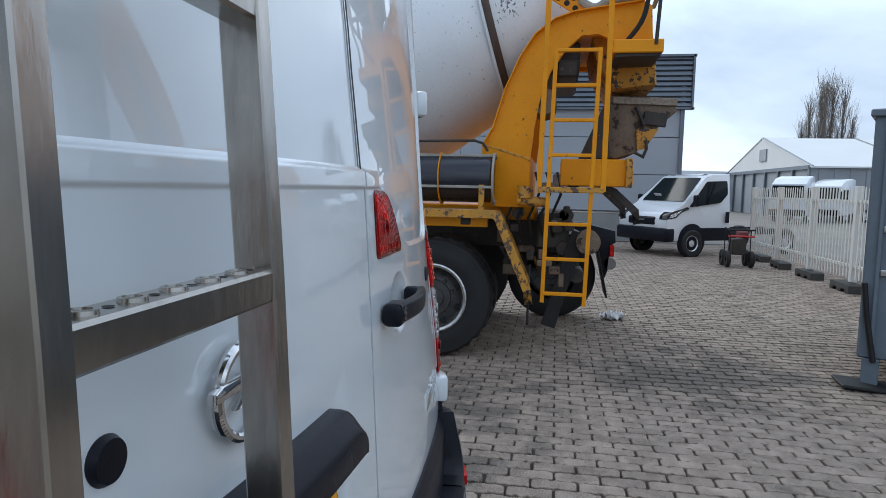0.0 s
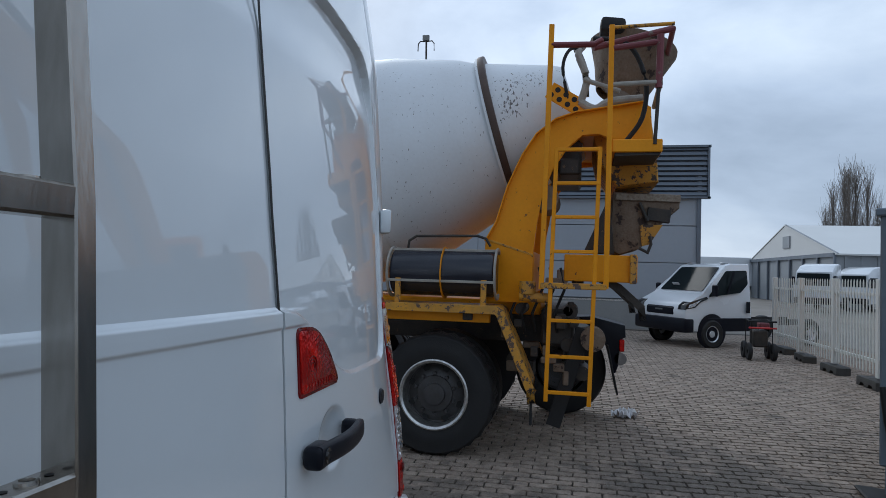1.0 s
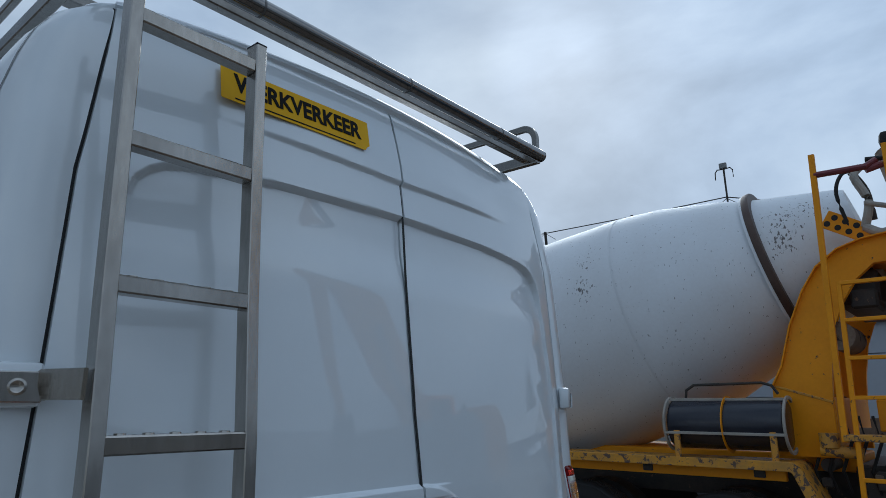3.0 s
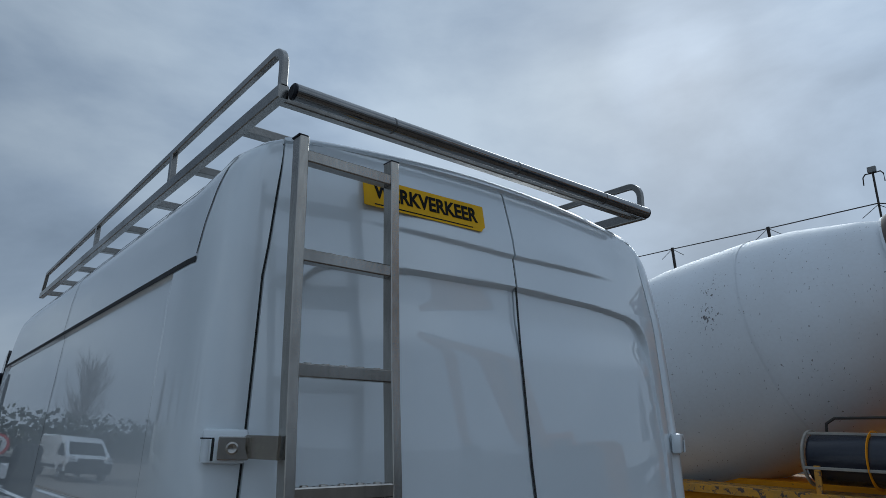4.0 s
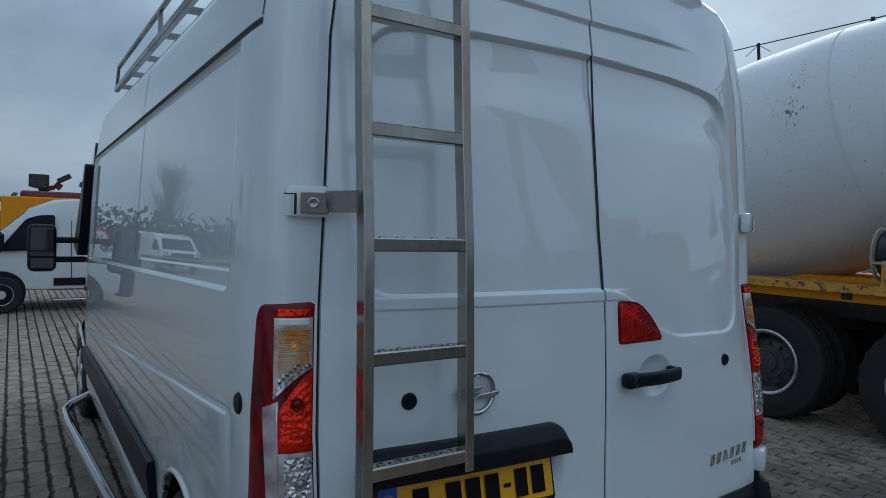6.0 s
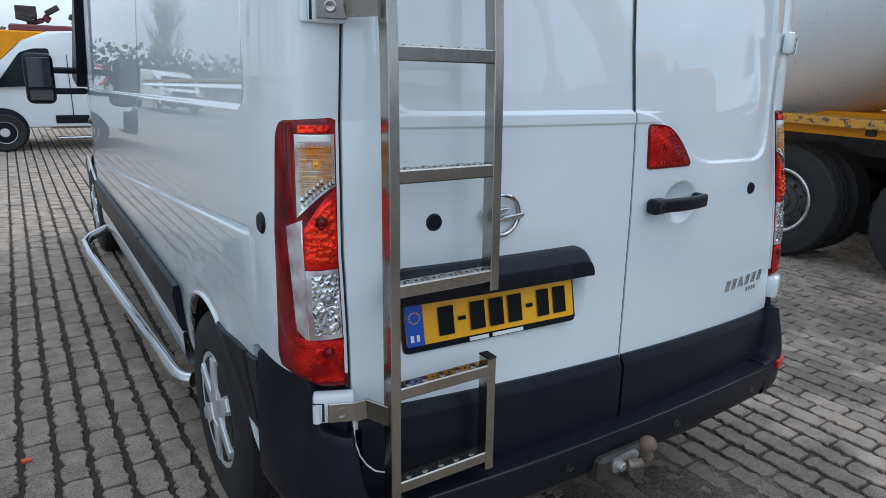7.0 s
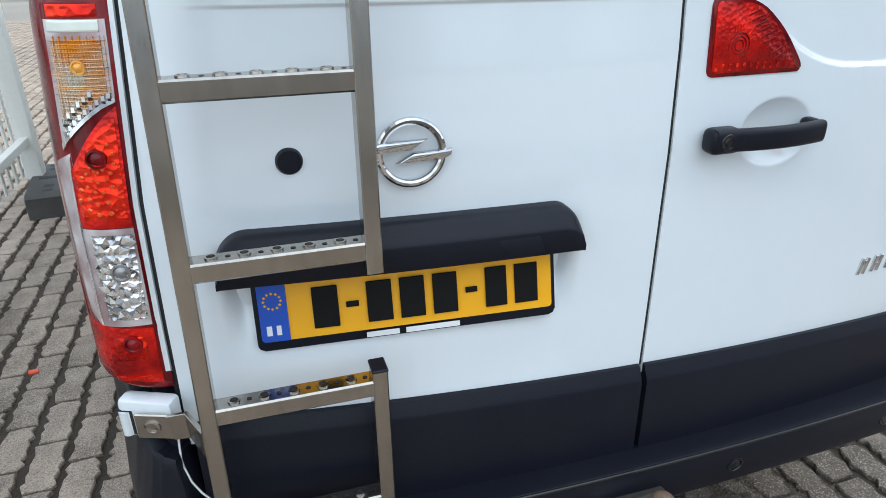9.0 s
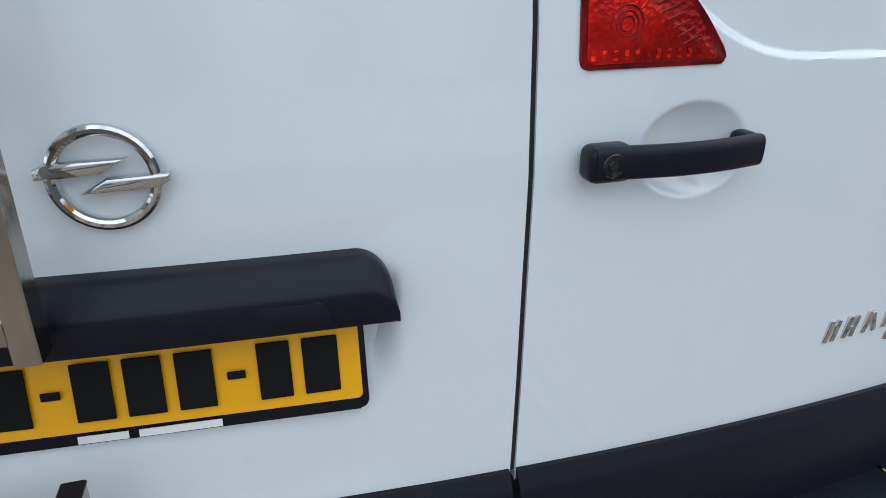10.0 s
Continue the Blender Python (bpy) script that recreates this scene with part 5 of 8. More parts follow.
def build_bumper(van):
    # middle beam
    bm = bmesh.new()
    xs = np.linspace(-0.772, 0.772, 25)
    pr = [(0.05, 0.345), (-0.060, 0.347), (-0.075, 0.358), (-0.083, 0.385), (-0.088, 0.463), (-0.086, 0.4705), (-0.080, 0.4745), (-0.068, 0.4755), (0.05, 0.470)]
    a = [[bm.verts.new((x, 0.028 * (abs(x) / 0.775) ** 2 + d, z)) for d, z in pr] for x in xs]
    for r0, r1 in zip(a, a[1:]):
        for i in range(8):
            bm.faces.new((r0[i], r0[i + 1], r1[i + 1], r1[i]))
    bm.faces.new(a[0])
    bm.faces.new(a[-1])
    bumper = part("rear_bumper", bm, M_PLASTIC, van, "black plastic rear bumper with step", smooth=22)
    for s in (-1, 1):
        build_bumper_corner(bumper, s)
    # glossy bead added along the step to catch a thin sky highlight
    bm = bmesh.new()
    tube(bm, [(x, -0.0835 + 0.028 * (abs(x) / 0.775) ** 2, 0.4705) for x in np.linspace(-0.77, 0.77, 25)], 0.0045, 10)
    part("step_edge", bm, M_PLASTIC_G, bumper, "glossy bead added to catch a highlight on the step")
    for x in (-0.70, -0.258, 0.225, 0.68):
        bm = bmesh.new()
        yb = -0.084 + 0.028 * (abs(x) / 0.775) ** 2
        revolve(bm, [(0.020, -0.002), (0.0195, 0.003), (0.0165, 0.003), (0.0155, 0.0005), (0.012, 0.0005), (0.011, 0.002), (0, 0.002)], pose(x, yb, 0.415, 90, 0, 0), 20)
        part("parking_sensor", bm, M_PLASTIC_G, bumper)
    # tow ball
    bm = bmesh.new()
    box(bm, (-0.055, -0.085, 0.368), (0.20, 0.05, 0.085), bevel=0.012)
    box(bm, (0.0, 0.0, 0.33), (0.9, 0.06, 0.06), bevel=0.01)
    tow = part("tow_bar", bm, M_DKMETAL, van, "dark steel tow bar bracket")
    bm = bmesh.new()
    prism(bm, rounded([(-0.115, 0.362), (-0.02, 0.362), (0.0, 0.392), (-0.01, 0.412), (-0.095, 0.406), (-0.115, 0.398)], 0.014), -0.124, -0.110, "xz", bevel=0.002)
    revolve(bm, [(0.015, 0), (0.015, 0.010), (0.011, 0.013), (0, 0.013)], pose(-0.084, -0.124, 0.381, 90, 0, 0), 6)
    part("bracket_plate", bm, M_GALV, tow, "zinc plated bracket plate")
    bm = bmesh.new()
    tube(bm, [(-0.055, -0.128, 0.378), (-0.030, -0.140, 0.378), (-0.012, -0.158, 0.390), (-0.014, -0.168, 0.415), (-0.022, -0.168, 0.445)], 0.014, 14)
    part("ball_neck", bm, M_PIPE_RUST, tow)
    bm = bmesh.new()
    bmesh.ops.create_uvsphere(bm, u_segments=24, v_segments=14, radius=0.026, matrix=Matrix.Translation((-0.026, -0.168, 0.460)))
    part("tow_ball", bm, M_RUST, tow, "brown rusty tow ball")
    # thin pale cable from the hinge to the ladder foot
    bm = bmesh.new()
    tube(bm, [(-0.896, 0.020, 0.705), (-0.898, 0.016, 0.67), (-0.896, 0.012, 0.64), (-0.888, 0.006, 0.61), (-0.874, 0.0, 0.585), (-0.855, -0.008, 0.566), (-0.832, -0.016, 0.558)], 0.0019, 6)
    part("cable", bm, M_WHITE_PR, van, "thin pale cable")
    bm = bmesh.new()
    tube(bm, [(-0.82, -0.060, 0.52), (-0.79, -0.083, 0.487), (-0.755, -0.088, 0.468), (-0.72, -0.086, 0.462)], 0.002, 6)
    part("cable_end", bm, M_SEAM, van, "thin dark cable end")


def build_van():
    van = thing("panel_van", (0, 0, 0), "white high-roof panel van with black bumper, rear ladder and roof rack", "van")
    build_van_body(van)
    build_van_sides(van)
    for y in WHEELS_Y:
        build_wheel(van, -0.915, y, -1)
        build_wheel(van, 0.915, y, 1)
    build_rear_doors(van)
    for s in (-1, 1):
        build_tail_lamp(van, s)
        build_hinge(van, s, 1.645, True)
        build_hinge(van, s, 0.737, False)
    build_bumper(van)
    return van


build_van()


# ---- ladder on the left-hand rear door ----
def ladder_y(z):
    return lin([(0.5, -0.062), (0.81, -0.050), (1.3, -0.026), (1.55, -0.010), (1.8, 0.018), (2.08, 0.042), (2.42, 0.066)], z)


def build_rear_ladder():
    lad = thing("rear_ladder", (-0.7, -0.08, 0.5), "stainless steel square-tube ladder clamped to the van's rear door", "ladder")
    o = shift(lad)

    def seg(name, pts, w, h, mt=None):
        bm = bmesh.new()
        bar(bm, [Vector(p) + o for p in pts], w, h, 0.002)
        return part(name, bm, mt or M_STEEL, lad)
    zs = [0.505, 0.81, 1.05, 1.3, 1.55, 1.8, 2.08, 2.392]
    seg("side_rail", [(-0.833 + 0.014 * step(0.5, 2.4, z), float(ladder_y(z)), z) for z in zs], 0.026, 0.039)
    seg("side_rail", [(-0.553 + 0.010 * step(1.0, 2.4, z), float(ladder_y(z)), z) for z in (1.0, 1.05, 1.3, 1.55, 1.8, 2.08, 2.398)], 0.026, 0.039)
    seg("side_rail", [(-0.556, float(ladder_y(z)), z) for z in (0.51, 0.822)], 0.026, 0.039)
    for x, z in ((-0.822, 2.393), (-0.543, 2.399), (-0.556, 0.823)):
        bm = bmesh.new()
        box(bm, Vector((x, float(ladder_y(z)), z)) + o, (0.028, 0.041, 0.006), bevel=0.002)
        part("end_cap", bm, M_PLASTIC, lad, "black plastic end cap")
    for z in (2.342, 2.083, 1.812, 1.550, 1.294, 1.038, 0.790, 0.546):
        y = float(ladder_y(z))
        k = 0.014 * step(0.5, 2.4, z)
        bm = bmesh.new()
        box(bm, Vector((-0.694 + k * 0.7, y, z)) + o, (0.258, 0.036, 0.031), bevel=0.003)
        rung = part("rung", bm, M_STEEL, lad, "perforated steel rung")
        for i in range(5):
            bm = bmesh.new()
            revolve(bm, [(0.0105, -0.002), (0.0095, 0.0028), (0.0065, 0.0032), (0.0058, -0.001)], pose(*(Vector((-0.792 + 0.047 * i + k, y, z + 0.0155)) + o)), 12)
            part("raised_hole", bm, M_STEEL, rung)
            bm = bmesh.new()
            revolve(bm, [(0.0062, 0.0006), (0, 0.0006)], pose(*(Vector((-0.792 + 0.047 * i + k, y, z + 0.0155)) + o)), 10)
            revolve(bm, [(0.0042, 0.0006), (0, 0.0006)], pose(*(Vector((-0.792 + 0.047 * i + 0.0235 + k, y, z + 0.0155)) + o)), 8)
            part("hole", bm, M_SEAM, rung, smooth=0)
    for z, dz in ((1.645, 0.0), (0.737, 0.0)):
        bm = bmesh.new()
        xh, yh = corner_point(z, 0.02)
        bar(bm, [Vector(p) + o for p in ((-float(xh) + 0.008, float(yh) - 0.048, z - 0.004), (-0.872, float(yh) - 0.055, z), (-0.845, float(ladder_y(z)) - 0.004, z))], 0.008, 0.05, 0.001)
        part("clamp_arm", bm, M_STEEL, lad)
    return lad


build_rear_ladder()


# ---- roof rack ----
def build_roof_rack():
    rack = thing("roof_rack", (0, 0.15, 2.46), "stainless steel roof rack with rear roller on the van roof", "roof rack")
    o = shift(rack)
    RZ, TZ = 2.566, 2.706
    for s in (-1, 1):
        x = -0.835 if s < 0 else 0.815
        bm = bmesh.new()
        bar(bm, [Vector(p) + o for p in ((x, 0.16, RZ), (x, 4.1, RZ))], 0.03, 0.04)
        part("side_rail", bm, M_RACK, rack)
        bm = bmesh.new()
        pts = [(x, 0.17, RZ + 0.02)] + [(x, 0.17, RZ + 0.04)] + arc((x, 0.228, TZ - 0.058), 0.058, 180, 90, 8, "yz") + [(x, 3.98, TZ)] + [(x, 4.08, RZ + 0.03)]
        bar(bm, [Vector(p) + o for p in pts], 0.026, 0.02, up=Vector((1, 0, 0)))
        part("top_rail", bm, M_RACK, rack)
        for y in (1.13, 2.4):
            bm = bmesh.new()
            box(bm, Vector((x, y, (RZ + TZ) / 2)) + o, (0.022, 0.03, TZ - RZ - 0.02), bevel=0.002)
            part("upright", bm, M_RACK, rack)
        for y in (0.75, 2.1, 3.45):
            bm = bmesh.new()
            box(bm, Vector((s * 0.66, y, 2.50)) + o, (0.05, 0.04, 0.10), (0, -20 * s, 0), bevel=0.004)
            part("roof_foot", bm, M_RACK, rack)
        bm = bmesh.new()
        revolve(bm, [(0, 0.0), (0.018, 0.0), (0.0235, 0.004), (0.0235, 0.02), (0, 0.02)], pose(*(Vector((0.80 if s > 0 else -0.824, 0.135, RZ - 0.005)) + o), 0, -90 * s, 0), 20)
        part("roller_cap", bm, M_PLASTIC, rack, "black roller end cap")
    for y in (0.46, 0.89, 1.37, 1.84, 2.35, 2.93, 3.45, 3.95):
        bm = bmesh.new()
        bar(bm, [Vector(p) + o for p in ((-0.825, y, RZ), (0.825, y, RZ))], 0.04, 0.028)
        part("cross_bar", bm, M_RACK, rack)
    bm = bmesh.new()
    bar(bm, [Vector(p) + o for p in ((-0.835, 0.205, RZ), (0.835, 0.205, RZ))], 0.03, 0.03)
    part("end_bar", bm, M_RACK, rack)
    bm = bmesh.new()
    tube(bm, [Vector((-0.815, 0.135, RZ - 0.005)) + o, Vector((0.790, 0.135, RZ - 0.005)) + o], 0.024, 20)
    part("roller", bm, M_STEEL_TUBE, rack, "steel loading roller")
    rack.rotation_euler = (0, radians(-0.6), 0)
    for x in (-0.5, 0.02, 0.5):
        bm = bmesh.new()
        tube(bm, [Vector((x, 0.135, RZ - 0.005)) + o, Vector((x + 0.006, 0.135, RZ - 0.005)) + o], 0.0246, 20)
        part("roller_joint", bm, M_STEEL_DK, rack)
    return rack


build_roof_rack()


# ---- concrete mixer truck ----
TX, TZ0 = 5.9, -0.17  # its middle line and the ground under it
NEAR = 4.65           # its near flank


def truck_wheel(truck, x, y, s, r=0.55):
    m = pose(x, y, TZ0 + r, 0, 90 * s, 0)
    bm = bmesh.new()
    revolve(bm, [(0.30, -0.15), (0.33, -0.16), (0.46, -0.165), (0.51, -0.15), (r, -0.12), (r + 0.002, -0.05), (r - 0.012, -0.045), (r - 0.012, -0.03), (r + 0.002, -0.025),
                 (r + 0.002, 0.025), (r - 0.012, 0.03), (r - 0.012, 0.045), (r + 0.002, 0.05), (r, 0.12), (0.525, 0.145), (0.515, 0.15), (0.505, 0.148), (0.44, 0.168), (0.36, 0.162), (0.315, 0.15), (0.30, 0.12)], m, 56)
    inv = m.inverted()
    for v in bm.verts:
        q = inv @ v.co
        if math.hypot(q.x, q.y) > 0.535 and int(math.atan2(q.y, q.x) / (2 * math.pi) * 56 + 200.5) % 2:
            k = 1 - 0.018 / math.hypot(q.x, q.y)
            v.co = m @ Vector((q.x * k, q.y * k, q.z))
    w = part("wheel", bm, M_RUBBER, truck, "large black truck tyre with silver-edged rim")
    bm = bmesh.new()
    revolve(bm, [(0.318, 0.10), (0.318, 0.162), (0.306, 0.168), (0.286, 0.155), (0.278, 0.10), (0.270, 0.03)], m, 48)
    part("rim_edge", bm, M_GALV, w, "bright steel rim edge")
    bm = bmesh.new()
    revolve(bm, [(0.285, 0.03), (0.255, 0.025), (0.20, 0.07), (0.165, 0.085), (0.16, 0.10), (0.10, 0.105), (0.095, 0.135), (0.04, 0.14), (0, 0.14)], m, 40)
    for k in range(10):
        a = 2 * math.pi * k / 10
        revolve(bm, [(0.017, 0.06), (0.017, 0.105), (0.012, 0.115), (0, 0.115)], m @ pose(0.185 * math.cos(a), 0.185 * math.sin(a), 0), 6)
    part("rim_disc", bm, M_RIM, w, "dark grimy rim with wheel nuts")
    for k in range(8):
        a = 2 * math.pi * (k + 0.5) / 8
        bm = bmesh.new()
        revolve(bm, [(0.031, 0.054), (0, 0.054)], m @ pose(0.237 * math.cos(a), 0.237 * math.sin(a), 0.003), 14)
        part("rim_hole", bm, M_SEAM, w, smooth=0)


def drum_frame():
    """The drum's axis: it rises towards the truck's tail."""
    t = radians(15.5)
    return Matrix.Translation((TX, 2.366, 2.441)) @ Matrix.Rotation(-t, 4, "X") @ Matrix.Rotation(radians(-90), 4, "X")


def build_truck():
    tr = thing("concrete_mixer_truck", (0, 0, 0), "yellow concrete mixer truck with a white drum and rusty chute", "truck")

    def P(name, bm, m, parent=tr, label="", smooth=35):
        return part(name, bm, m, parent, label, smooth)
    # drum
    prof = [(0.0, -2.86), (0.50, -2.84), (0.545, -2.75), (0.80, -1.98), (0.88, -1.82), (1.09, -1.2), (1.19, -0.75), (1.27, -0.05), (1.30, 0.25), (1.303, 0.85), (1.28, 1.02), (0.95, 2.0), (0.72, 2.65), (0.0, 2.72)]
    fine = []
    for (r0, h0), (r1, h1) in zip(prof, prof[1:]):
        n = max(1, int(abs(h1 - h0) / 0.12))
        fine += [(r0 + (r1 - r0) * k / n, h0 + (h1 - h0) * k / n) for k in range(n)]
    bm = bmesh.new()
    revolve(bm, fine + [prof[-1]], drum_frame(), 72)
    drum = P("drum", bm, M_DRUM, tr, "white painted mixing drum with splashes", 25)
    bm = bmesh.new()
    revolve(bm, [(0.76, -2.09), (0.840, -2.09), (0.846, -2.08), (0.846, -2.03), (0.840, -2.02), (0.76, -2.02)], drum_frame(), 72)
    P("drum_ring", bm, M_DRUMRING, drum, "dark brown roller ring round the drum")
    bm = bmesh.new()
    revolve(bm, [(0.78, -2.019), (0.838, -2.019), (0.838, -1.995), (0.78, -1.995)], drum_frame(), 72)
    P("ring_edge", bm, M_DRUM, drum)
    for h, r in ((-0.75, 1.1925),):
        bm = bmesh.new()
        revolve(bm, [(r, h - 0.012), (r + 0.0012, h), (r, h + 0.012)], drum_frame(), 72)
        P("weld_seam", bm, M_DRUM, drum)
    # pedestal arches, near and far
    arch = [(0.42, 1.22), (0.40, 1.78), (0.30, 1.96), (0.20, 2.30), (0.07, 2.59), (-0.06, 2.79), (-0.23, 2.92), (-0.41, 2.98), (-0.71, 3.02), (-1.00, 3.06), (-1.07, 3.02), (-1.09, 2.70),
            (-0.74, 2.72), (-0.62, 2.79), (-0.47, 2.78), (-0.33, 2.66), (-0.20, 2.46), (-0.12, 2.25), (-0.075, 1.95), (-0.045, 1.65), (-0.05, 1.22)]
    for x0, x1 in ((4.96, 5.03), (6.77, 6.84)):
        bm = bmesh.new()
        prism(bm, arch, x0, x1, bevel=0.008)
        side = P("pedestal_arch", bm, M_YELLOW, tr, "yellow curved pedestal arch with chipped paint")
        bm = bmesh.new()
        rimp = arch[1:10]
        sweep(bm, [((x0 + x1) / 2, y, z) for y, z in rimp], rect(0.16, 0.012, 0.002))
        P("arch_flange", bm, M_YELLOW, side)
        bm = bmesh.new()
        bar(bm, [(x0 - 0.004, 0.39, 1.80), (x0 - 0.004, -0.05, 1.66)], 0.006, 0.02)
        P("weld_line", bm, M_YELLOW_WORN, side)
    for y, z, w, h in ((-0.55, 2.88, 0.5, 0.12), (0.15, 1.5, 0.4, 0.4)):
        bm = bmesh.new()
        box(bm, (5.9, y, z), (1.76, w, h), bevel=0.01)
        P("cross_beam", bm, M_YELLOW, tr)
    # perforated plate under the feed hopper
    bm = bmesh.new()
    box(bm, (5.05, -0.33, 3.12), (0.02, 0.40, 0.16), (32, 0, 0), bevel=0.004)
    pf = P("perforated_plate", bm, M_YELLOW, tr, "yellow plate with round holes")
    for k in range(4):
        for j in range(2):
            c = Matrix.Rotation(radians(32), 4, "X") @ Vector((0, -0.14 + 0.09 * k + 0.03 * j, 0.035 - 0.07 * j))
            bm = bmesh.new()
            revolve(bm, [(0.026, 0), (0, 0)], pose(5.038, -0.33 + c.y, 3.12 + c.z, 0, -90, 0), 14)
            P("plate_hole", bm, M_SEAM, pf, smooth=0)
    # chassis
    for x in (5.5, 6.3):
        bm = bmesh.new()
        box(bm, (x, 3.55, 0.95), (0.09, 7.9, 0.28), bevel=0.006)
        P("chassis_rail", bm, M_DKMETAL, tr, "dark chassis rail")
    bm = bmesh.new()
    box(bm, (5.9, 3.45, 1.15), (0.95, 7.1, 0.14), bevel=0.01)
    P("sub_frame", bm, M_YELLOW, tr, "yellow drum sub-frame")
    for y in (0.79, 2.15):
        for s, x in ((-1, 4.80), (1, 7.0)):
            truck_wheel(tr, x, y, s)
            bm = bmesh.new()
            r = 0.55
            revolve(bm, [(0.2, -0.14), (0.46, -0.15), (r, -0.12), (r, 0.12), (0.46, 0.15), (0.2, 0.14)], pose(x - s * 0.36, y, TZ0 + r, 0, 90, 0), 40)
            P("inner_wheel", bm, M_RUBBER, tr, "inner twin tyre")
        bm = bmesh.new()
        tube(bm, [(5.0, y, 0.38), (6.8, y, 0.38)], 0.09, 14)
        bmesh.ops.create_uvsphere(bm, u_segments=16, v_segments=10, radius=0.22, matrix=Matrix.Translation((5.9, y, 0.38)))
        P("axle", bm, M_DKMETAL, tr)
    for y in (6.6,):
        for s, x in ((-1, 4.80), (1, 7.0)):
            truck_wheel(tr, x, y, s)
    # cab far ahead
    bm = bmesh.new()
    box(bm, (5.9, 7.3, 1.75), (2.4, 1.9, 2.5), bevel=0.12, seg=3)
    cab = P("cab", bm, M_YELLOW, tr, "yellow cab")
    bm = bmesh.new()
    box(bm, (5.9, 6.34, 2.3), (1.5, 0.02, 0.5), bevel=0.01)
    P("rear_window", bm, M_PLASTIC_G, cab)
    # near mudguard: deck plate, slanted end, legs
    for x0, s in ((4.56, 1), (7.24, -1)):
        bm = bmesh.new()
        pts = [(3.1, 1.185), (0.24, 1.185), (0.20, 1.16), (-0.075, 0.52), (-0.09, 0.40)]
        sweep(bm, [(x0 + s * 0.27, y, z) for y, z in pts], rect(0.54, 0.014, 0.002))
        g = P("mudguard", bm, M_YELLOW_WORN, tr, "worn yellow steel mudguard")
        bm = bmesh.new()
        sweep(bm, [(x0, y, z - 0.022) for y, z in pts], rect(0.016, 0.075, 0.003))
        P("mudguard_lip", bm, M_YELLOW_WORN, g)
        bm = bmesh.new()
        box(bm, (x0 + s * 0.03, -0.085, 0.30), (0.05, 0.02, 0.22), bevel=0.003)
        P("mud_flap", bm, M_RUBBER, g)
        bm = bmesh.new()
        box(bm, (x0 + s * 0.14, 1.7, 1.09), (0.05, 2.8, 0.10), bevel=0.006)
        P("guard_beam", bm, M_YELLOW, g)
        for y in (0.5, 1.45, 2.6):
            bm = bmesh.new()
            box(bm, (x0 + s * 0.13, y, 1.12), (0.06, 0.09, 0.12), bevel=0.006)
            P("guard_bracket", bm, M_DKMETAL, g)
    # water tank on the near deck
    bm = bmesh.new()
    revolve(bm, [(0, -0.49), (0.17, -0.49), (0.205, -0.475), (0.215, -0.45), (0.215, 0.45), (0.205, 0.475), (0.17, 0.49), (0, 0.49)], pose(4.86, 0.76, 1.475, 90, 0, 0), 36)
    tank = P("water_tank", bm, M_TANK, tr, "black cylindrical water tank in a steel cradle")
    for y in (0.265, 1.255):
        bm = bmesh.new()
        sweep(bm, arc((4.86, y, 1.475), 0.225, 0, 345, 26, "xz"), rect(0.03, 0.02, 0.003), closed=True, up=Vector((0, 1, 0)))
        P("tank_hoop", bm, M_PIPE, tank, "dull metal hoop")
    bm = bmesh.new()
    sweep(bm, arc((4.86, 0.755, 1.475), 0.221, 0, 345, 26, "xz"), rect(0.045, 0.008, 0.001), closed=True, up=Vector((0, 1, 0)))
    P("tank_strap", bm, M_YELLOW, tank, "yellow strap")
    for z, dx in ((1.40, -0.215), (1.685, -0.07)):
        bm = bmesh.new()
        bar(bm, [(4.86 + dx, 0.27, z), (4.86 + dx, 1.25, z)], 0.022, 0.024)
        P("cradle_bar", bm, M_PIPE, tank)
    for y in (0.36, 1.15):
        bm = bmesh.new()
        box(bm, (4.65, y, 1.30), (0.03, 0.05, 0.24), bevel=0.004)
        P("cradle_leg", bm, M_YELLOW_WORN, tank)
    bm = bmesh.new()
    tube(bm, [(4.86, 1.12, 1.70), (4.86, 1.11, 1.77), (4.86, 1.04, 1.815), (4.86, 0.46, 1.825), (4.86, 0.38, 1.80), (4.86, 0.335, 1.73)], 0.012, 8)
    P("hoop_rail", bm, M_DKMETAL, tr, "thin bent hand rail")
    # tail: box frame, strut, hoses
    bm = bmesh.new()
    box(bm, (5.75, -0.66, 1.555), (1.3, 0.66, 0.25), bevel=0.008)
    tail = P("tail_box", bm, M_YELLOW, tr, "yellow tail cross box")
    bm = bmesh.new()
    box(bm, (5.08, -0.95, 1.555), (0.05, 0.06, 0.27), bevel=0.006)
    P("tail_bracket", bm, M_YELLOW_WORN, tail)
    for x in (5.25, 6.5):
        bm = bmesh.new()
        bar(bm, [(x, -0.70, 1.44), (x, -0.84, 1.38), (x, -1.04, 1.20), (x, -1.06, 1.08)], 0.05, 0.07)
        P("tail_strut", bm, M_DKMETAL, tr, "black bent strut")
    bm = bmesh.new()
    box(bm, (5.9, -0.28, 1.0), (1.7, 0.30, 0.34), bevel=0.02)
    P("rear_crossmember", bm, M_DKMETAL, tr)
    # grimy hydraulic parts between the ladder and the frame
    rng = random.Random(4)
    for k in range(30):
        bm = bmesh.new()
        y, z = rng.uniform(-0.52, 0.2), rng.uniform(0.55, 1.5)
        sz = (rng.uniform(0.06, 0.14), rng.uniform(0.05, 0.16), rng.uniform(0.05, 0.14))
        if k % 3:
            box(bm, (rng.uniform(4.95, 5.3), y, z), sz, (0, 0, rng.uniform(-8, 8)), bevel=0.008)
        else:
            tube(bm, [(5.0, y, z), (5.35, y, z)], sz[1] * 0.5, 14)
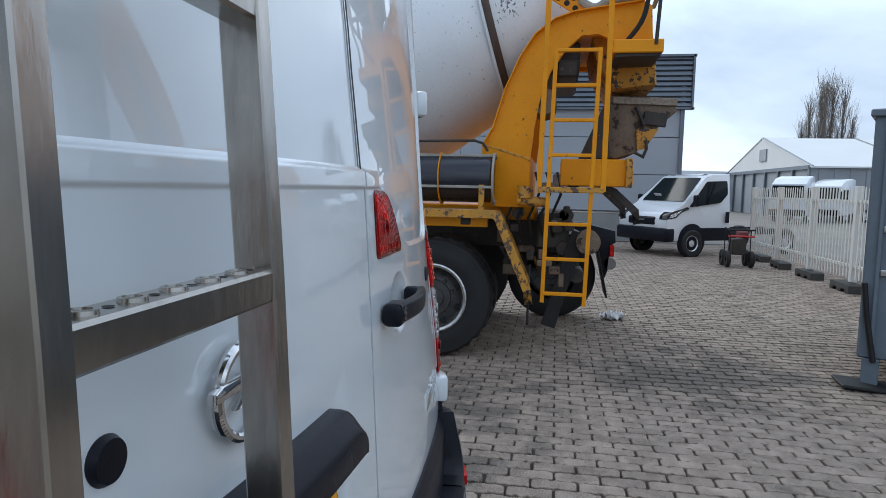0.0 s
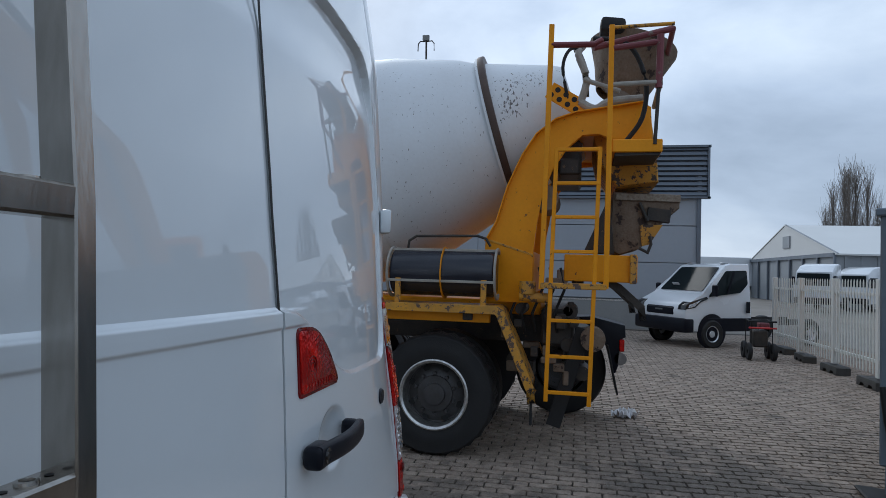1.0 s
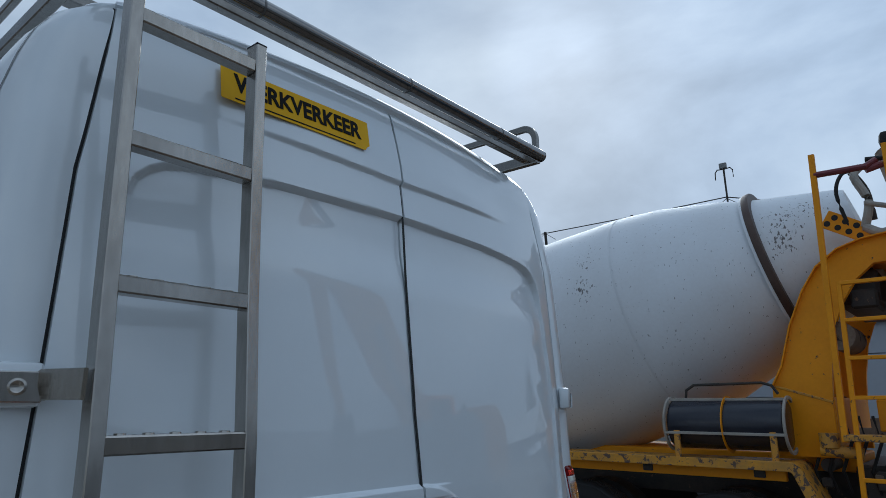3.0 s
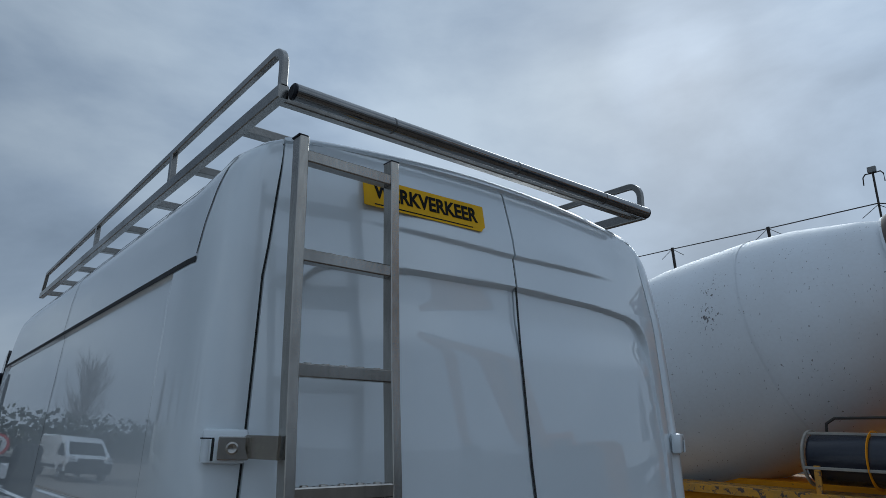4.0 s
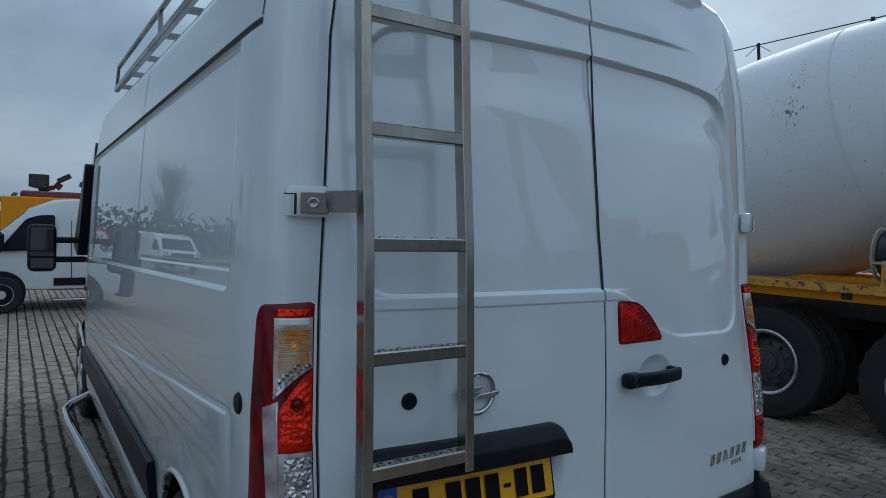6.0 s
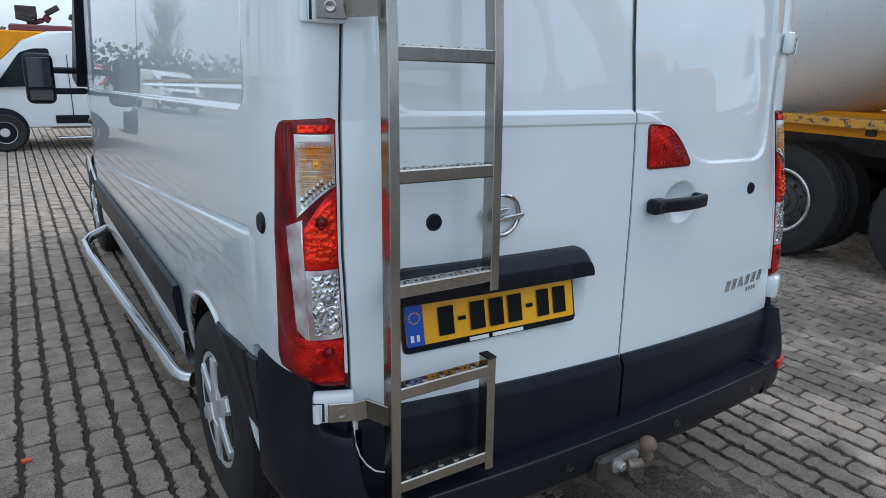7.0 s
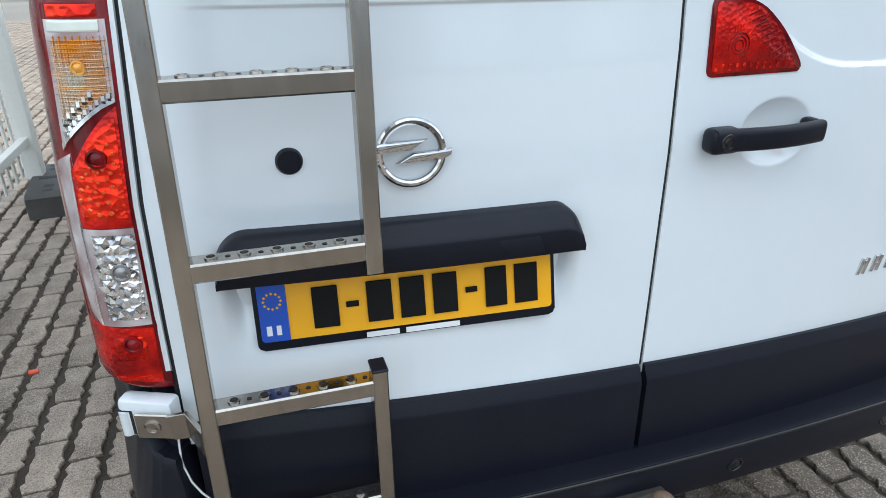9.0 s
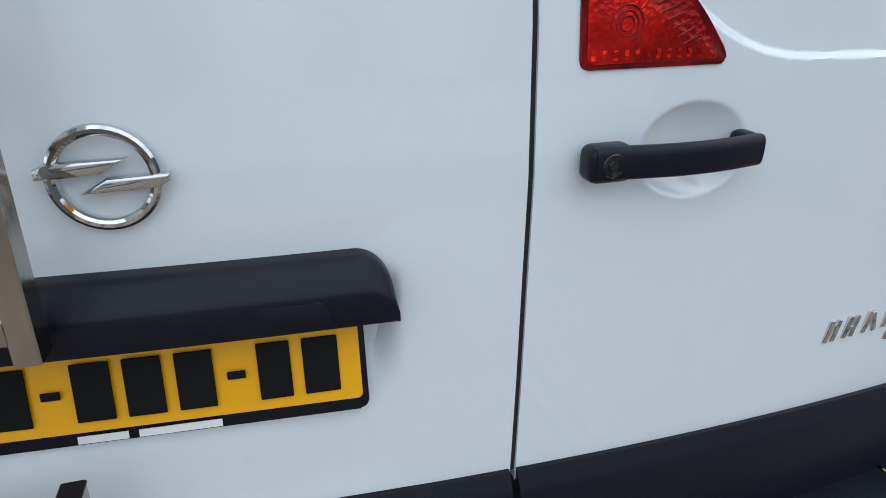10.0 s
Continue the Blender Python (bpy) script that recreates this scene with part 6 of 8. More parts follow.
        P("hydraulic_part", bm, (M_DKMETAL, M_CRUST, M_DKMETAL)[k % 3], tr, "grimy hydraulic fitting")
    for k in range(5):
        bm = bmesh.new()
        y0 = -0.3 + 0.1 * k
        tube(bm, [(5.02, y0, 1.55), (4.98, y0 - 0.04, 1.35), (4.99, y0 + 0.05, 1.12), (5.05, y0 + 0.02, 0.95)], 0.013, 7)
        P("hose", bm, M_RUBBER, tr, "black hydraulic hose")
    bm = bmesh.new()
    tube(bm, [(4.78, 0.05, 1.29), (4.78, -0.24, 1.27)], 0.045, 12)
    tube(bm, [(4.78, -0.02, 1.31), (4.78, -0.02, 1.42)], 0.075, 14)
    P("pipe_stub", bm, M_YELLOW_WORN, tr, "yellow pipe stub")
    # round lamp drum and plank between the ladder rails
    bm = bmesh.new()
    tube(bm, [(4.86, -0.60, 0.92), (5.06, -0.60, 0.92)], 0.11, 20)
    P("air_tank", bm, M_CRUST, tr, "grey splashed air tank")
    bm = bmesh.new()
    box(bm, (4.95, -0.39, 0.56), (0.03, 0.13, 0.93), (16, 0, 0), bevel=0.004)
    P("mud_flap", bm, M_RUBBER, tr, "dirty hanging rubber flap")
    bm = bmesh.new()
    sweep(bm, arc((6.95, -0.27, 0.38), 0.62, 150, 25, 16, "yz"), rect(0.4, 0.02, 0.002))
    P("mudguard", bm, M_PLASTIC, tr, "black plastic rear mudguard")
    truck_wheel(tr, 7.0, -0.27, 1, 0.53)
    bm = bmesh.new()
    prism(bm, [(-0.46, 1.00), (-0.60, 1.01), (-1.00, 0.92), (-1.01, 0.78), (-0.94, 0.755), (-0.935, 0.46), (-0.90, 0.36), (-0.865, 0.37), (-0.80, 0.68), (-0.64, 0.88)], 6.72, 7.15, bevel=0.012)
    P("lamp_carrier", bm, M_PLASTIC, tr)
    bm = bmesh.new()
    box(bm, (6.85, -0.965, 0.685), (0.30, 0.06, 0.14), bevel=0.01)
    P("rear_lamp", bm, M_RED, tr, "red rear lamp")
    bm = bmesh.new()
    tube(bm, [(6.72, -0.955, 0.53), (6.78, -0.955, 0.53)], 0.07, 16)
    P("rear_lamp", bm, M_LAMPGREY, tr, "round grey rear lamp")
    bm = bmesh.new()
    box(bm, (6.8, -0.86, 0.42), (0.5, 0.02, 0.56), (-12, 0, 0), bevel=0.004)
    P("mud_flap", bm, M_RUBBER, tr)
    # ladder with tall hand rails
    lad = tr
    for (y0, z0), (y1, z1), w in (((-0.147, 1.36), (-0.189, 3.69), 0.045), ((-0.694, 1.38), (-0.704, 3.66), 0.045), ((-0.205, 0.39), (-0.255, 2.60), 0.036), ((-0.571, 0.37), (-0.625, 2.60), 0.036)):
        bm = bmesh.new()
        bar(bm, [(NEAR, y0, z0), (NEAR, y1, z1)], w, w, 0.004)
        P("ladder_rail", bm, M_YELLOW, lad)
    for y, z in ((-0.44, 2.58), (-0.44, 2.285), (-0.43, 1.99), (-0.42, 1.69), (-0.41, 1.09), (-0.40, 0.78), (-0.39, 0.47)):
        bm = bmesh.new()
        box(bm, (NEAR, y, z), (0.04, 0.365, 0.03), bevel=0.004)
        P("ladder_rung", bm, M_YELLOW, lad)
    bm = bmesh.new()
    box(bm, (4.74, -0.42, 1.39), (0.24, 0.56, 0.05), bevel=0.006)
    P("ladder_step", bm, M_YELLOW_WORN, lad)
    # platform
    bm = bmesh.new()
    box(bm, (4.95, -0.93, 2.61), (0.60, 0.42, 0.11), bevel=0.008)
    plat = P("platform", bm, M_YELLOW, tr, "yellow perforated service platform")
    bm = bmesh.new()
    prism(bm, [(-0.75, 2.555), (-1.13, 2.555), (-1.12, 2.535), (-0.75, 2.525)], 4.68, 5.2)
    P("platform_grid", bm, M_DKMETAL, plat)
    # red cage rails
    cage = tr
    for pts, r, m in (([(NEAR, -0.19, 3.51), (NEAR, -0.55, 3.50), (4.72, -0.62, 3.56)], 0.026, M_RAIL_RED), ([(NEAR, -0.70, 3.64), (NEAR, -1.22, 3.65)], 0.016, M_YELLOW_WORN),
                      ([(4.68, -0.55, 3.48), (4.9, -1.24, 3.70)], 0.028, M_RAIL_RED), ([(NEAR, -0.72, 3.46), (NEAR, -1.11, 3.50)], 0.026, M_RAIL_RED),
                      ([(NEAR, -1.11, 3.56), (NEAR, -1.10, 3.10)], 0.03, M_RAIL_RED), ([(NEAR, -1.10, 3.12), (NEAR, -1.075, 2.62)], 0.016, M_DKMETAL),
                      ([(NEAR, -0.70, 3.14), (NEAR, -1.13, 3.15)], 0.022, M_PIPE), ([(NEAR, -1.11, 3.13), (5.5, -1.15, 3.15)], 0.022, M_PIPE), ([(4.9, -1.24, 3.70), (5.9, -1.3, 3.72)], 0.026, M_RAIL_RED)):
        bm = bmesh.new()
        tube(bm, pts, r, 10)
        P("cage_rail", bm, m, cage)
    # feed hopper: an open bucket with a lip
    bm = bmesh.new()
    ring = lambda s, dy, z: [(TX + 0.55 * s * math.cos(a), -0.95 + dy + 0.42 * s * math.sin(a), z + 0.09 * math.sin(a)) for a in np.linspace(0, 2 * math.pi, 28, endpoint=False)]
    rows = [ring(0.55, 0.12, 3.36), ring(0.78, 0.04, 3.60), ring(1.02, -0.02, 3.83), ring(1.05, -0.02, 3.87), ring(0.98, -0.02, 3.85), ring(0.5, 0.1, 3.42)]
    grid(bm, np.array(rows), wrap=True)
    for v in bm.verts:
        v.co += Vector((0, 0, 0.012 * noise.noise(v.co * 5)))
    P("feed_hopper", bm, M_CRUST, tr, "concrete-crusted open feed hopper", 50)
    bm = bmesh.new()
    box(bm, (5.6, -0.74, 3.93), (0.6, 0.24, 0.14), (8, 0, 0), bevel=0.04, seg=2)
    P("hopper_flap", bm, M_RUBBER, tr, "black rubber hopper flap")
    for pts, r, m in (([(5.05, -0.45, 3.10), (5.05, -0.50, 3.32), (5.08, -0.42, 3.56), (5.15, -0.46, 3.66)], 0.035, M_PIPE), ([(5.05, -0.45, 3.10), (5.0, -0.58, 3.02), (4.98, -0.72, 3.08), (4.98, -1.0, 3.10)], 0.038, M_PIPE),
                      ([(5.02, -0.48, 3.30), (5.0, -0.8, 3.18)], 0.022, M_PIPE), ([(5.06, -0.34, 3.10), (5.02, -0.28, 3.42), (5.05, -0.34, 3.60), (5.1, -0.45, 3.62)], 0.016, M_RUBBER),
                      ([(4.78, -0.55, 3.60), (4.76, -0.85, 3.52), (4.75, -1.0, 3.2), (4.76, -0.98, 2.88), (4.8, -0.85, 2.68)], 0.021, M_RUBBER),
                      ([(5.1, -0.40, 3.62), (5.2, -0.48, 3.45), (5.25, -0.50, 3.2)], 0.03, M_DKMETAL)):
        bm = bmesh.new()
        q = [Vector(p) for p in pts]
        dense = []
        for i in range(len(q) - 1):
            p0, p1, p2, p3 = q[max(i - 1, 0)], q[i], q[i + 1], q[min(i + 2, len(q) - 1)]
            for k in range(5):
                t = k / 5
                dense.append(0.5 * ((2 * p1) + (p2 - p0) * t + (2 * p0 - 5 * p1 + 4 * p2 - p3) * t * t + (3 * p1 - p0 - 3 * p2 + p3) * t ** 3))
        tube(bm, dense + [q[-1]], r, 10)
        P("feed_pipe" if m is M_PIPE else "hose", bm, m, tr, "mortar-grey bent pipe" if m is M_PIPE else "black rubber hose")
    # discharge hood and chute
    bm = bmesh.new()
    prism(bm, [(-0.55, 2.98), (-1.10, 3.0), (-1.16, 2.62), (-1.18, 2.38), (-0.80, 2.34), (-0.62, 2.6)], 5.25, 6.55, bevel=0.02)
    P("discharge_hood", bm, M_TRUCKYB, tr, "rust-spotted yellow discharge hood")
    bm = bmesh.new()
    sec = [(-0.78, 2.31), (-1.40, 2.28), (-1.39, 2.15), (-1.18, 1.96), (-1.04, 1.76), (-0.84, 1.70), (-0.75, 1.75)]
    prism(bm, sec, 5.42, 6.38, bevel=0.012)
    ch = P("chute", bm, M_CRUST, tr, "dirty discharge chute crusted with concrete")
    bm = bmesh.new()
    box(bm, (5.41, -1.10, 2.25), (0.03, 0.60, 0.07), (2, 0, 0), bevel=0.005)
    P("chute_rim", bm, M_PIPE_RUST, ch)
    bm = bmesh.new()
    box(bm, (5.40, -1.20, 2.08), (0.03, 0.22, 0.13), (8, 0, 0), bevel=0.01)
    P("chute_pocket", bm, M_DKMETAL, ch)
    bm = bmesh.new()
    prism(bm, [(-1.03, 1.98), (-1.24, 1.99), (-1.12, 1.80), (-1.05, 1.78)], 5.39, 5.42)
    P("chute_gusset", bm, M_TRUCKYB, ch)
    bm = bmesh.new()
    tube(bm, [(5.39, -1.02, 2.20), (5.39, -1.10, 2.02)], 0.018, 8)
    P("chute_latch", bm, M_DKMETAL, ch)
    bm = bmesh.new()
    prism(bm, [(-0.74, 2.26), (-0.50, 1.70), (-0.79, 1.70)], 5.28, 5.5, bevel=0.006)
    P("chute_support", bm, M_DKMETAL, tr)
    bm = bmesh.new()
    tube(bm, [(5.35, -1.02, 1.76), (5.35, -1.10, 1.72), (5.35, -1.13, 1.80), (5.35, -1.12, 1.88)], 0.014, 8)
    P("chute_hook", bm, M_DKMETAL, tr)
    # dark inside of the pedestal
    bm = bmesh.new()
    box(bm, (5.9, -0.30, 2.62), (1.5, 0.34, 0.3), bevel=0.03)
    box(bm, (5.25, -0.36, 2.50), (0.4, 0.2, 0.16), bevel=0.02)
    P("roller_carrier", bm, M_DKMETAL, tr, "dark roller carrier under the drum")
    bm = bmesh.new()
    tube(bm, [(5.0, -0.15, 2.2), (5.6, -0.15, 2.2)], 0.12, 18)
    P("drum_roller", bm, M_CRUST, tr)
    return tr


build_truck()


# ---- yard: buildings, vehicles, fences ----
M_CLAD = mat("grey_sandwich_cladding", (0.38, 0.41, 0.45), 0.45, alt=(0.32, 0.345, 0.38), scale=0.4, amount=0.6, fine=9, rough_var=0.1)
M_LOUVRE = mat("dark_blue_grey_louvre", (0.16, 0.185, 0.22), 0.4, 0.3, scale=1)
M_CONC = mat("grey_concrete_plinth", (0.30, 0.30, 0.29), 0.85, scale=1.5, fine=30, bump=0.003)
M_FENCE = mat("cream_white_fence_paint", (0.74, 0.73, 0.68), 0.5, alt=(0.60, 0.59, 0.53), scale=3, amount=0.6, fine=40, bump=0.0005)
M_BLOCK = mat("dark_recycled_plastic_block", (0.042, 0.041, 0.038), 0.7, alt=(0.085, 0.080, 0.070), scale=6, amount=0.8, fine=90, bump=0.003)
M_WHITE = mat("plain_white_vehicle_paint", (0.78, 0.80, 0.82), 0.25, alt=(0.70, 0.72, 0.74), scale=1, amount=0.4, coat=0.8)
M_GLASS = mat("dark_vehicle_glass", (0.018, 0.024, 0.026), 0.05, spec=0.05, rough_var=0.02)
M_TENT = mat("white_tent_fabric", (0.74, 0.74, 0.72), 0.6, alt=(0.66, 0.66, 0.64), scale=0.3, amount=0.5)
M_TENTWALL = mat("grey_corrugated_wall", (0.33, 0.35, 0.37), 0.5, scale=0.6)
M_CONTAINER = mat("grey_blue_steel_paint", (0.13, 0.165, 0.20), 0.45, alt=(0.20, 0.23, 0.26), scale=2.5, amount=0.6, fine=25, bump=0.001, chip=(0.25, 0.2, 0.17), chip_scale=12, chip_cut=0.68)
M_TWIG = mat("bare_twig_bark", (0.24, 0.205, 0.175), 0.9, scale=2)
M_HEDGE = mat("dark_evergreen_leaf", (0.05, 0.065, 0.035), 0.8, alt=(0.09, 0.085, 0.05), scale=3, amount=0.9, rnd=0.3)
M_SIGNRED = mat("sign_red", (0.62, 0.03, 0.03), 0.4)
M_PAPER = mat("white_paper", (0.75, 0.75, 0.76), 0.8, alt=(0.6, 0.6, 0.62), scale=12)
M_REDSPOT = mat("orange_red_plastic", (0.8, 0.12, 0.05), 0.5)


def turned(parent, m):
    """Puts a thing built round the origin at a pose."""
    parent.matrix_basis = m
    return parent


def build_hall():
    """The grey hall behind the mixer: cladding panels, louvred box and the taller roof behind."""
    hall = thing("industrial_hall", (20.5, 4, TZ0), "grey clad industrial hall with a dark louvred roof screen", "building")
    o = shift(hall)

    def B(name, c, s, m, label="", bevel=0.0):
        bm = bmesh.new()
        box(bm, Vector(c) + o, s, bevel=bevel)
        return part(name, bm, m, hall, label, smooth=0)
    B("core_wall", (26, 9.9, 2.3), (10.8, 28.0, 5.0), M_CLAD)
    z0 = 0.75
    for k in range(4):
        h = 1.18 if k < 3 else 0.6
        for j in range(4):
            B("wall_panel", (20.52, -4.1 + 3.5 + 7.0 * j, z0 + h / 2), (0.1, 6.985, h - 0.022), M_CLAD, "horizontal grey sandwich panel", bevel=0.008)
        z0 += h
    B("plinth", (20.5, 9.9, 0.24), (0.16, 28.0, 0.86), M_CONC, "grey concrete plinth")
    B("drip_rail", (20.44, 9.9, 0.70), (0.06, 28.0, 0.05), M_GALV)
    B("corner_trim", (20.47, -4.10, 2.4), (0.14, 0.12, 4.6), M_LOUVRE)
    B("screen_core", (26, 9.8, 4.82), (10.9, 28.2, 1.52), M_LOUVRE)
    for k in range(10):
        bm = bmesh.new()
        box(bm, Vector((20.42, 9.78, 4.10 + 0.16 * k)) + o, (0.12, 28.2, 0.12), (0, 24, 0))
        part("louvre_blade", bm, M_LOUVRE, hall, "dark louvre blade", smooth=0)
    B("screen_cap", (20.42, 9.78, 5.62), (0.24, 28.4, 0.07), M_LOUVRE)
    B("screen_foot", (20.42, 9.78, 4.0), (0.24, 28.4, 0.06), M_LOUVRE)
    B("screen_end", (20.42, -4.36, 4.8), (0.24, 0.06, 1.66), M_LOUVRE)
    B("upper_hall", (28, 18, 6.3), (11.8, 27.0, 2.6), M_CLAD, "taller hall behind")
    posts = ((5.3, 1.45), (8.87, 0.6), (12.8, 0.6))
    for y, h in posts:
        bm = bmesh.new()
        tube(bm, [Vector((22.3, y, 7.55)) + o, Vector((22.1, y, 8.60 + (h if h > 1 else 0.36))) + o], 0.06 if h < 1 else 0.035, 8)
        part("roof_post", bm, M_DKMETAL, hall)
        for sgn in (-1, 1):
            bm = bmesh.new()
            tube(bm, [Vector((22.1, y, 8.9)) + o, Vector((22.1, y + sgn * 0.5, 8.55)) + o], 0.012, 5)
            part("post_stay", bm, M_DKMETAL, hall)
    bm = bmesh.new()
    tube(bm, [Vector((22.1, y, z)) + o for y, z in ((4.2, 8.62), (5.3, 8.95), (8.87, 8.9), (12.8, 8.9), (18, 8.85), (26, 8.8))], 0.022, 5)
    part("roof_cable", bm, M_DKMETAL, hall)
    for sgn in (-1, 1):
        bm = bmesh.new()
        tube(bm, [Vector((22.1, 5.3, 10.0)) + o, Vector((22.1, 5.3 + sgn * 0.22, 10.02)) + o, Vector((22.1, 5.3 + sgn * 0.30, 9.92)) + o, Vector((22.1, 5.3 + sgn * 0.31, 9.65)) + o], 0.02, 6)
        part("mast_arm", bm, M_DKMETAL, hall)
    B("mast_box", (22.05, 5.3, 10.12), (0.12, 0.24, 0.18), M_CONC)
    return hall


build_hall()


def side_shell(bm, profile, half, tumble, z_belt, bevel=0.03):
    """A vehicle body from a side profile (along, up), narrowing above the belt."""
    prism(bm, profile, -half, half, "yz", bevel=bevel)
    top = max(p[1] for p in profile)
    for v in bm.verts:
        if v.co.z > z_belt:
            v.co.x *= 1 - tumble * (v.co.z - z_belt) / (top - z_belt)


def road_wheel(parent, x, y, r, s, cap=None):
    m = pose(x, y, r, 0, 90 * s, 0)
    bm = bmesh.new()
    revolve(bm, [(r * 0.6, -0.1), (r * 0.9, -0.11), (r, -0.08), (r, 0.08), (r * 0.9, 0.11), (r * 0.62, 0.10), (r * 0.58, 0.07)], m, 32)
    w = part("wheel", bm, M_RUBBER, parent)
    bm = bmesh.new()
    revolve(bm, [(r * 0.6, 0.075), (r * 0.57, 0.10), (r * 0.48, 0.06), (r * 0.30, 0.05), (r * 0.22, 0.09), (0, 0.095)], m, 28)
    part("rim", bm, cap or M_HUBCAP, w)
    for k in range(8):
        a = 2 * math.pi * k / 8
        bm = bmesh.new()
        revolve(bm, [(r * 0.075, 0.062), (0, 0.062)], m @ pose(r * 0.40 * math.cos(a), r * 0.40 * math.sin(a), 0.004), 10)
        part("rim_hole", bm, M_SEAM, w, smooth=0)


def pane(parent, poly, x0, x1, half, tumble, z_belt, top, name="window", m=None):
    bm = bmesh.new()
    prism(bm, rounded(poly, 0.05), x0, x1, "yz", bevel=0.004)
    for v in bm.verts:
        if v.co.z > z_belt:
            v.co.x -= math.copysign(half * tumble * (v.co.z - z_belt) / (top - z_belt), v.co.x)
    return part(name, bm, m or M_GLASS, parent)


def build_chassis_cab():
    """White light lorry cab on a bare chassis; nose along +y of its own axes."""
    t = thing("chassis_cab", (0, 0, 0), "white light truck cab with a bare chassis and black bumper", "truck")
    top = 2.2
    prof = [(-1.15, 0.42), (0.98, 0.42), (1.08, 0.55), (1.12, 0.95), (1.07, 1.09), (0.96, 1.17), (0.52, 1.39), (0.42, 1.44), (-0.30, 2.13), (-0.52, 2.19), (-1.15, 2.20)]
    bm = bmesh.new()
    side_shell(bm, prof, 0.98, 0.14, 1.2, 0.05)
    part("cab_body", bm, M_WHITE, t, "white painted cab")
    bm = bmesh.new()
    box(bm, (0, 1.0, 0.58), (2.0, 0.35, 0.36), bevel=0.06, seg=2)
    part("bumper", bm, M_PLASTIC, t, "black front bumper")
    bm = bmesh.new()
    box(bm, (0, 1.10, 0.93), (1.1, 0.08, 0.22), bevel=0.04)
    part("grille", bm, M_PLASTIC, t, "black grille")
    bm = bmesh.new()
    box(bm, (0, 1.145, 0.95), (0.3, 0.012, 0.05), bevel=0.01)
    part("badge", bm, M_CHROME, t)
    for s in (-1, 1):
        bm = bmesh.new()
        prism(bm, [(1.13, 0.98), (1.10, 1.08), (0.98, 1.17), (0.42, 1.31), (0.36, 1.26), (0.62, 1.19), (0.80, 1.03)], s * 0.70, s * 0.992, bevel=0.012)
        lamp = part("headlamp", bm, M_PLASTIC_G, t, "black swept-back headlamp")
        bm = bmesh.new()
        prism(bm, [(1.04, 1.02), (1.0, 1.10), (0.60, 1.235), (0.66, 1.19), (0.84, 1.05)], s * 0.78, s * 0.998, bevel=0.008)
        part("headlamp_lens", bm, M_CLEAR, lamp)
        pane(t, [(-1.02, 1.66), (-0.74, 1.43), (0.34, 1.31), (-0.30, 1.99), (-1.02, 2.02)], s * 0.96, s * 0.992, 0.98, 0.14, 1.2, top, "side_window")
        bm = bmesh.new()
        box(bm, (s * 0.985, -0.38, 1.68), (0.012, 0.06, 0.6), (20, 0, 0))
        part("window_bar", bm, M_PLASTIC, t)
        bm = bmesh.new()
        box(bm, (s * 1.10, 0.26, 1.48), (0.18, 0.1, 0.30), bevel=0.03)
        part("door_mirror", bm, M_PLASTIC, t)
        bm = bmesh.new()
        box(bm, (s * 0.985, -0.35, 0.60), (0.03, 1.5, 0.34), bevel=0.01)
        part("sill", bm, M_PLASTIC, t, "black sill")
        bm = bmesh.new()
        box(bm, (s * 0.99, -0.98, 1.05), (0.02, 0.14, 0.3), bevel=0.01)
        part("vent", bm, M_PLASTIC, t)
        bm = bmesh.new()
        revolve(bm, [(0.46, 0), (0.46, 0.012), (0.40, 0.02), (0, 0.02)], pose(s * 0.975, 0.24, 0.42, 0, 90 * s, 0), 30)
        part("wheel_arch", bm, M_PLASTIC, t)
        road_wheel(t, s * 0.92, 0.24, 0.36, s)
        road_wheel(t, s * 0.80, -3.4, 0.36, s)
        bm = bmesh.new()
        box(bm, (s * 0.42, -2.2, 0.62), (0.07, 3.6, 0.16))
        part("chassis_rail", bm, M_SEAM, t)
    bm = bmesh.new()
    prism(bm, rounded([(-0.82, 1.46), (0.82, 1.46), (0.72, 2.09), (-0.72, 2.09)], 0.05), 0.0, 0.03, "xz")
    for v in bm.verts:
        v.co.y = 0.432 - (v.co.z - 1.44) * 1.043 + v.co.y * 0.5
    part("windscreen", bm, M_GLASS, t, "windscreen")
    bm = bmesh.new()
    box(bm, (0.3, 0.300, 1.60), (0.26, 0.006, 0.16), (-46, 0, 0))
    part("paper_sheet", bm, M_PAPER, t)
    for s in (-1, 1):
        bm = bmesh.new()
        box(bm, (s * 0.6, -0.5, 2.2), (0.14, 0.2, 0.03), bevel=0.01)
        part("marker_lamp", bm, M_CHROME, t)
    return t


# heads to the side, nose towards the mixer's tail
turned(build_chassis_cab(), pose(16.3, -3.28, TZ0 - 0.01, 0, 0, 32) @ Matrix.Diagonal((0.93, 0.90, 0.93, 1)))


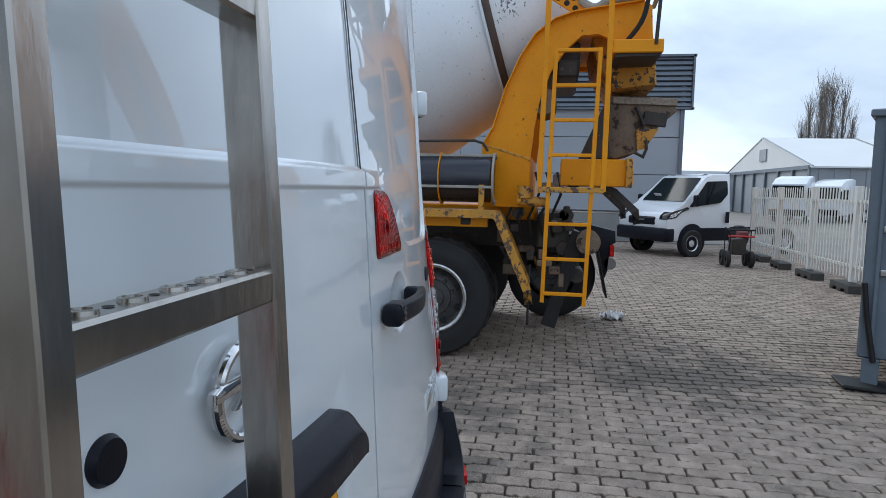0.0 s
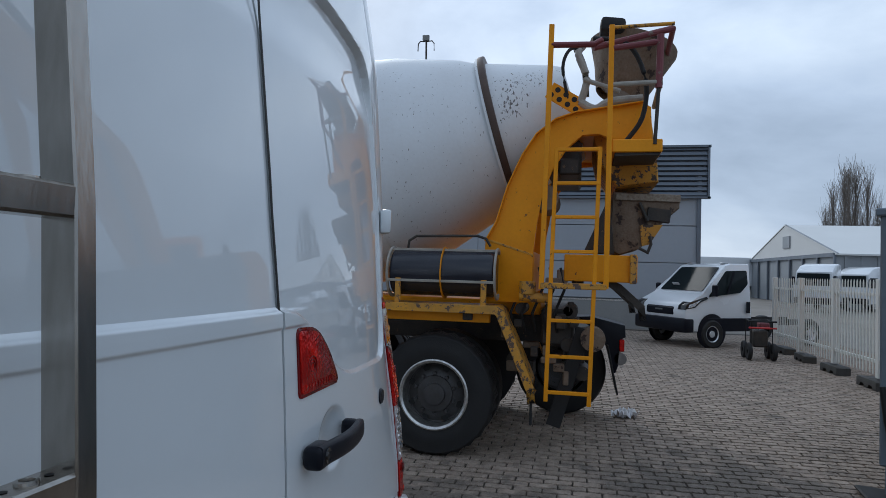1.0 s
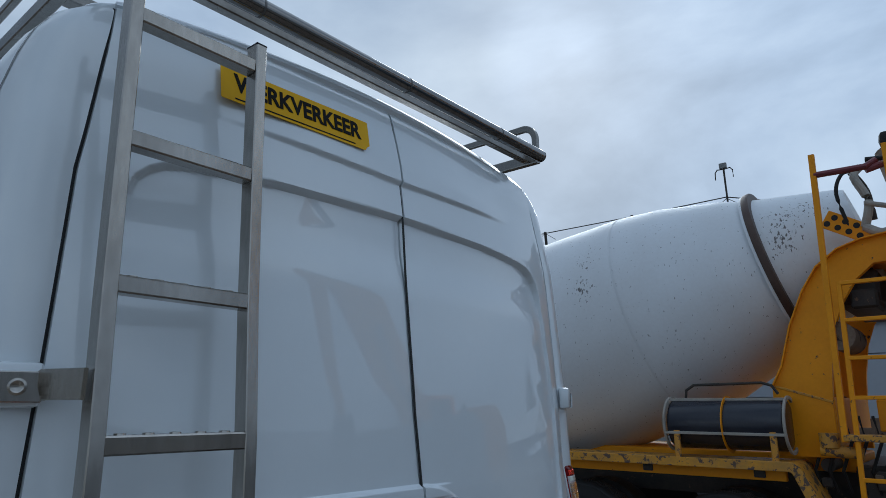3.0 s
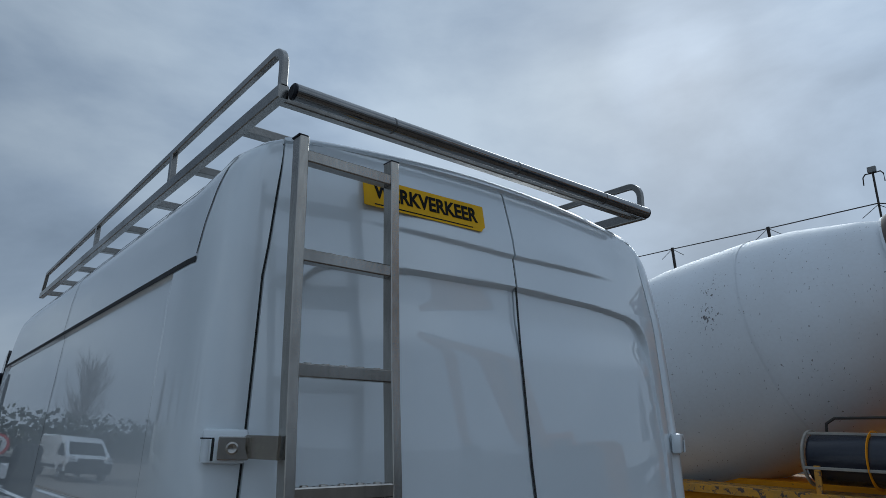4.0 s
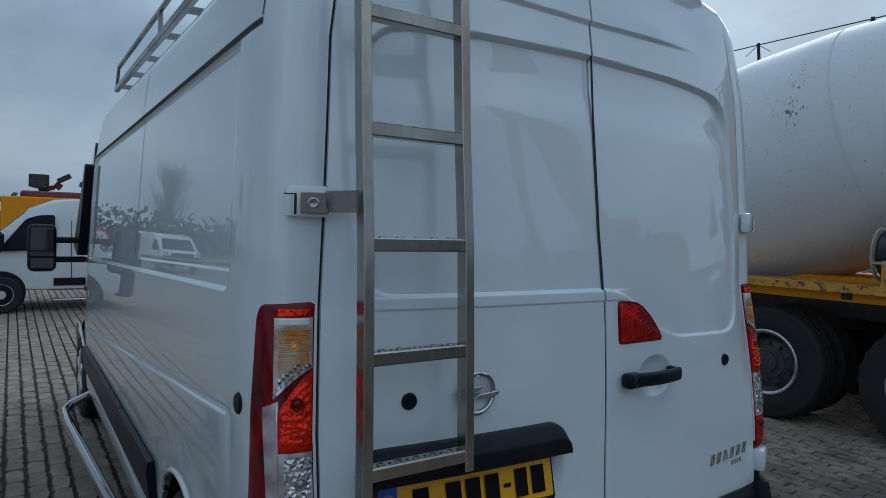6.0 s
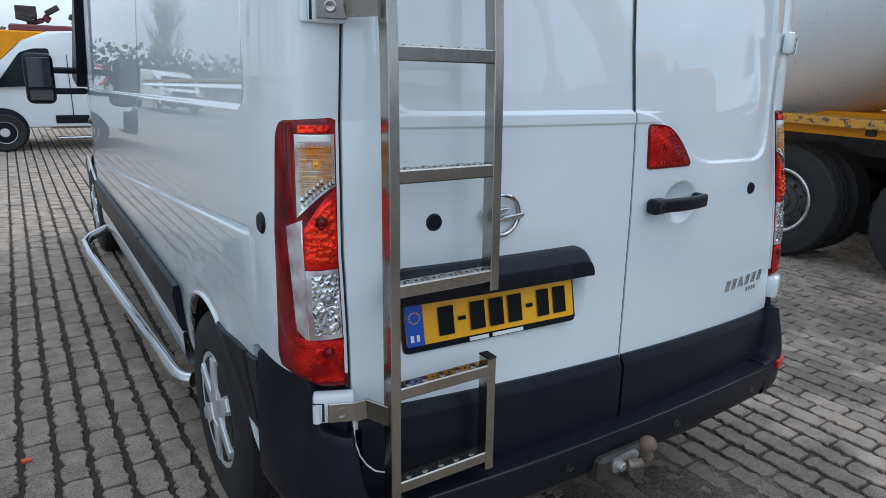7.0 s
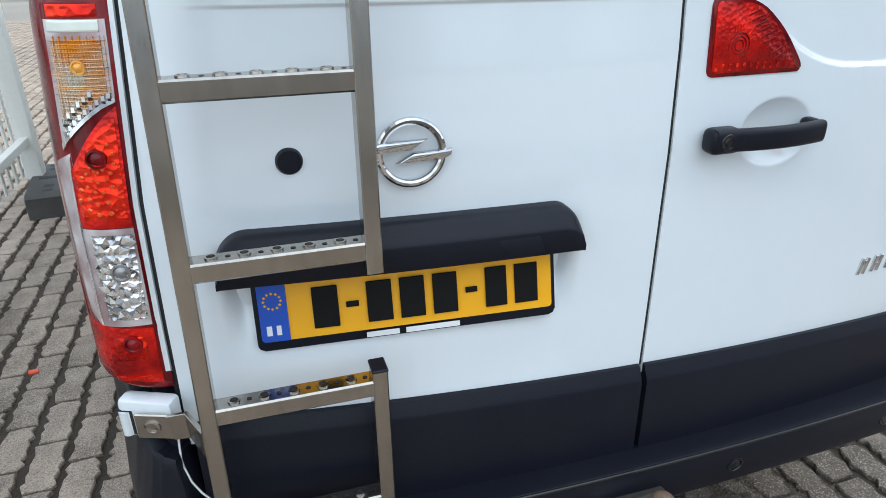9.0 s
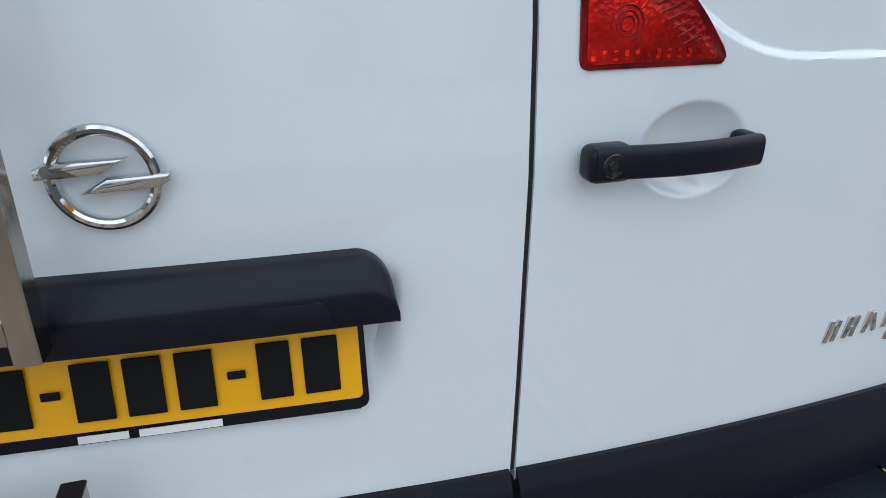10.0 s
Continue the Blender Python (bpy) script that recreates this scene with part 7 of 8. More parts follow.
def build_cargo_van(label, high=2.35, length=5.6, steps=True):
    """A white delivery van; nose along +y of its own axes, rear at y=0."""
    t = thing("delivery_van", (0, 0, 0), label, "van")
    L = length
    prof = [(0.0, 0.40), (L - 0.15, 0.40), (L, 0.55), (L, 0.92), (L - 0.10, 0.98), (L - 0.42, 1.06), (L - 0.55, 1.13), (L - 1.25, high - 0.2), (L - 1.62, high - 0.04), (L - 2.3, high), (0.12, high), (0.0, high - 0.12)]
    bm = bmesh.new()
    side_shell(bm, prof, 1.0, 0.13, 1.25, 0.05)
    part("body", bm, M_WHITE, t, "white painted van body")
    bm = bmesh.new()
    box(bm, (0, L - 0.06, 0.60), (2.0, 0.32, 0.50), bevel=0.06, seg=2)
    part("bumper", bm, M_PLASTIC, t, "black front bumper")
    bm = bmesh.new()
    box(bm, (0, L - 0.0, 0.92), (1.2, 0.08, 0.2), bevel=0.04)
    part("grille", bm, M_PLASTIC, t)
    bm = bmesh.new()
    prism(bm, rounded([(-0.82, 1.18), (0.82, 1.18), (0.74, high - 0.24), (-0.74, high - 0.24)], 0.05), 0, 0.03, "xz")
    k = 0.70 / (high - 0.2 - 1.13)
    for v in bm.verts:
        v.co.y = L - 0.535 - (v.co.z - 1.13) * k + v.co.y * 0.4
    part("windscreen", bm, M_GLASS, t)
    for s in (-1, 1):
        bm = bmesh.new()
        box(bm, (s * 0.82, L - 0.16, 1.0), (0.3, 0.3, 0.18), (14, 0, -s * 24), bevel=0.04)
        part("headlamp", bm, M_CLEAR, t)
        pane(t, [(L - 1.62, 1.12), (L - 0.76, 1.08), (L - 1.18, high - 0.40), (L - 1.38, high - 0.33), (L - 1.62, high - 0.32)], s * 0.98, s * 1.012, 1.0, 0.13, 1.25, high, "side_window")
        bm = bmesh.new()
        box(bm, (s * 1.008, L / 2 - 0.15, 0.54), (0.02, L - 2.9, 0.14), bevel=0.006)
        part("side_moulding", bm, M_PLASTIC, t, "black rub strip")
        bm = bmesh.new()
        box(bm, (s * 1.15, L - 0.80, 1.25), (0.2, 0.12, 0.34), bevel=0.04)
        part("door_mirror", bm, M_PLASTIC, t)
        for y in (0.95, L - 0.82):
            bm = bmesh.new()
            revolve(bm, [(0.365, -0.01), (0.365, 0.006), (0.345, 0.010), (0, 0.010)], pose(s * 0.995, y, 0.375, 0, 90 * s, 0), 30)
            part("wheel_arch", bm, M_PLASTIC, t)
            road_wheel(t, s * 0.92, y, 0.325, s)
        if steps:
            bm = bmesh.new()
            tube(bm, [(s * 1.05, 1.5, 0.22), (s * 1.05, L - 1.6, 0.22)], 0.03, 10)
            part("side_step_tube", bm, M_CHROME, t)
        for y in (L - 1.88, L - 3.2):
            bm = bmesh.new()
            box(bm, (s * (1.002), y, 1.1), (0.004, 0.012, 1.1))
            for v in bm.verts:
                if v.co.z > 1.25:
                    v.co.x -= s * 0.13 * (v.co.z - 1.25) / (high - 1.25)
            part("panel_gap", bm, M_SEAM, t)
    return t


turned(build_cargo_van("white delivery van with black side strips parked across the yard", 2.06, 5.9), pose(3.16, 12.35, 0.0, 0, 0, 90) @ Matrix.Scale(0.94, 4))
turned(build_cargo_van("small white van far across the yard facing here", 1.95, 4.9, False), pose(-5.65, 29.0, 0.0, 0, 0, 172) @ Matrix.Scale(0.76, 4))


def build_fence(name, run, panel, blocks=True, height=1.62, gate_tilt=0):
    """Steel pale fence panels standing in weighted plastic feet, along x of its own axes."""
    f = thing("pale_fence", (0, 0, 0), name, "fence", "movable fence panels")
    n = int(run / panel + 0.5)
    for k in range(n + 1):
        bm = bmesh.new()
        box(bm, (k * panel, 0, 0.09 + height / 2 - 0.02), (0.10, 0.10, height), bevel=0.004)
        part("post", bm, M_FENCE, f)
    pale = None
    for k in range(n):
        for z in (0.32, height - 0.18):
            bm = bmesh.new()
            box(bm, ((k + 0.5) * panel, 0.0, z), (panel - 0.1, 0.05, 0.05), bevel=0.003)
            part("rail", bm, M_FENCE, f)
        m = int((panel - 0.15) / 0.115)
        for j in range(m):
            if pale is None:
                bm = bmesh.new()
                prism(bm, [(-0.018, 0.0), (0.018, 0.0), (0.018, height - 0.10), (0.0, height - 0.06), (-0.018, height - 0.10)], -0.036, -0.026, "xz")
                pale = part("pale", bm, M_FENCE, f, smooth=0)
                p = pale
            else:
                p = new("pale", pale.data)
                p.parent = f
            p.location = (k * panel + 0.10 + (panel - 0.2) * (j + 0.5) / m, 0, 0.12)
    return f


def build_block(label):
    """A dark recycled plastic fence foot with sockets and arched cut-outs."""
    b = thing("fence_foot", (0, 0, 0), label, "fence foot", "fence feet")
    bm = bmesh.new()
    prism(bm, [(-0.36, 0.0), (-0.24, 0.0), (-0.21, 0.07), (-0.09, 0.07), (-0.06, 0.0), (0.06, 0.0), (0.09, 0.07), (0.21, 0.07), (0.24, 0.0), (0.36, 0.0), (0.36, 0.13), (0.32, 0.15), (-0.32, 0.15), (-0.36, 0.13)], -0.12, 0.12, "xz", bevel=0.008)
    part("block_body", bm, M_BLOCK, b)
    for x in (-0.27, -0.18, 0.18, 0.27):
        bm = bmesh.new()
        revolve(bm, [(0.03, 0), (0, 0)], pose(x, 0, 0.1515), 16)
        part("socket_hole", bm, M_SEAM, b, smooth=0)
    bm = bmesh.new()
    box(bm, (0.0, 0, 0.1505), (0.05, 0.14, 0.002))
    part("socket_slot", bm, M_SEAM, b, smooth=0)
    return b


turned(build_fence("cream-white steel pale fence in dark plastic feet beside the yard", 8.75, 1.75, height=1.55), pose(15.55, -5.0, TZ0 + 0.10, 0, 0, 181))
turned(build_fence("cream-white steel pale fence close beside the van", 5.1, 1.7, height=1.66), pose(-2.06, 3.66, 0.06, 0, 0, -90))
foot = build_block("dark recycled plastic fence foot on the paving")
turned(foot, pose(-1.95, 3.56, 0.0, 0, 0, 97))
for m in (pose(-2.06, 1.78, 0, 0, 0, 88), pose(-2.08, 0.0, 0, 0, 0, 92), pose(15.0, -5.05, TZ0, 0, 0, 4), pose(13.6, -5.05, TZ0, 0, 0, -3), pose(12.0, -5.05, TZ0, 0, 0, 2), pose(10.4, -5.05, TZ0, 0, 0, 0), pose(8.6, -5.05, TZ0, 0, 0, 0)):
    copy_thing(foot, m)


def build_container():
    """The corner of a grey-blue steel container standing on feet."""
    c = thing("steel_container", (4.62, -2.78, TZ0), "grey-blue steel container with door bars standing on feet", "container")
    bm = bmesh.new()
    box(bm, (1.1, -1.1, 1.22), (2.2, 2.2, 1.96), bevel=0.015)
    part("container_body", bm, M_CONTAINER, c)
    bm = bmesh.new()
    box(bm, (1.1, -1.1, 2.22), (2.28, 2.26, 0.06), bevel=0.01)
    part("roof_cap", bm, M_CONTAINER, c)
    for y in (-0.10, -0.62):
        bm = bmesh.new()
        box(bm, (-0.012, y, 1.22), (0.03, 0.03, 1.9), bevel=0.004)
        part("door_rib", bm, M_CONTAINER, c)
    bm = bmesh.new()
    tube(bm, [(-0.03, -0.02, 0.86), (-0.035, -0.05, 0.60), (-0.03, -0.12, 0.22)], 0.022, 8)
    part("lock_bar", bm, M_SEAM, c, "black lock bar")
    for z in (0.95, 1.30, 1.62):
        bm = bmesh.new()
        box(bm, (-0.018, -0.16, z), (0.035, 0.09, 0.05), bevel=0.008)
        part("latch", bm, M_GALV, c)
    for x, y in ((0.05, -0.1), (0.05, -2.0), (2.1, -0.1), (2.1, -2.0)):
        bm = bmesh.new()
        box(bm, (x, y, 0.12), (0.12, 0.12, 0.24), bevel=0.006)
        part("leg", bm, M_CONTAINER, c)
    bm = bmesh.new()
    box(bm, (0.0, -0.12, 0.02), (0.34, 0.5, 0.03), (3, 0, 20), bevel=0.01)
    part("foot_plate", bm, M_SEAM, c, "dark foot plate")
    bm = bmesh.new()
    revolve(bm, [(0, 0.12), (0.03, 0.11), (0.05, 0.06), (0.05, 0), (0, 0)], pose(0.1, -0.15, 2.25), 14)
    part("lamp", bm, M_SEAM, c)
    c.rotation_euler = (0, 0, radians(-27))
    return c


build_container()


def build_generator():
    """A small wheeled work unit in a red and black tube frame."""
    g = thing("wheeled_generator", (13.55, -4.15, TZ0), "small black and red wheeled generator on the paving", "generator")
    bm = bmesh.new()
    box(bm, (0, 0, 0.46), (0.4, 0.42, 0.36), bevel=0.03)
    part("engine_block", bm, M_DKMETAL, g)
    for y in (-0.30, 0.30):
        bm = bmesh.new()
        tube(bm, [(-0.25, y, 0.2), (-0.25, y, 0.82), (0.25, y, 0.86), (0.25, y, 0.2)], 0.018, 8)
        part("frame_tube", bm, M_SEAM, g)
        for s, x in ((-1, -0.3), (1, 0.3)):
            bm = bmesh.new()
            revolve(bm, [(0.05, -0.05), (0.17, -0.06), (0.19, -0.03), (0.19, 0.03), (0.17, 0.06), (0.05, 0.05)], pose(x * 0.8, y * 1.15, 0.19, 90, 0, 0), 20)
            part("wheel", bm, M_RUBBER, g)
    for z, m in ((0.70, M_SIGNRED), (0.84, M_SEAM)):
        bm = bmesh.new()
        tube(bm, [(-0.25, -0.42, z), (-0.25, 0.36, z)], 0.02, 8)
        part("cross_tube", bm, m, g)
    bm = bmesh.new()
    box(bm, (-0.02, -0.12, 0.74), (0.3, 0.3, 0.14), bevel=0.03)
    part("fuel_tank", bm, M_RAIL_RED, g, "dark red tank")
    g.scale = (0.85, 0.68, 0.95)
    return g


build_generator()


def build_tent():
    t = thing("storage_tent", (52.7, -15.8, TZ0), "large white storage tent with grey lower walls", "tent")
    H = 20.2 / 2
    for name, pl, y0, y1, m in (("tent_wall", [(-H, 0), (H, 0), (H, 3.3), (-H, 3.3)], 0, -60, M_TENTWALL), ("gable", [(-H, 3.3), (H, 3.3), (0, 5.75)], 0.05, -60, M_TENT)):
        bm = bmesh.new()
        prism(bm, pl, y0, y1, "xz")
        part(name, bm, m, t, smooth=0)
    for s in (-1, 1):
        bm = bmesh.new()
        prism(bm, [(s * (H + 0.25), 3.26), (0, 5.78), (0, 5.86), (s * (H + 0.25), 3.36)], 0.1, -60, "xz")
        part("roof_sheet", bm, M_TENT, t, smooth=0)
    for k in range(9):
        bm = bmesh.new()
        bar(bm, [(-H - 0.26, -6.5 * k, 3.38), (0, -6.5 * k, 5.9)], 0.12, 0.03)
        part("roof_seam", bm, M_TENTWALL, t, smooth=0)
    for x in np.linspace(-H, H, 8):
        bm = bmesh.new()
        box(bm, (x, 0.1, 1.65), (0.22, 0.12, 3.3))
        part("gable_post", bm, M_LOUVRE, t, smooth=0)
    bm = bmesh.new()
    box(bm, (0, 0.1, 3.3), (2 * H, 0.14, 0.24))
    part("gable_beam", bm, M_LOUVRE, t, smooth=0)
    bm = bmesh.new()
    box(bm, (-0.6, 0.1, 4.5), (1.6, 0.08, 0.9))
    part("gable_window", bm, M_TENTWALL, t, smooth=0)
    for k in range(30):
        bm = bmesh.new()
        box(bm, (-H - 0.02, -0.6 - 0.9 * k, 1.65), (0.06, 0.3, 3.2))
        part("wall_rib", bm, M_TENTWALL, t, smooth=0)
    return t


build_tent()


def build_lorry(label, trailer=0.0):
    """A white lorry tractor; nose along +y of its own axes."""
    t = thing("lorry", (0, 0, 0), label, "lorry")
    prof = [(-1.1, 0.7), (1.1, 0.5), (1.18, 0.9), (1.15, 1.75), (0.95, 2.75), (0.3, 3.15), (-0.6, 3.35), (-1.1, 3.3)]
    bm = bmesh.new()
    side_shell(bm, prof, 1.2, 0.08, 2.0, 0.06)
    part("cab", bm, M_WHITE, t)
    for s in (-1, 1):
        pane(t, [(-0.2, 1.75), (0.92, 1.75), (0.78, 2.5), (-0.2, 2.5)], s * 1.19, s * 1.212, 1.2, 0.08, 2.0, 3.35, "side_window")
        road_wheel(t, s * 1.05, 0.1, 0.5, s)
        road_wheel(t, s * 1.0, -3.0, 0.5, s)
        bm = bmesh.new()
        box(bm, (s * 1.3, 1.0, 2.1), (0.2, 0.15, 0.6), bevel=0.03)
        part("door_mirror", bm, M_PLASTIC, t)
    bm = bmesh.new()
    prism(bm, rounded([(-1.05, 1.8), (1.05, 1.8), (1.0, 2.65), (-1.0, 2.65)], 0.06), 1.0, 1.17, "xz")
    part("windscreen", bm, M_GLASS, t)
    bm = bmesh.new()
    box(bm, (0, 1.1, 0.75), (2.4, 0.25, 0.45), bevel=0.05)
    part("bumper", bm, M_PLASTIC, t)
    bm = bmesh.new()
    box(bm, (0, -2.2, 0.8), (0.9, 4.4, 0.25))
    part("chassis", bm, M_DKMETAL, t)
    if trailer:
        bm = bmesh.new()
        box(bm, (0, -1.4 - trailer / 2, 2.3), (2.5, trailer, 2.6), bevel=0.04)
        part("box_body", bm, M_WHITE, t, "white box body")
    return t


turned(build_lorry("white lorry cab standing behind the fence"), pose(38.0, -13.3, TZ0, 0, 0, 55) @ Matrix.Scale(0.78, 4))
turned(build_lorry("white lorry with grey roof standing behind the fence"), pose(40.5, -16.3, TZ0, 0, 0, 40) @ Matrix.Scale(0.76, 4))
turned(build_lorry("white box lorry parked far behind", 7.0), pose(64.0, -17.3, TZ0, 0, 0, 190))
turned(build_lorry("white lorry parked across the way beyond the fence", 6.0), pose(-45.5, 14, 0, 0, 0, -90) @ Matrix.Scale(0.8, 4))


def build_crane_lorry():
    t = thing("crane_lorry", (1.3, 28.0, -0.01), "yellow lorry with a folded black and red loading crane", "lorry")
    bm = bmesh.new()
    box(bm, (0.4, 0, 1.65), (7.0, 2.4, 1.4), bevel=0.05)
    part("body", bm, M_YELLOW, t, "yellow body")
    bm = bmesh.new()
    box(bm, (-1.0, 0, 2.45), (3.0, 2.2, 0.25), bevel=0.05)
    part("deck", bm, M_RAIL_RED, t)
    rng = random.Random(8)
    for k in range(9):
        bm = bmesh.new()
        box(bm, (-1.2 + rng.uniform(-0.9, 1.2), rng.uniform(-0.6, 0.6), 2.75 + rng.uniform(-0.1, 0.45)), (rng.uniform(0.2, 0.7), 0.4, rng.uniform(0.15, 0.5)), (0, rng.uniform(-35, 35), 0), bevel=0.03)
        part("crane_section", bm, M_DKMETAL if k % 3 else M_RAIL_RED, t)
    bm = bmesh.new()
    tube(bm, [(-0.35, 0, 2.4), (-0.35, 0, 2.95), (-0.2, 0, 3.2)], 0.09, 10)
    part("exhaust_stack", bm, M_DKMETAL, t)
    for x in (-2.4, 2.4):
        for s in (-1, 1):
            bm = bmesh.new()
            revolve(bm, [(0.2, -0.14), (0.5, -0.14), (0.5, 0.14), (0.2, 0.14)], pose(x, s * 1.05, 0.5, 90, 0, 0), 24)
            part("wheel", bm, M_RUBBER, t)
    bm = bmesh.new()
    box(bm, (0, 0, 0.8), (6.6, 1.0, 0.4))
    part("chassis", bm, M_DKMETAL, t)
    return t


build_crane_lorry()


def build_speed_sign():
    s = thing("speed_sign", (-2.40, 17.3, 0), "round red and white speed sign on a grey post", "sign")
    bm = bmesh.new()
    tube(bm, [(0, 0.05, 0), (0, 0.05, 1.5)], 0.035, 10)
    part("post", bm, M_GALV, s)
    bm = bmesh.new()
    revolve(bm, [(0, 0), (0.25, 0), (0.25, 0.015), (0, 0.015)], pose(0, 0, 1.22, 90, 0, 0), 32)
    part("sign_ring", bm, M_SIGNRED, s, "red rim")
    bm = bmesh.new()
    revolve(bm, [(0, 0.018), (0.19, 0.018)], pose(0, 0, 1.22, 90, 0, 0), 32)
    part("sign_face", bm, M_WHITE_PR, s, smooth=0)
    text_part("sign_number", "10", 0.25, (0, -0.021, 1.22), (90, 0, 0), M_BLACK_PR, s)
    bm = bmesh.new()
    box(bm, (0.1, 0.2, 0.45), (0.45, 0.25, 0.9), bevel=0.02)
    part("post_box", bm, M_WHITE_PR, s)
    return s


build_speed_sign()


# ---- trees and hedges ----
def build_tree(label, at, h, spread, seed, columnar=True, n=170):
    """A bare tree: trunk and a crown of many thin limbs."""
    rng = random.Random(seed)
    t = thing("bare_tree", at, label, "tree", "bare trees")
    bm = bmesh.new()
    tube(bm, [(0, 0, 0), (0.1, 0, h * 0.3), (0.0, 0.1, h * 0.65), (0.1, 0, h * 0.9)], h * 0.009, 7)
    for v in bm.verts:
        k = 1.4 - 1.2 * v.co.z / h
        v.co.x, v.co.y = v.co.x * k, v.co.y * k
    part("trunk", bm, M_TWIG, t)
    bm = bmesh.new()
    for k in range(n):
        z0 = h * rng.uniform(0.12, 0.8)
        a = rng.uniform(0, 2 * math.pi)
        ln = h * (rng.uniform(0.16, 0.36) if columnar else rng.uniform(0.15, 0.45)) * (1.15 - 0.6 * z0 / h)
        out = (0.34 if columnar else 0.85) * rng.uniform(0.5, 1.1)
        d = Vector((math.cos(a) * out, math.sin(a) * out, 1.0)).normalized()
        p = Vector((0, 0, z0))
        pts = [p]
        for i in range(3):
            d = (d + Vector((rng.uniform(-0.15, 0.15), rng.uniform(-0.15, 0.15), 0.25 if columnar else 0.05))).normalized()
            p = p + d * ln / 3 * spread
            pts.append(p)
        r = h * (0.0011 if columnar else 0.0022)
        tube(bm, pts, r, 3)
        for i in range(3):
            q = pts[1].lerp(pts[3], rng.random())
            e = q + Vector((rng.uniform(-0.4, 0.4), rng.uniform(-0.4, 0.4), rng.uniform(0.4, 1.0))).normalized() * ln * 0.4
            tube(bm, [q, e], r * 0.55, 3)
    part("crown", bm, M_TWIG, t, "crown of thin bare branches", smooth=0)
    return t


for i, (x, y, h) in enumerate(((112, -38.6, 14.0), (113, -40.0, 18.0), (112, -41.3, 20.5), (114, -42.6, 22.0), (115, -44.0, 21.0), (113, -45.0, 20.0), (112, -46.0, 15.5))):
    build_tree("tall bare poplar far behind the tent", (x, y, TZ0), h, 1.0, 10 + i, n=120)
for i, (x, y, h) in enumerate(((-46, 4, 11), (-50, 14, 13), (-44, 22, 10), (-52, 32, 13), (-40, 44, 10), (-30, 54, 9), (-20, 58, 8), (-12, 60, 8), (-48, -8, 12))):
    build_tree("bare spreading tree at the yard's edge", (x, y, 0), h, 1.1, 40 + i, False, 260)


def build_hedge(at, run, h, seed, label):
    """A hedge of many small leaf clumps round stems."""
    rng = random.Random(seed)
    bm = bmesh.new()
    for k in range(int(run * 190)):
        x, y, z = rng.uniform(-run / 2, run / 2), rng.gauss(0, 0.7), h * rng.random() ** 0.8 * (0.75 + 0.25 * math.sin(k * 0.37 + rng.uniform(-run / 2, run / 2)))
        s = rng.uniform(0.08, 0.20)
        m = pose(x, y, z + 0.1, rng.uniform(0, 360), rng.uniform(0, 360), rng.uniform(0, 360))
        vs = [bm.verts.new(m @ Vector(p)) for p in ((-s, -s * 0.6, 0), (s, -s * 0.5, 0.1 * s), (s * 0.7, s, 0), (-s * 0.8, s * 0.8, -0.1 * s))]
        bm.faces.new(vs)
    ob = part("hedge", bm, M_HEDGE, None, smooth=0)
    ob.matrix_basis = at
    return tagged(ob, label, "hedge", kind="stuff")


build_hedge(pose(-8, 48, 0, 0, 0, 4), 40, 3.0, 5, "dark ragged hedge at the far end of the yard")
build_hedge(pose(95, -34, 0, 0, 0, 70), 60, 3.4, 6, "dark distant bushes along the horizon")
build_hedge(pose(-48, 10, 0, 0, 0, 90), 50, 2.6, 7, "dark hedge beyond the fence")


# unseen hall behind the camera, added to close the yard in reflections
def build_back_hall():
    b = thing("workshop_hall", (2, -26, 0), "plain grey hall out of view, added to close the yard in reflections", "building")
    bm = bmesh.new()
    box(bm, (0, -4, 2.4), (46, 8, 4.8), bevel=0.05)
    part("wall", bm, M_CLAD, b, smooth=0)
    for k in range(5):
        bm = bmesh.new()
        box(bm, (-16 + 8 * k, 0.05, 1.9), (4, 0.1, 3.8), bevel=0.03)
        part("roller_door", bm, M_LOUVRE, b)
    return b


build_back_hall()

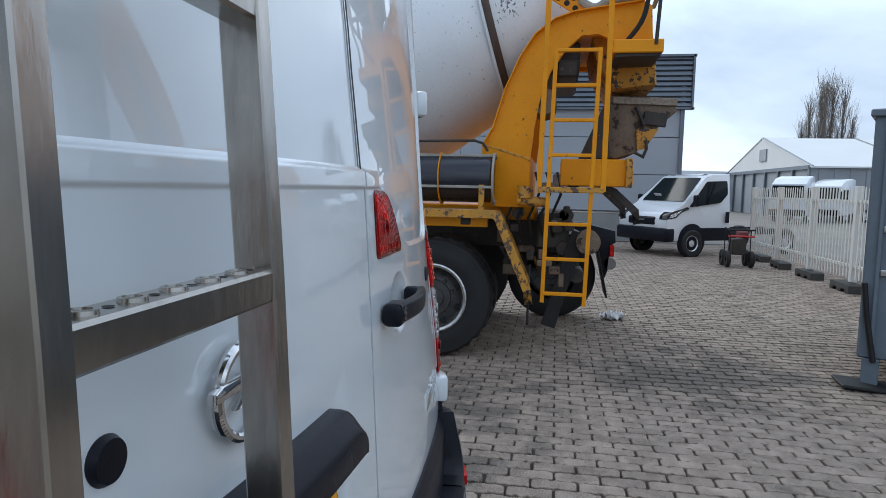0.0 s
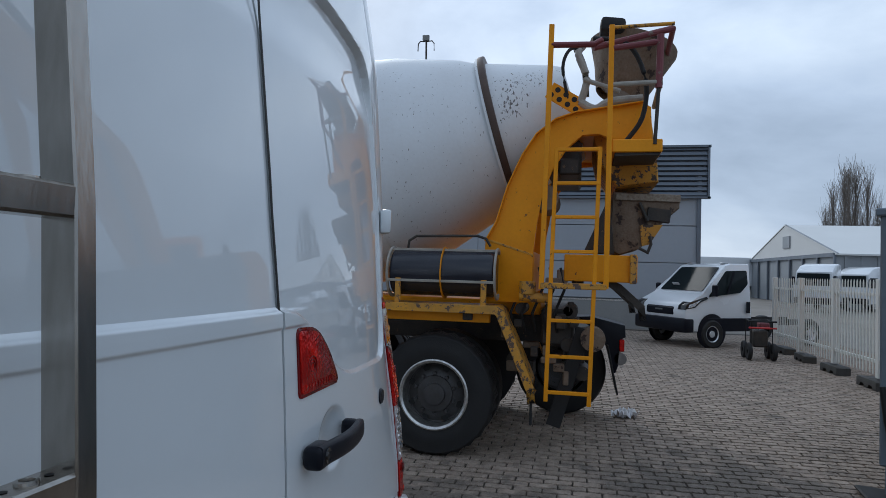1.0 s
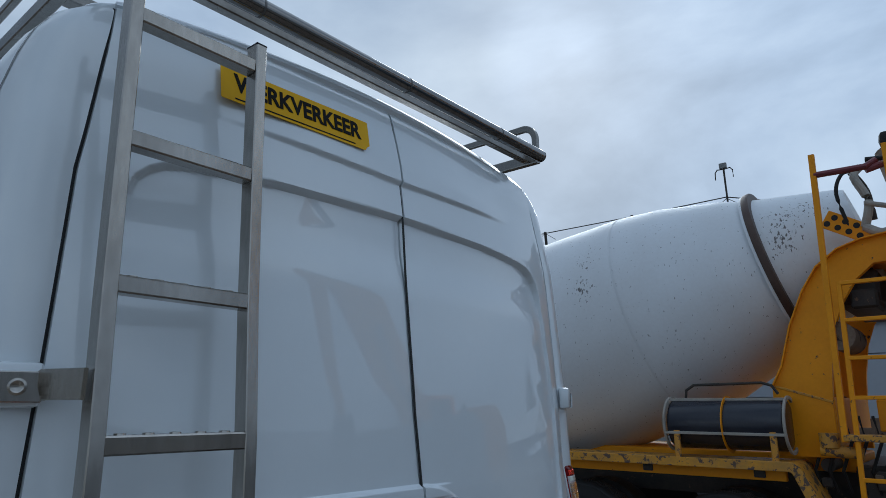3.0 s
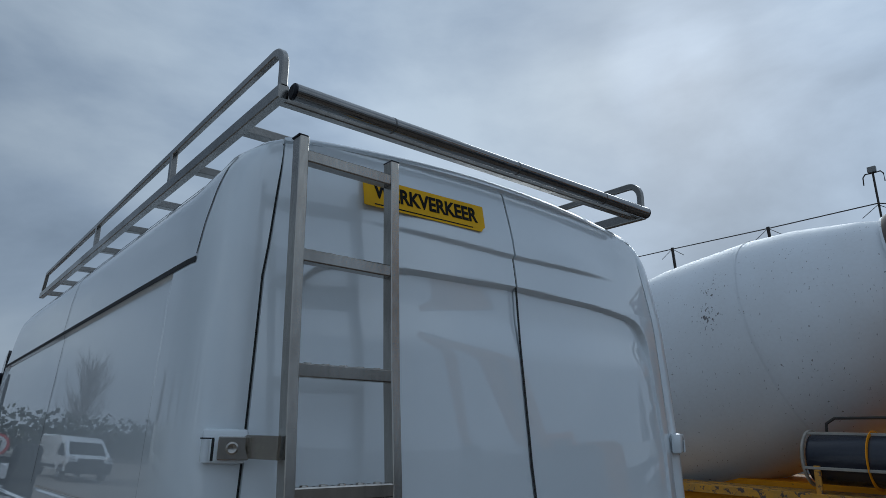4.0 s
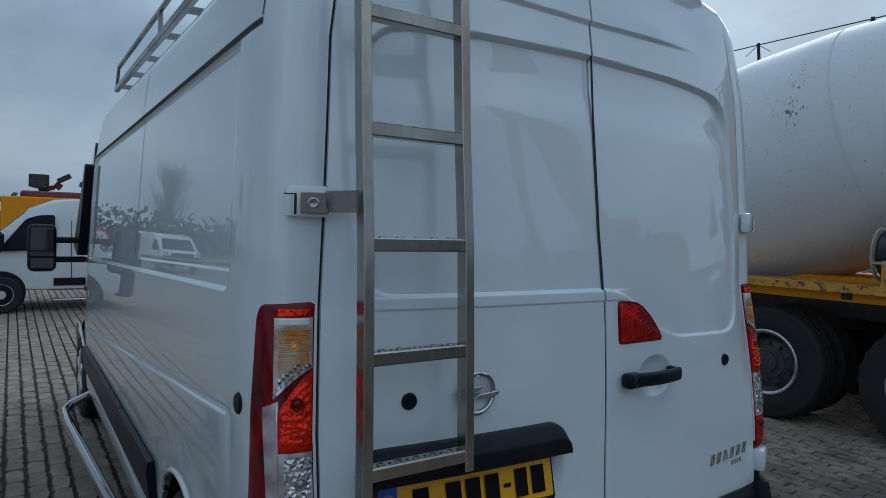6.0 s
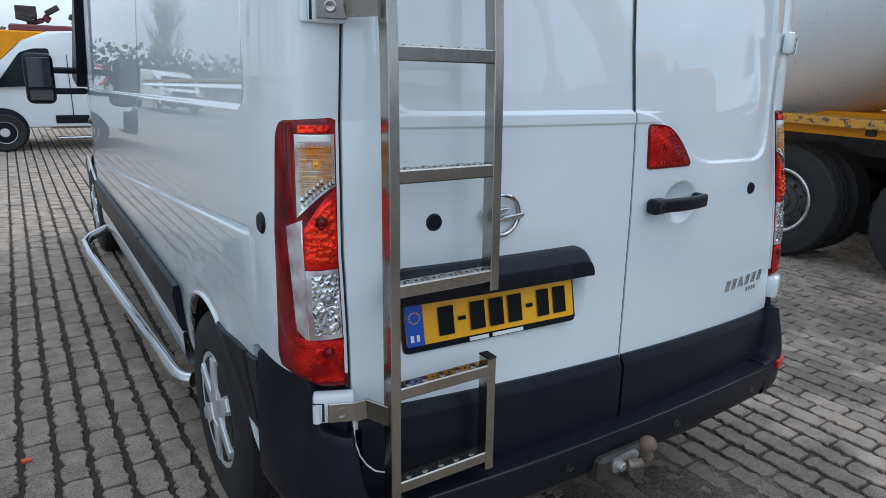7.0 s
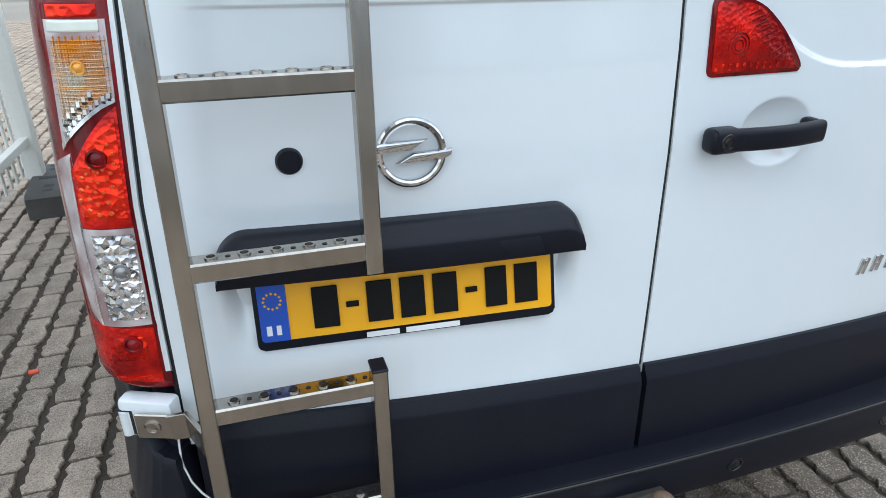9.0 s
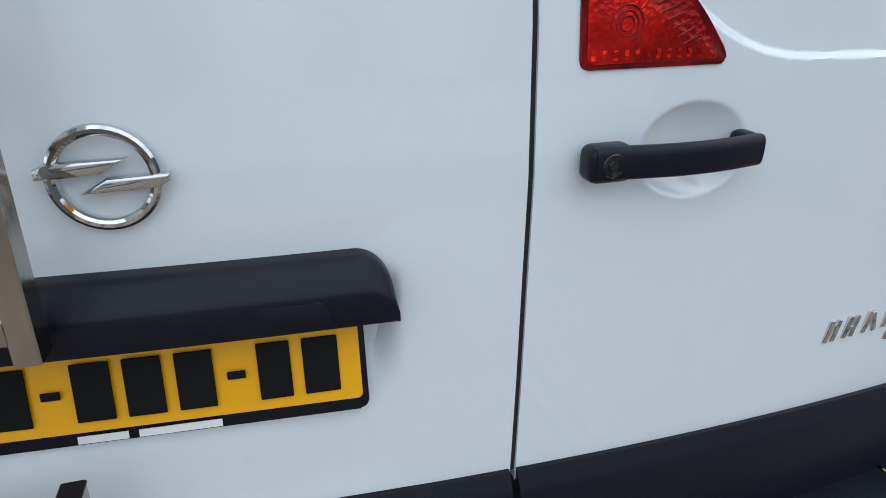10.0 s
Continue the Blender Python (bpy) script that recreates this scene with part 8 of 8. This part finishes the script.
def build_excavator():
    """A crawler excavator with raised boom; the boom runs along +x of its own axes."""
    e = thing("excavator", (0, 0, 0), "yellow crawler excavator with a raised boom beyond the fence", "excavator")
    for y in (-1.15, 1.15):
        bm = bmesh.new()
        prism(bm, rounded([(-1.1, 0.0), (1.9, 0.0), (2.2, 0.45), (1.9, 0.9), (-1.1, 0.9), (-1.4, 0.45)], 0.25), y - 0.28, y + 0.28, "xz", bevel=0.03)
        part("track", bm, M_RUBBER, e, "black crawler track")
    bm = bmesh.new()
    box(bm, (0, 0, 0.75), (1.8, 1.9, 0.5), bevel=0.08)
    part("undercarriage", bm, M_DKMETAL, e)
    bm = bmesh.new()
    prism(bm, rounded([(-1.5, 1.05), (1.3, 1.05), (1.3, 1.9), (0.2, 2.45), (-1.3, 2.45), (-1.6, 2.1)], 0.15), -1.25, 1.25, "xz", bevel=0.06)
    part("engine_house", bm, M_YELLOW, e, "yellow engine house")
    bm = bmesh.new()
    prism(bm, rounded([(-0.2, 1.2), (1.5, 1.2), (1.6, 2.1), (1.3, 3.0), (-0.2, 3.0)], 0.12), 0.45, 1.3, "xz", bevel=0.04)
    cab = part("cab", bm, M_YELLOW, e)
    for y in (0.44, 1.31):
        bm = bmesh.new()
        prism(bm, rounded([(0.0, 1.9), (1.45, 1.9), (1.2, 2.85), (0.0, 2.85)], 0.06), y - 0.01, y + 0.01, "xz")
        part("cab_window", bm, M_GLASS, cab)
    boom = [(0.5, 1.7), (0.9, 2.1), (1.55, 3.9), (2.3, 5.2), (3.3, 6.3), (4.55, 7.25), (4.85, 6.7), (3.95, 5.45), (3.15, 4.3), (2.3, 2.9), (1.4, 1.5)]
    bm = bmesh.new()
    prism(bm, boom, -0.34, 0.34, "xz", bevel=0.02)
    arm = part("boom", bm, M_YELLOW, e, "yellow bent steel boom")
    for y in (-0.42, 0.42):
        bm = bmesh.new()
        tube(bm, [(1.25, y, 1.5), (2.55, y, 4.6)], 0.09, 12)
        part("boom_cylinder", bm, M_DKMETAL, arm)
    bm = bmesh.new()
    tube(bm, [(2.5, 0, 5.6), (4.5, 0, 7.65)], 0.10, 12)
    part("arm_cylinder", bm, M_DKMETAL, arm)
    bm = bmesh.new()
    prism(bm, [(4.55, 7.8), (4.95, 7.2), (4.75, 5.4), (4.2, 2.6), (3.95, 2.6), (4.2, 5.6), (4.4, 7.0)], -0.2, 0.2, "xz", bevel=0.02)
    stick = part("dipper_arm", bm, M_YELLOW, e)
    bm = bmesh.new()
    prism(bm, rounded([(3.75, 2.7), (4.35, 2.65), (4.45, 1.9), (3.95, 1.2), (3.2, 1.15), (3.0, 1.6), (3.5, 1.9)], 0.1), -0.6, 0.6, "xz", bevel=0.02)
    part("bucket", bm, M_DKMETAL, stick, "dark digging bucket")
    return e


turned(build_excavator(), pose(11.2, -7.95, TZ0, 0, 0, -141.7) @ Matrix.Diagonal((1.0, 1.17, 1.22, 1)))


# litter
bm = bmesh.new()
P_ = np.array([[(0.02 * i - 0.10 + 0.01 * math.sin(j * 3 + i), 0.02 * j - 0.10 + 0.01 * math.cos(i * 2), 0.045 + 0.034 * math.sin(i * 1.7 + j) + 0.026 * math.cos(j * 2.3 - i * 0.6)) for i in range(11)] for j in range(10)])
P_[:, :, 1] *= 1.5
grid(bm, P_)
ob = part("crumpled_paper", bm, M_PAPER, None, smooth=60)
ob.matrix_basis = pose(6.9, -1.02, TZ0 + 0.006, 0, 0, 30)
tagged(ob, "crumpled white paper lying on the paving", "litter")
bm = bmesh.new()
box(bm, (0, 0, 0.008), (0.035, 0.022, 0.012), (4, 8, 20), bevel=0.003)
ob = part("plastic_scrap", bm, M_REDSPOT)
ob.matrix_basis = pose(-1.612, 1.459, 0.0)
tagged(ob, "small orange-red plastic scrap on the paving", "litter")


# ---- interlocking wavy pavers ----
PITCH_X, PITCH_Y = 0.1165, 0.225


def paver_outline(rng, detail):
    """A paver's outline: toothed long sides, wavy ends."""
    w, l = PITCH_X / 2 - 0.0092, PITCH_Y / 2 - 0.0082
    if not detail:
        return [(-w, -l), (w, -l), (w, l), (-w, l)]
    teeth = 9
    right, left = [], []
    for k in range(teeth + 1):
        inner = 0 < k < teeth
        cut = rng.uniform(0.0, 0.002) if inner else rng.uniform(0.003, 0.014)
        jag = rng.uniform(-0.007, 0.007) if inner else 0.0
        bite = rng.uniform(0.004, 0.012) if inner and rng.random() < 0.2 else 0.0
        swing = rng.uniform(0.001, 0.0055) * (1 if k % 2 else -1)
        right.append((w + swing + rng.uniform(-0.0055, 0.003) - cut - bite, -l + 2 * l * k / teeth + jag))
        left.append((-w + swing + rng.uniform(-0.003, 0.0055) + cut + bite, l - 2 * l * k / teeth - jag))
    top = [(rng.uniform(0.012, 0.03), l + rng.uniform(-0.002, 0.006)), (rng.uniform(-0.03, -0.012), l + rng.uniform(-0.002, 0.006))]
    bot = [(rng.uniform(-0.03, -0.012), -l - rng.uniform(-0.002, 0.006)), (rng.uniform(0.012, 0.03), -l - rng.uniform(-0.002, 0.006))]
    return right + top + left + bot


def paver_verts(rng, detail):
    """Rings of a paver: buried skirt, bevel, top."""
    o = paver_outline(rng, detail)
    if not detail:
        return [[(x, y, -0.018) for x, y in o], [(x * 0.97, y * 0.98, 0.003) for x, y in o]]
    return [[(x, y, -0.020) for x, y in o], [(x, y, -0.001) for x, y in o], [(x * 0.93, y * 0.966, 0.003) for x, y in o]]


def paver_cells(x0, x1, y0, y1):
    i0, i1 = int(x0 // PITCH_X), int(x1 // PITCH_X)
    for i in range(i0, i1):
        j0, j1 = int(y0 // PITCH_Y), int(y1 // PITCH_Y)
        for j in range(j0, j1):
            x, y = (i + 0.5) * PITCH_X, (j + 0.5 + (0.5 if i % 2 else 0.0)) * PITCH_Y
            yield x, y


def lay_pavers():
    rng = random.Random(21)
    base = thing("pavement", (0, 0, 0), "grey interlocking concrete paving with worn wavy edges", "pavement", kind="structure")
    shapes = []
    for k in range(10):
        bm = bmesh.new()
        rings = [[bm.verts.new(p) for p in r] for r in paver_verts(rng, True)]
        n = len(rings[0])
        for a, b in zip(rings, rings[1:]):
            for i in range(n):
                bm.faces.new((a[i], a[(i + 1) % n], b[(i + 1) % n], b[i]))
        bm.faces.new(rings[-1])
        me = bpy.data.meshes.new("paver")
        bmesh.ops.recalc_face_normals(bm, faces=bm.faces)
        bm.to_mesh(me)
        bm.free()
        me.materials.append(M_PAVER)
        shapes.append(me)
    taken = set()
    for x, y in paver_cells(-2.0, -1.02, 0.35, 2.9):
        p = new("paver", rng.choice(shapes))
        p.parent = base
        p.matrix_basis = pose(x, y, rng.uniform(-0.0025, 0.0015), rng.uniform(-0.8, 0.8), rng.uniform(-0.8, 0.8), rng.uniform(-1, 1) + (180 if rng.random() < 0.5 else 0))
        taken.add((round(x, 3), round(y, 3)))
    for detail, rects in ((True, ((-4.6, -1.02, -4.2, 7.0), (-1.1, 7.6, -4.2, 0.30), (1.02, 7.6, 0.30, 3.2), (-1.1, -0.4, 0.25, 7.0), (0.4, 1.1, 0.25, 3.2), (-0.5, 0.5, 0.25, 1.6))), (False, ((-7.0, 3.0, 7.0, 17.0), (7.6, 19.5, -7.0, 2.4)))):
        V, F = [], []
        for x0, x1, y0, y1 in rects:
            for x, y in paver_cells(x0, x1, y0, y1):
                key = (round(x, 3), round(y, 3))
                if key in taken:
                    continue
                taken.add(key)
                zz = ground_z(x, y) + rng.uniform(-0.003, 0.0015)
                tx, ty = rng.uniform(-0.014, 0.014), rng.uniform(-0.014, 0.014)
                rings = paver_verts(rng, detail)
                flip = -1 if rng.random() < 0.5 else 1
                base_i, n = len(V), len(rings[0])
                for r in rings:
                    V.extend((x + flip * px, y + flip * py, zz + pz + tx * px + ty * py) for px, py, pz in r)
                for k in range(len(rings) - 1):
                    for i in range(n):
                        a, b = base_i + k * n + i, base_i + k * n + (i + 1) % n
                        F.append((a, b, b + n, a + n))
                top = base_i + (len(rings) - 1) * n
                F.append(tuple(range(top, top + n)))
        me = bpy.data.meshes.new("paver_field")
        me.from_pydata(V, [], F)
        me.validate()
        me.materials.append(M_PAVER)
        ob = new("paver_field", me)
        ob.parent = base
        ob["kind"] = "stuff"
    # joint bed
    bm = bmesh.new()
    xs, ys = [-7.2 + 0.4 * i for i in range(69)], [-7.2 + 0.8 * i for i in range(31)]
    grid(bm, np.array([[(x, y, ground_z(x, y) - 0.012) for x in xs] for y in ys]))
    bed = part("joint_bed", bm, M_SOIL, base, smooth=0)
    bed["kind"] = "stuff"
    # trodden mud over the paving by the tow bar, filling the joints
    xs, ys = np.arange(-0.75, 1.45, 0.018), np.arange(-0.95, 0.75, 0.018)
    P = np.zeros((len(ys), len(xs), 3))
    for j, y in enumerate(ys):
        for i, x in enumerate(xs):
            d = math.hypot((x - 0.26) / 0.62, (y + 0.02 + 0.12 * (x - 0.26)) / 0.46)
            k = 1.12 - d + 0.55 * noise.noise((x * 4.5, y * 4.5, 0.0)) + 0.42 * noise.noise((x * 13, y * 13, 3.0)) + 0.25 * noise.noise((x * 38, y * 38, 7.0))
            P[j, i] = (x, y, ground_z(x, y) - 0.0125 + 0.0168 * min(1.0, max(0.0, k * 1.25)) + 0.0016 * noise.noise((x * 60, y * 60, 1.0)))
    bm = bmesh.new()
    grid(bm, P, P[:-1, :-1, 2] > -0.0118)
    mud = part("mud_patch", bm, M_MUD, base, "dark brown mud trodden over the pavers", smooth=60)
    mud["kind"] = "stuff"


lay_pavers()
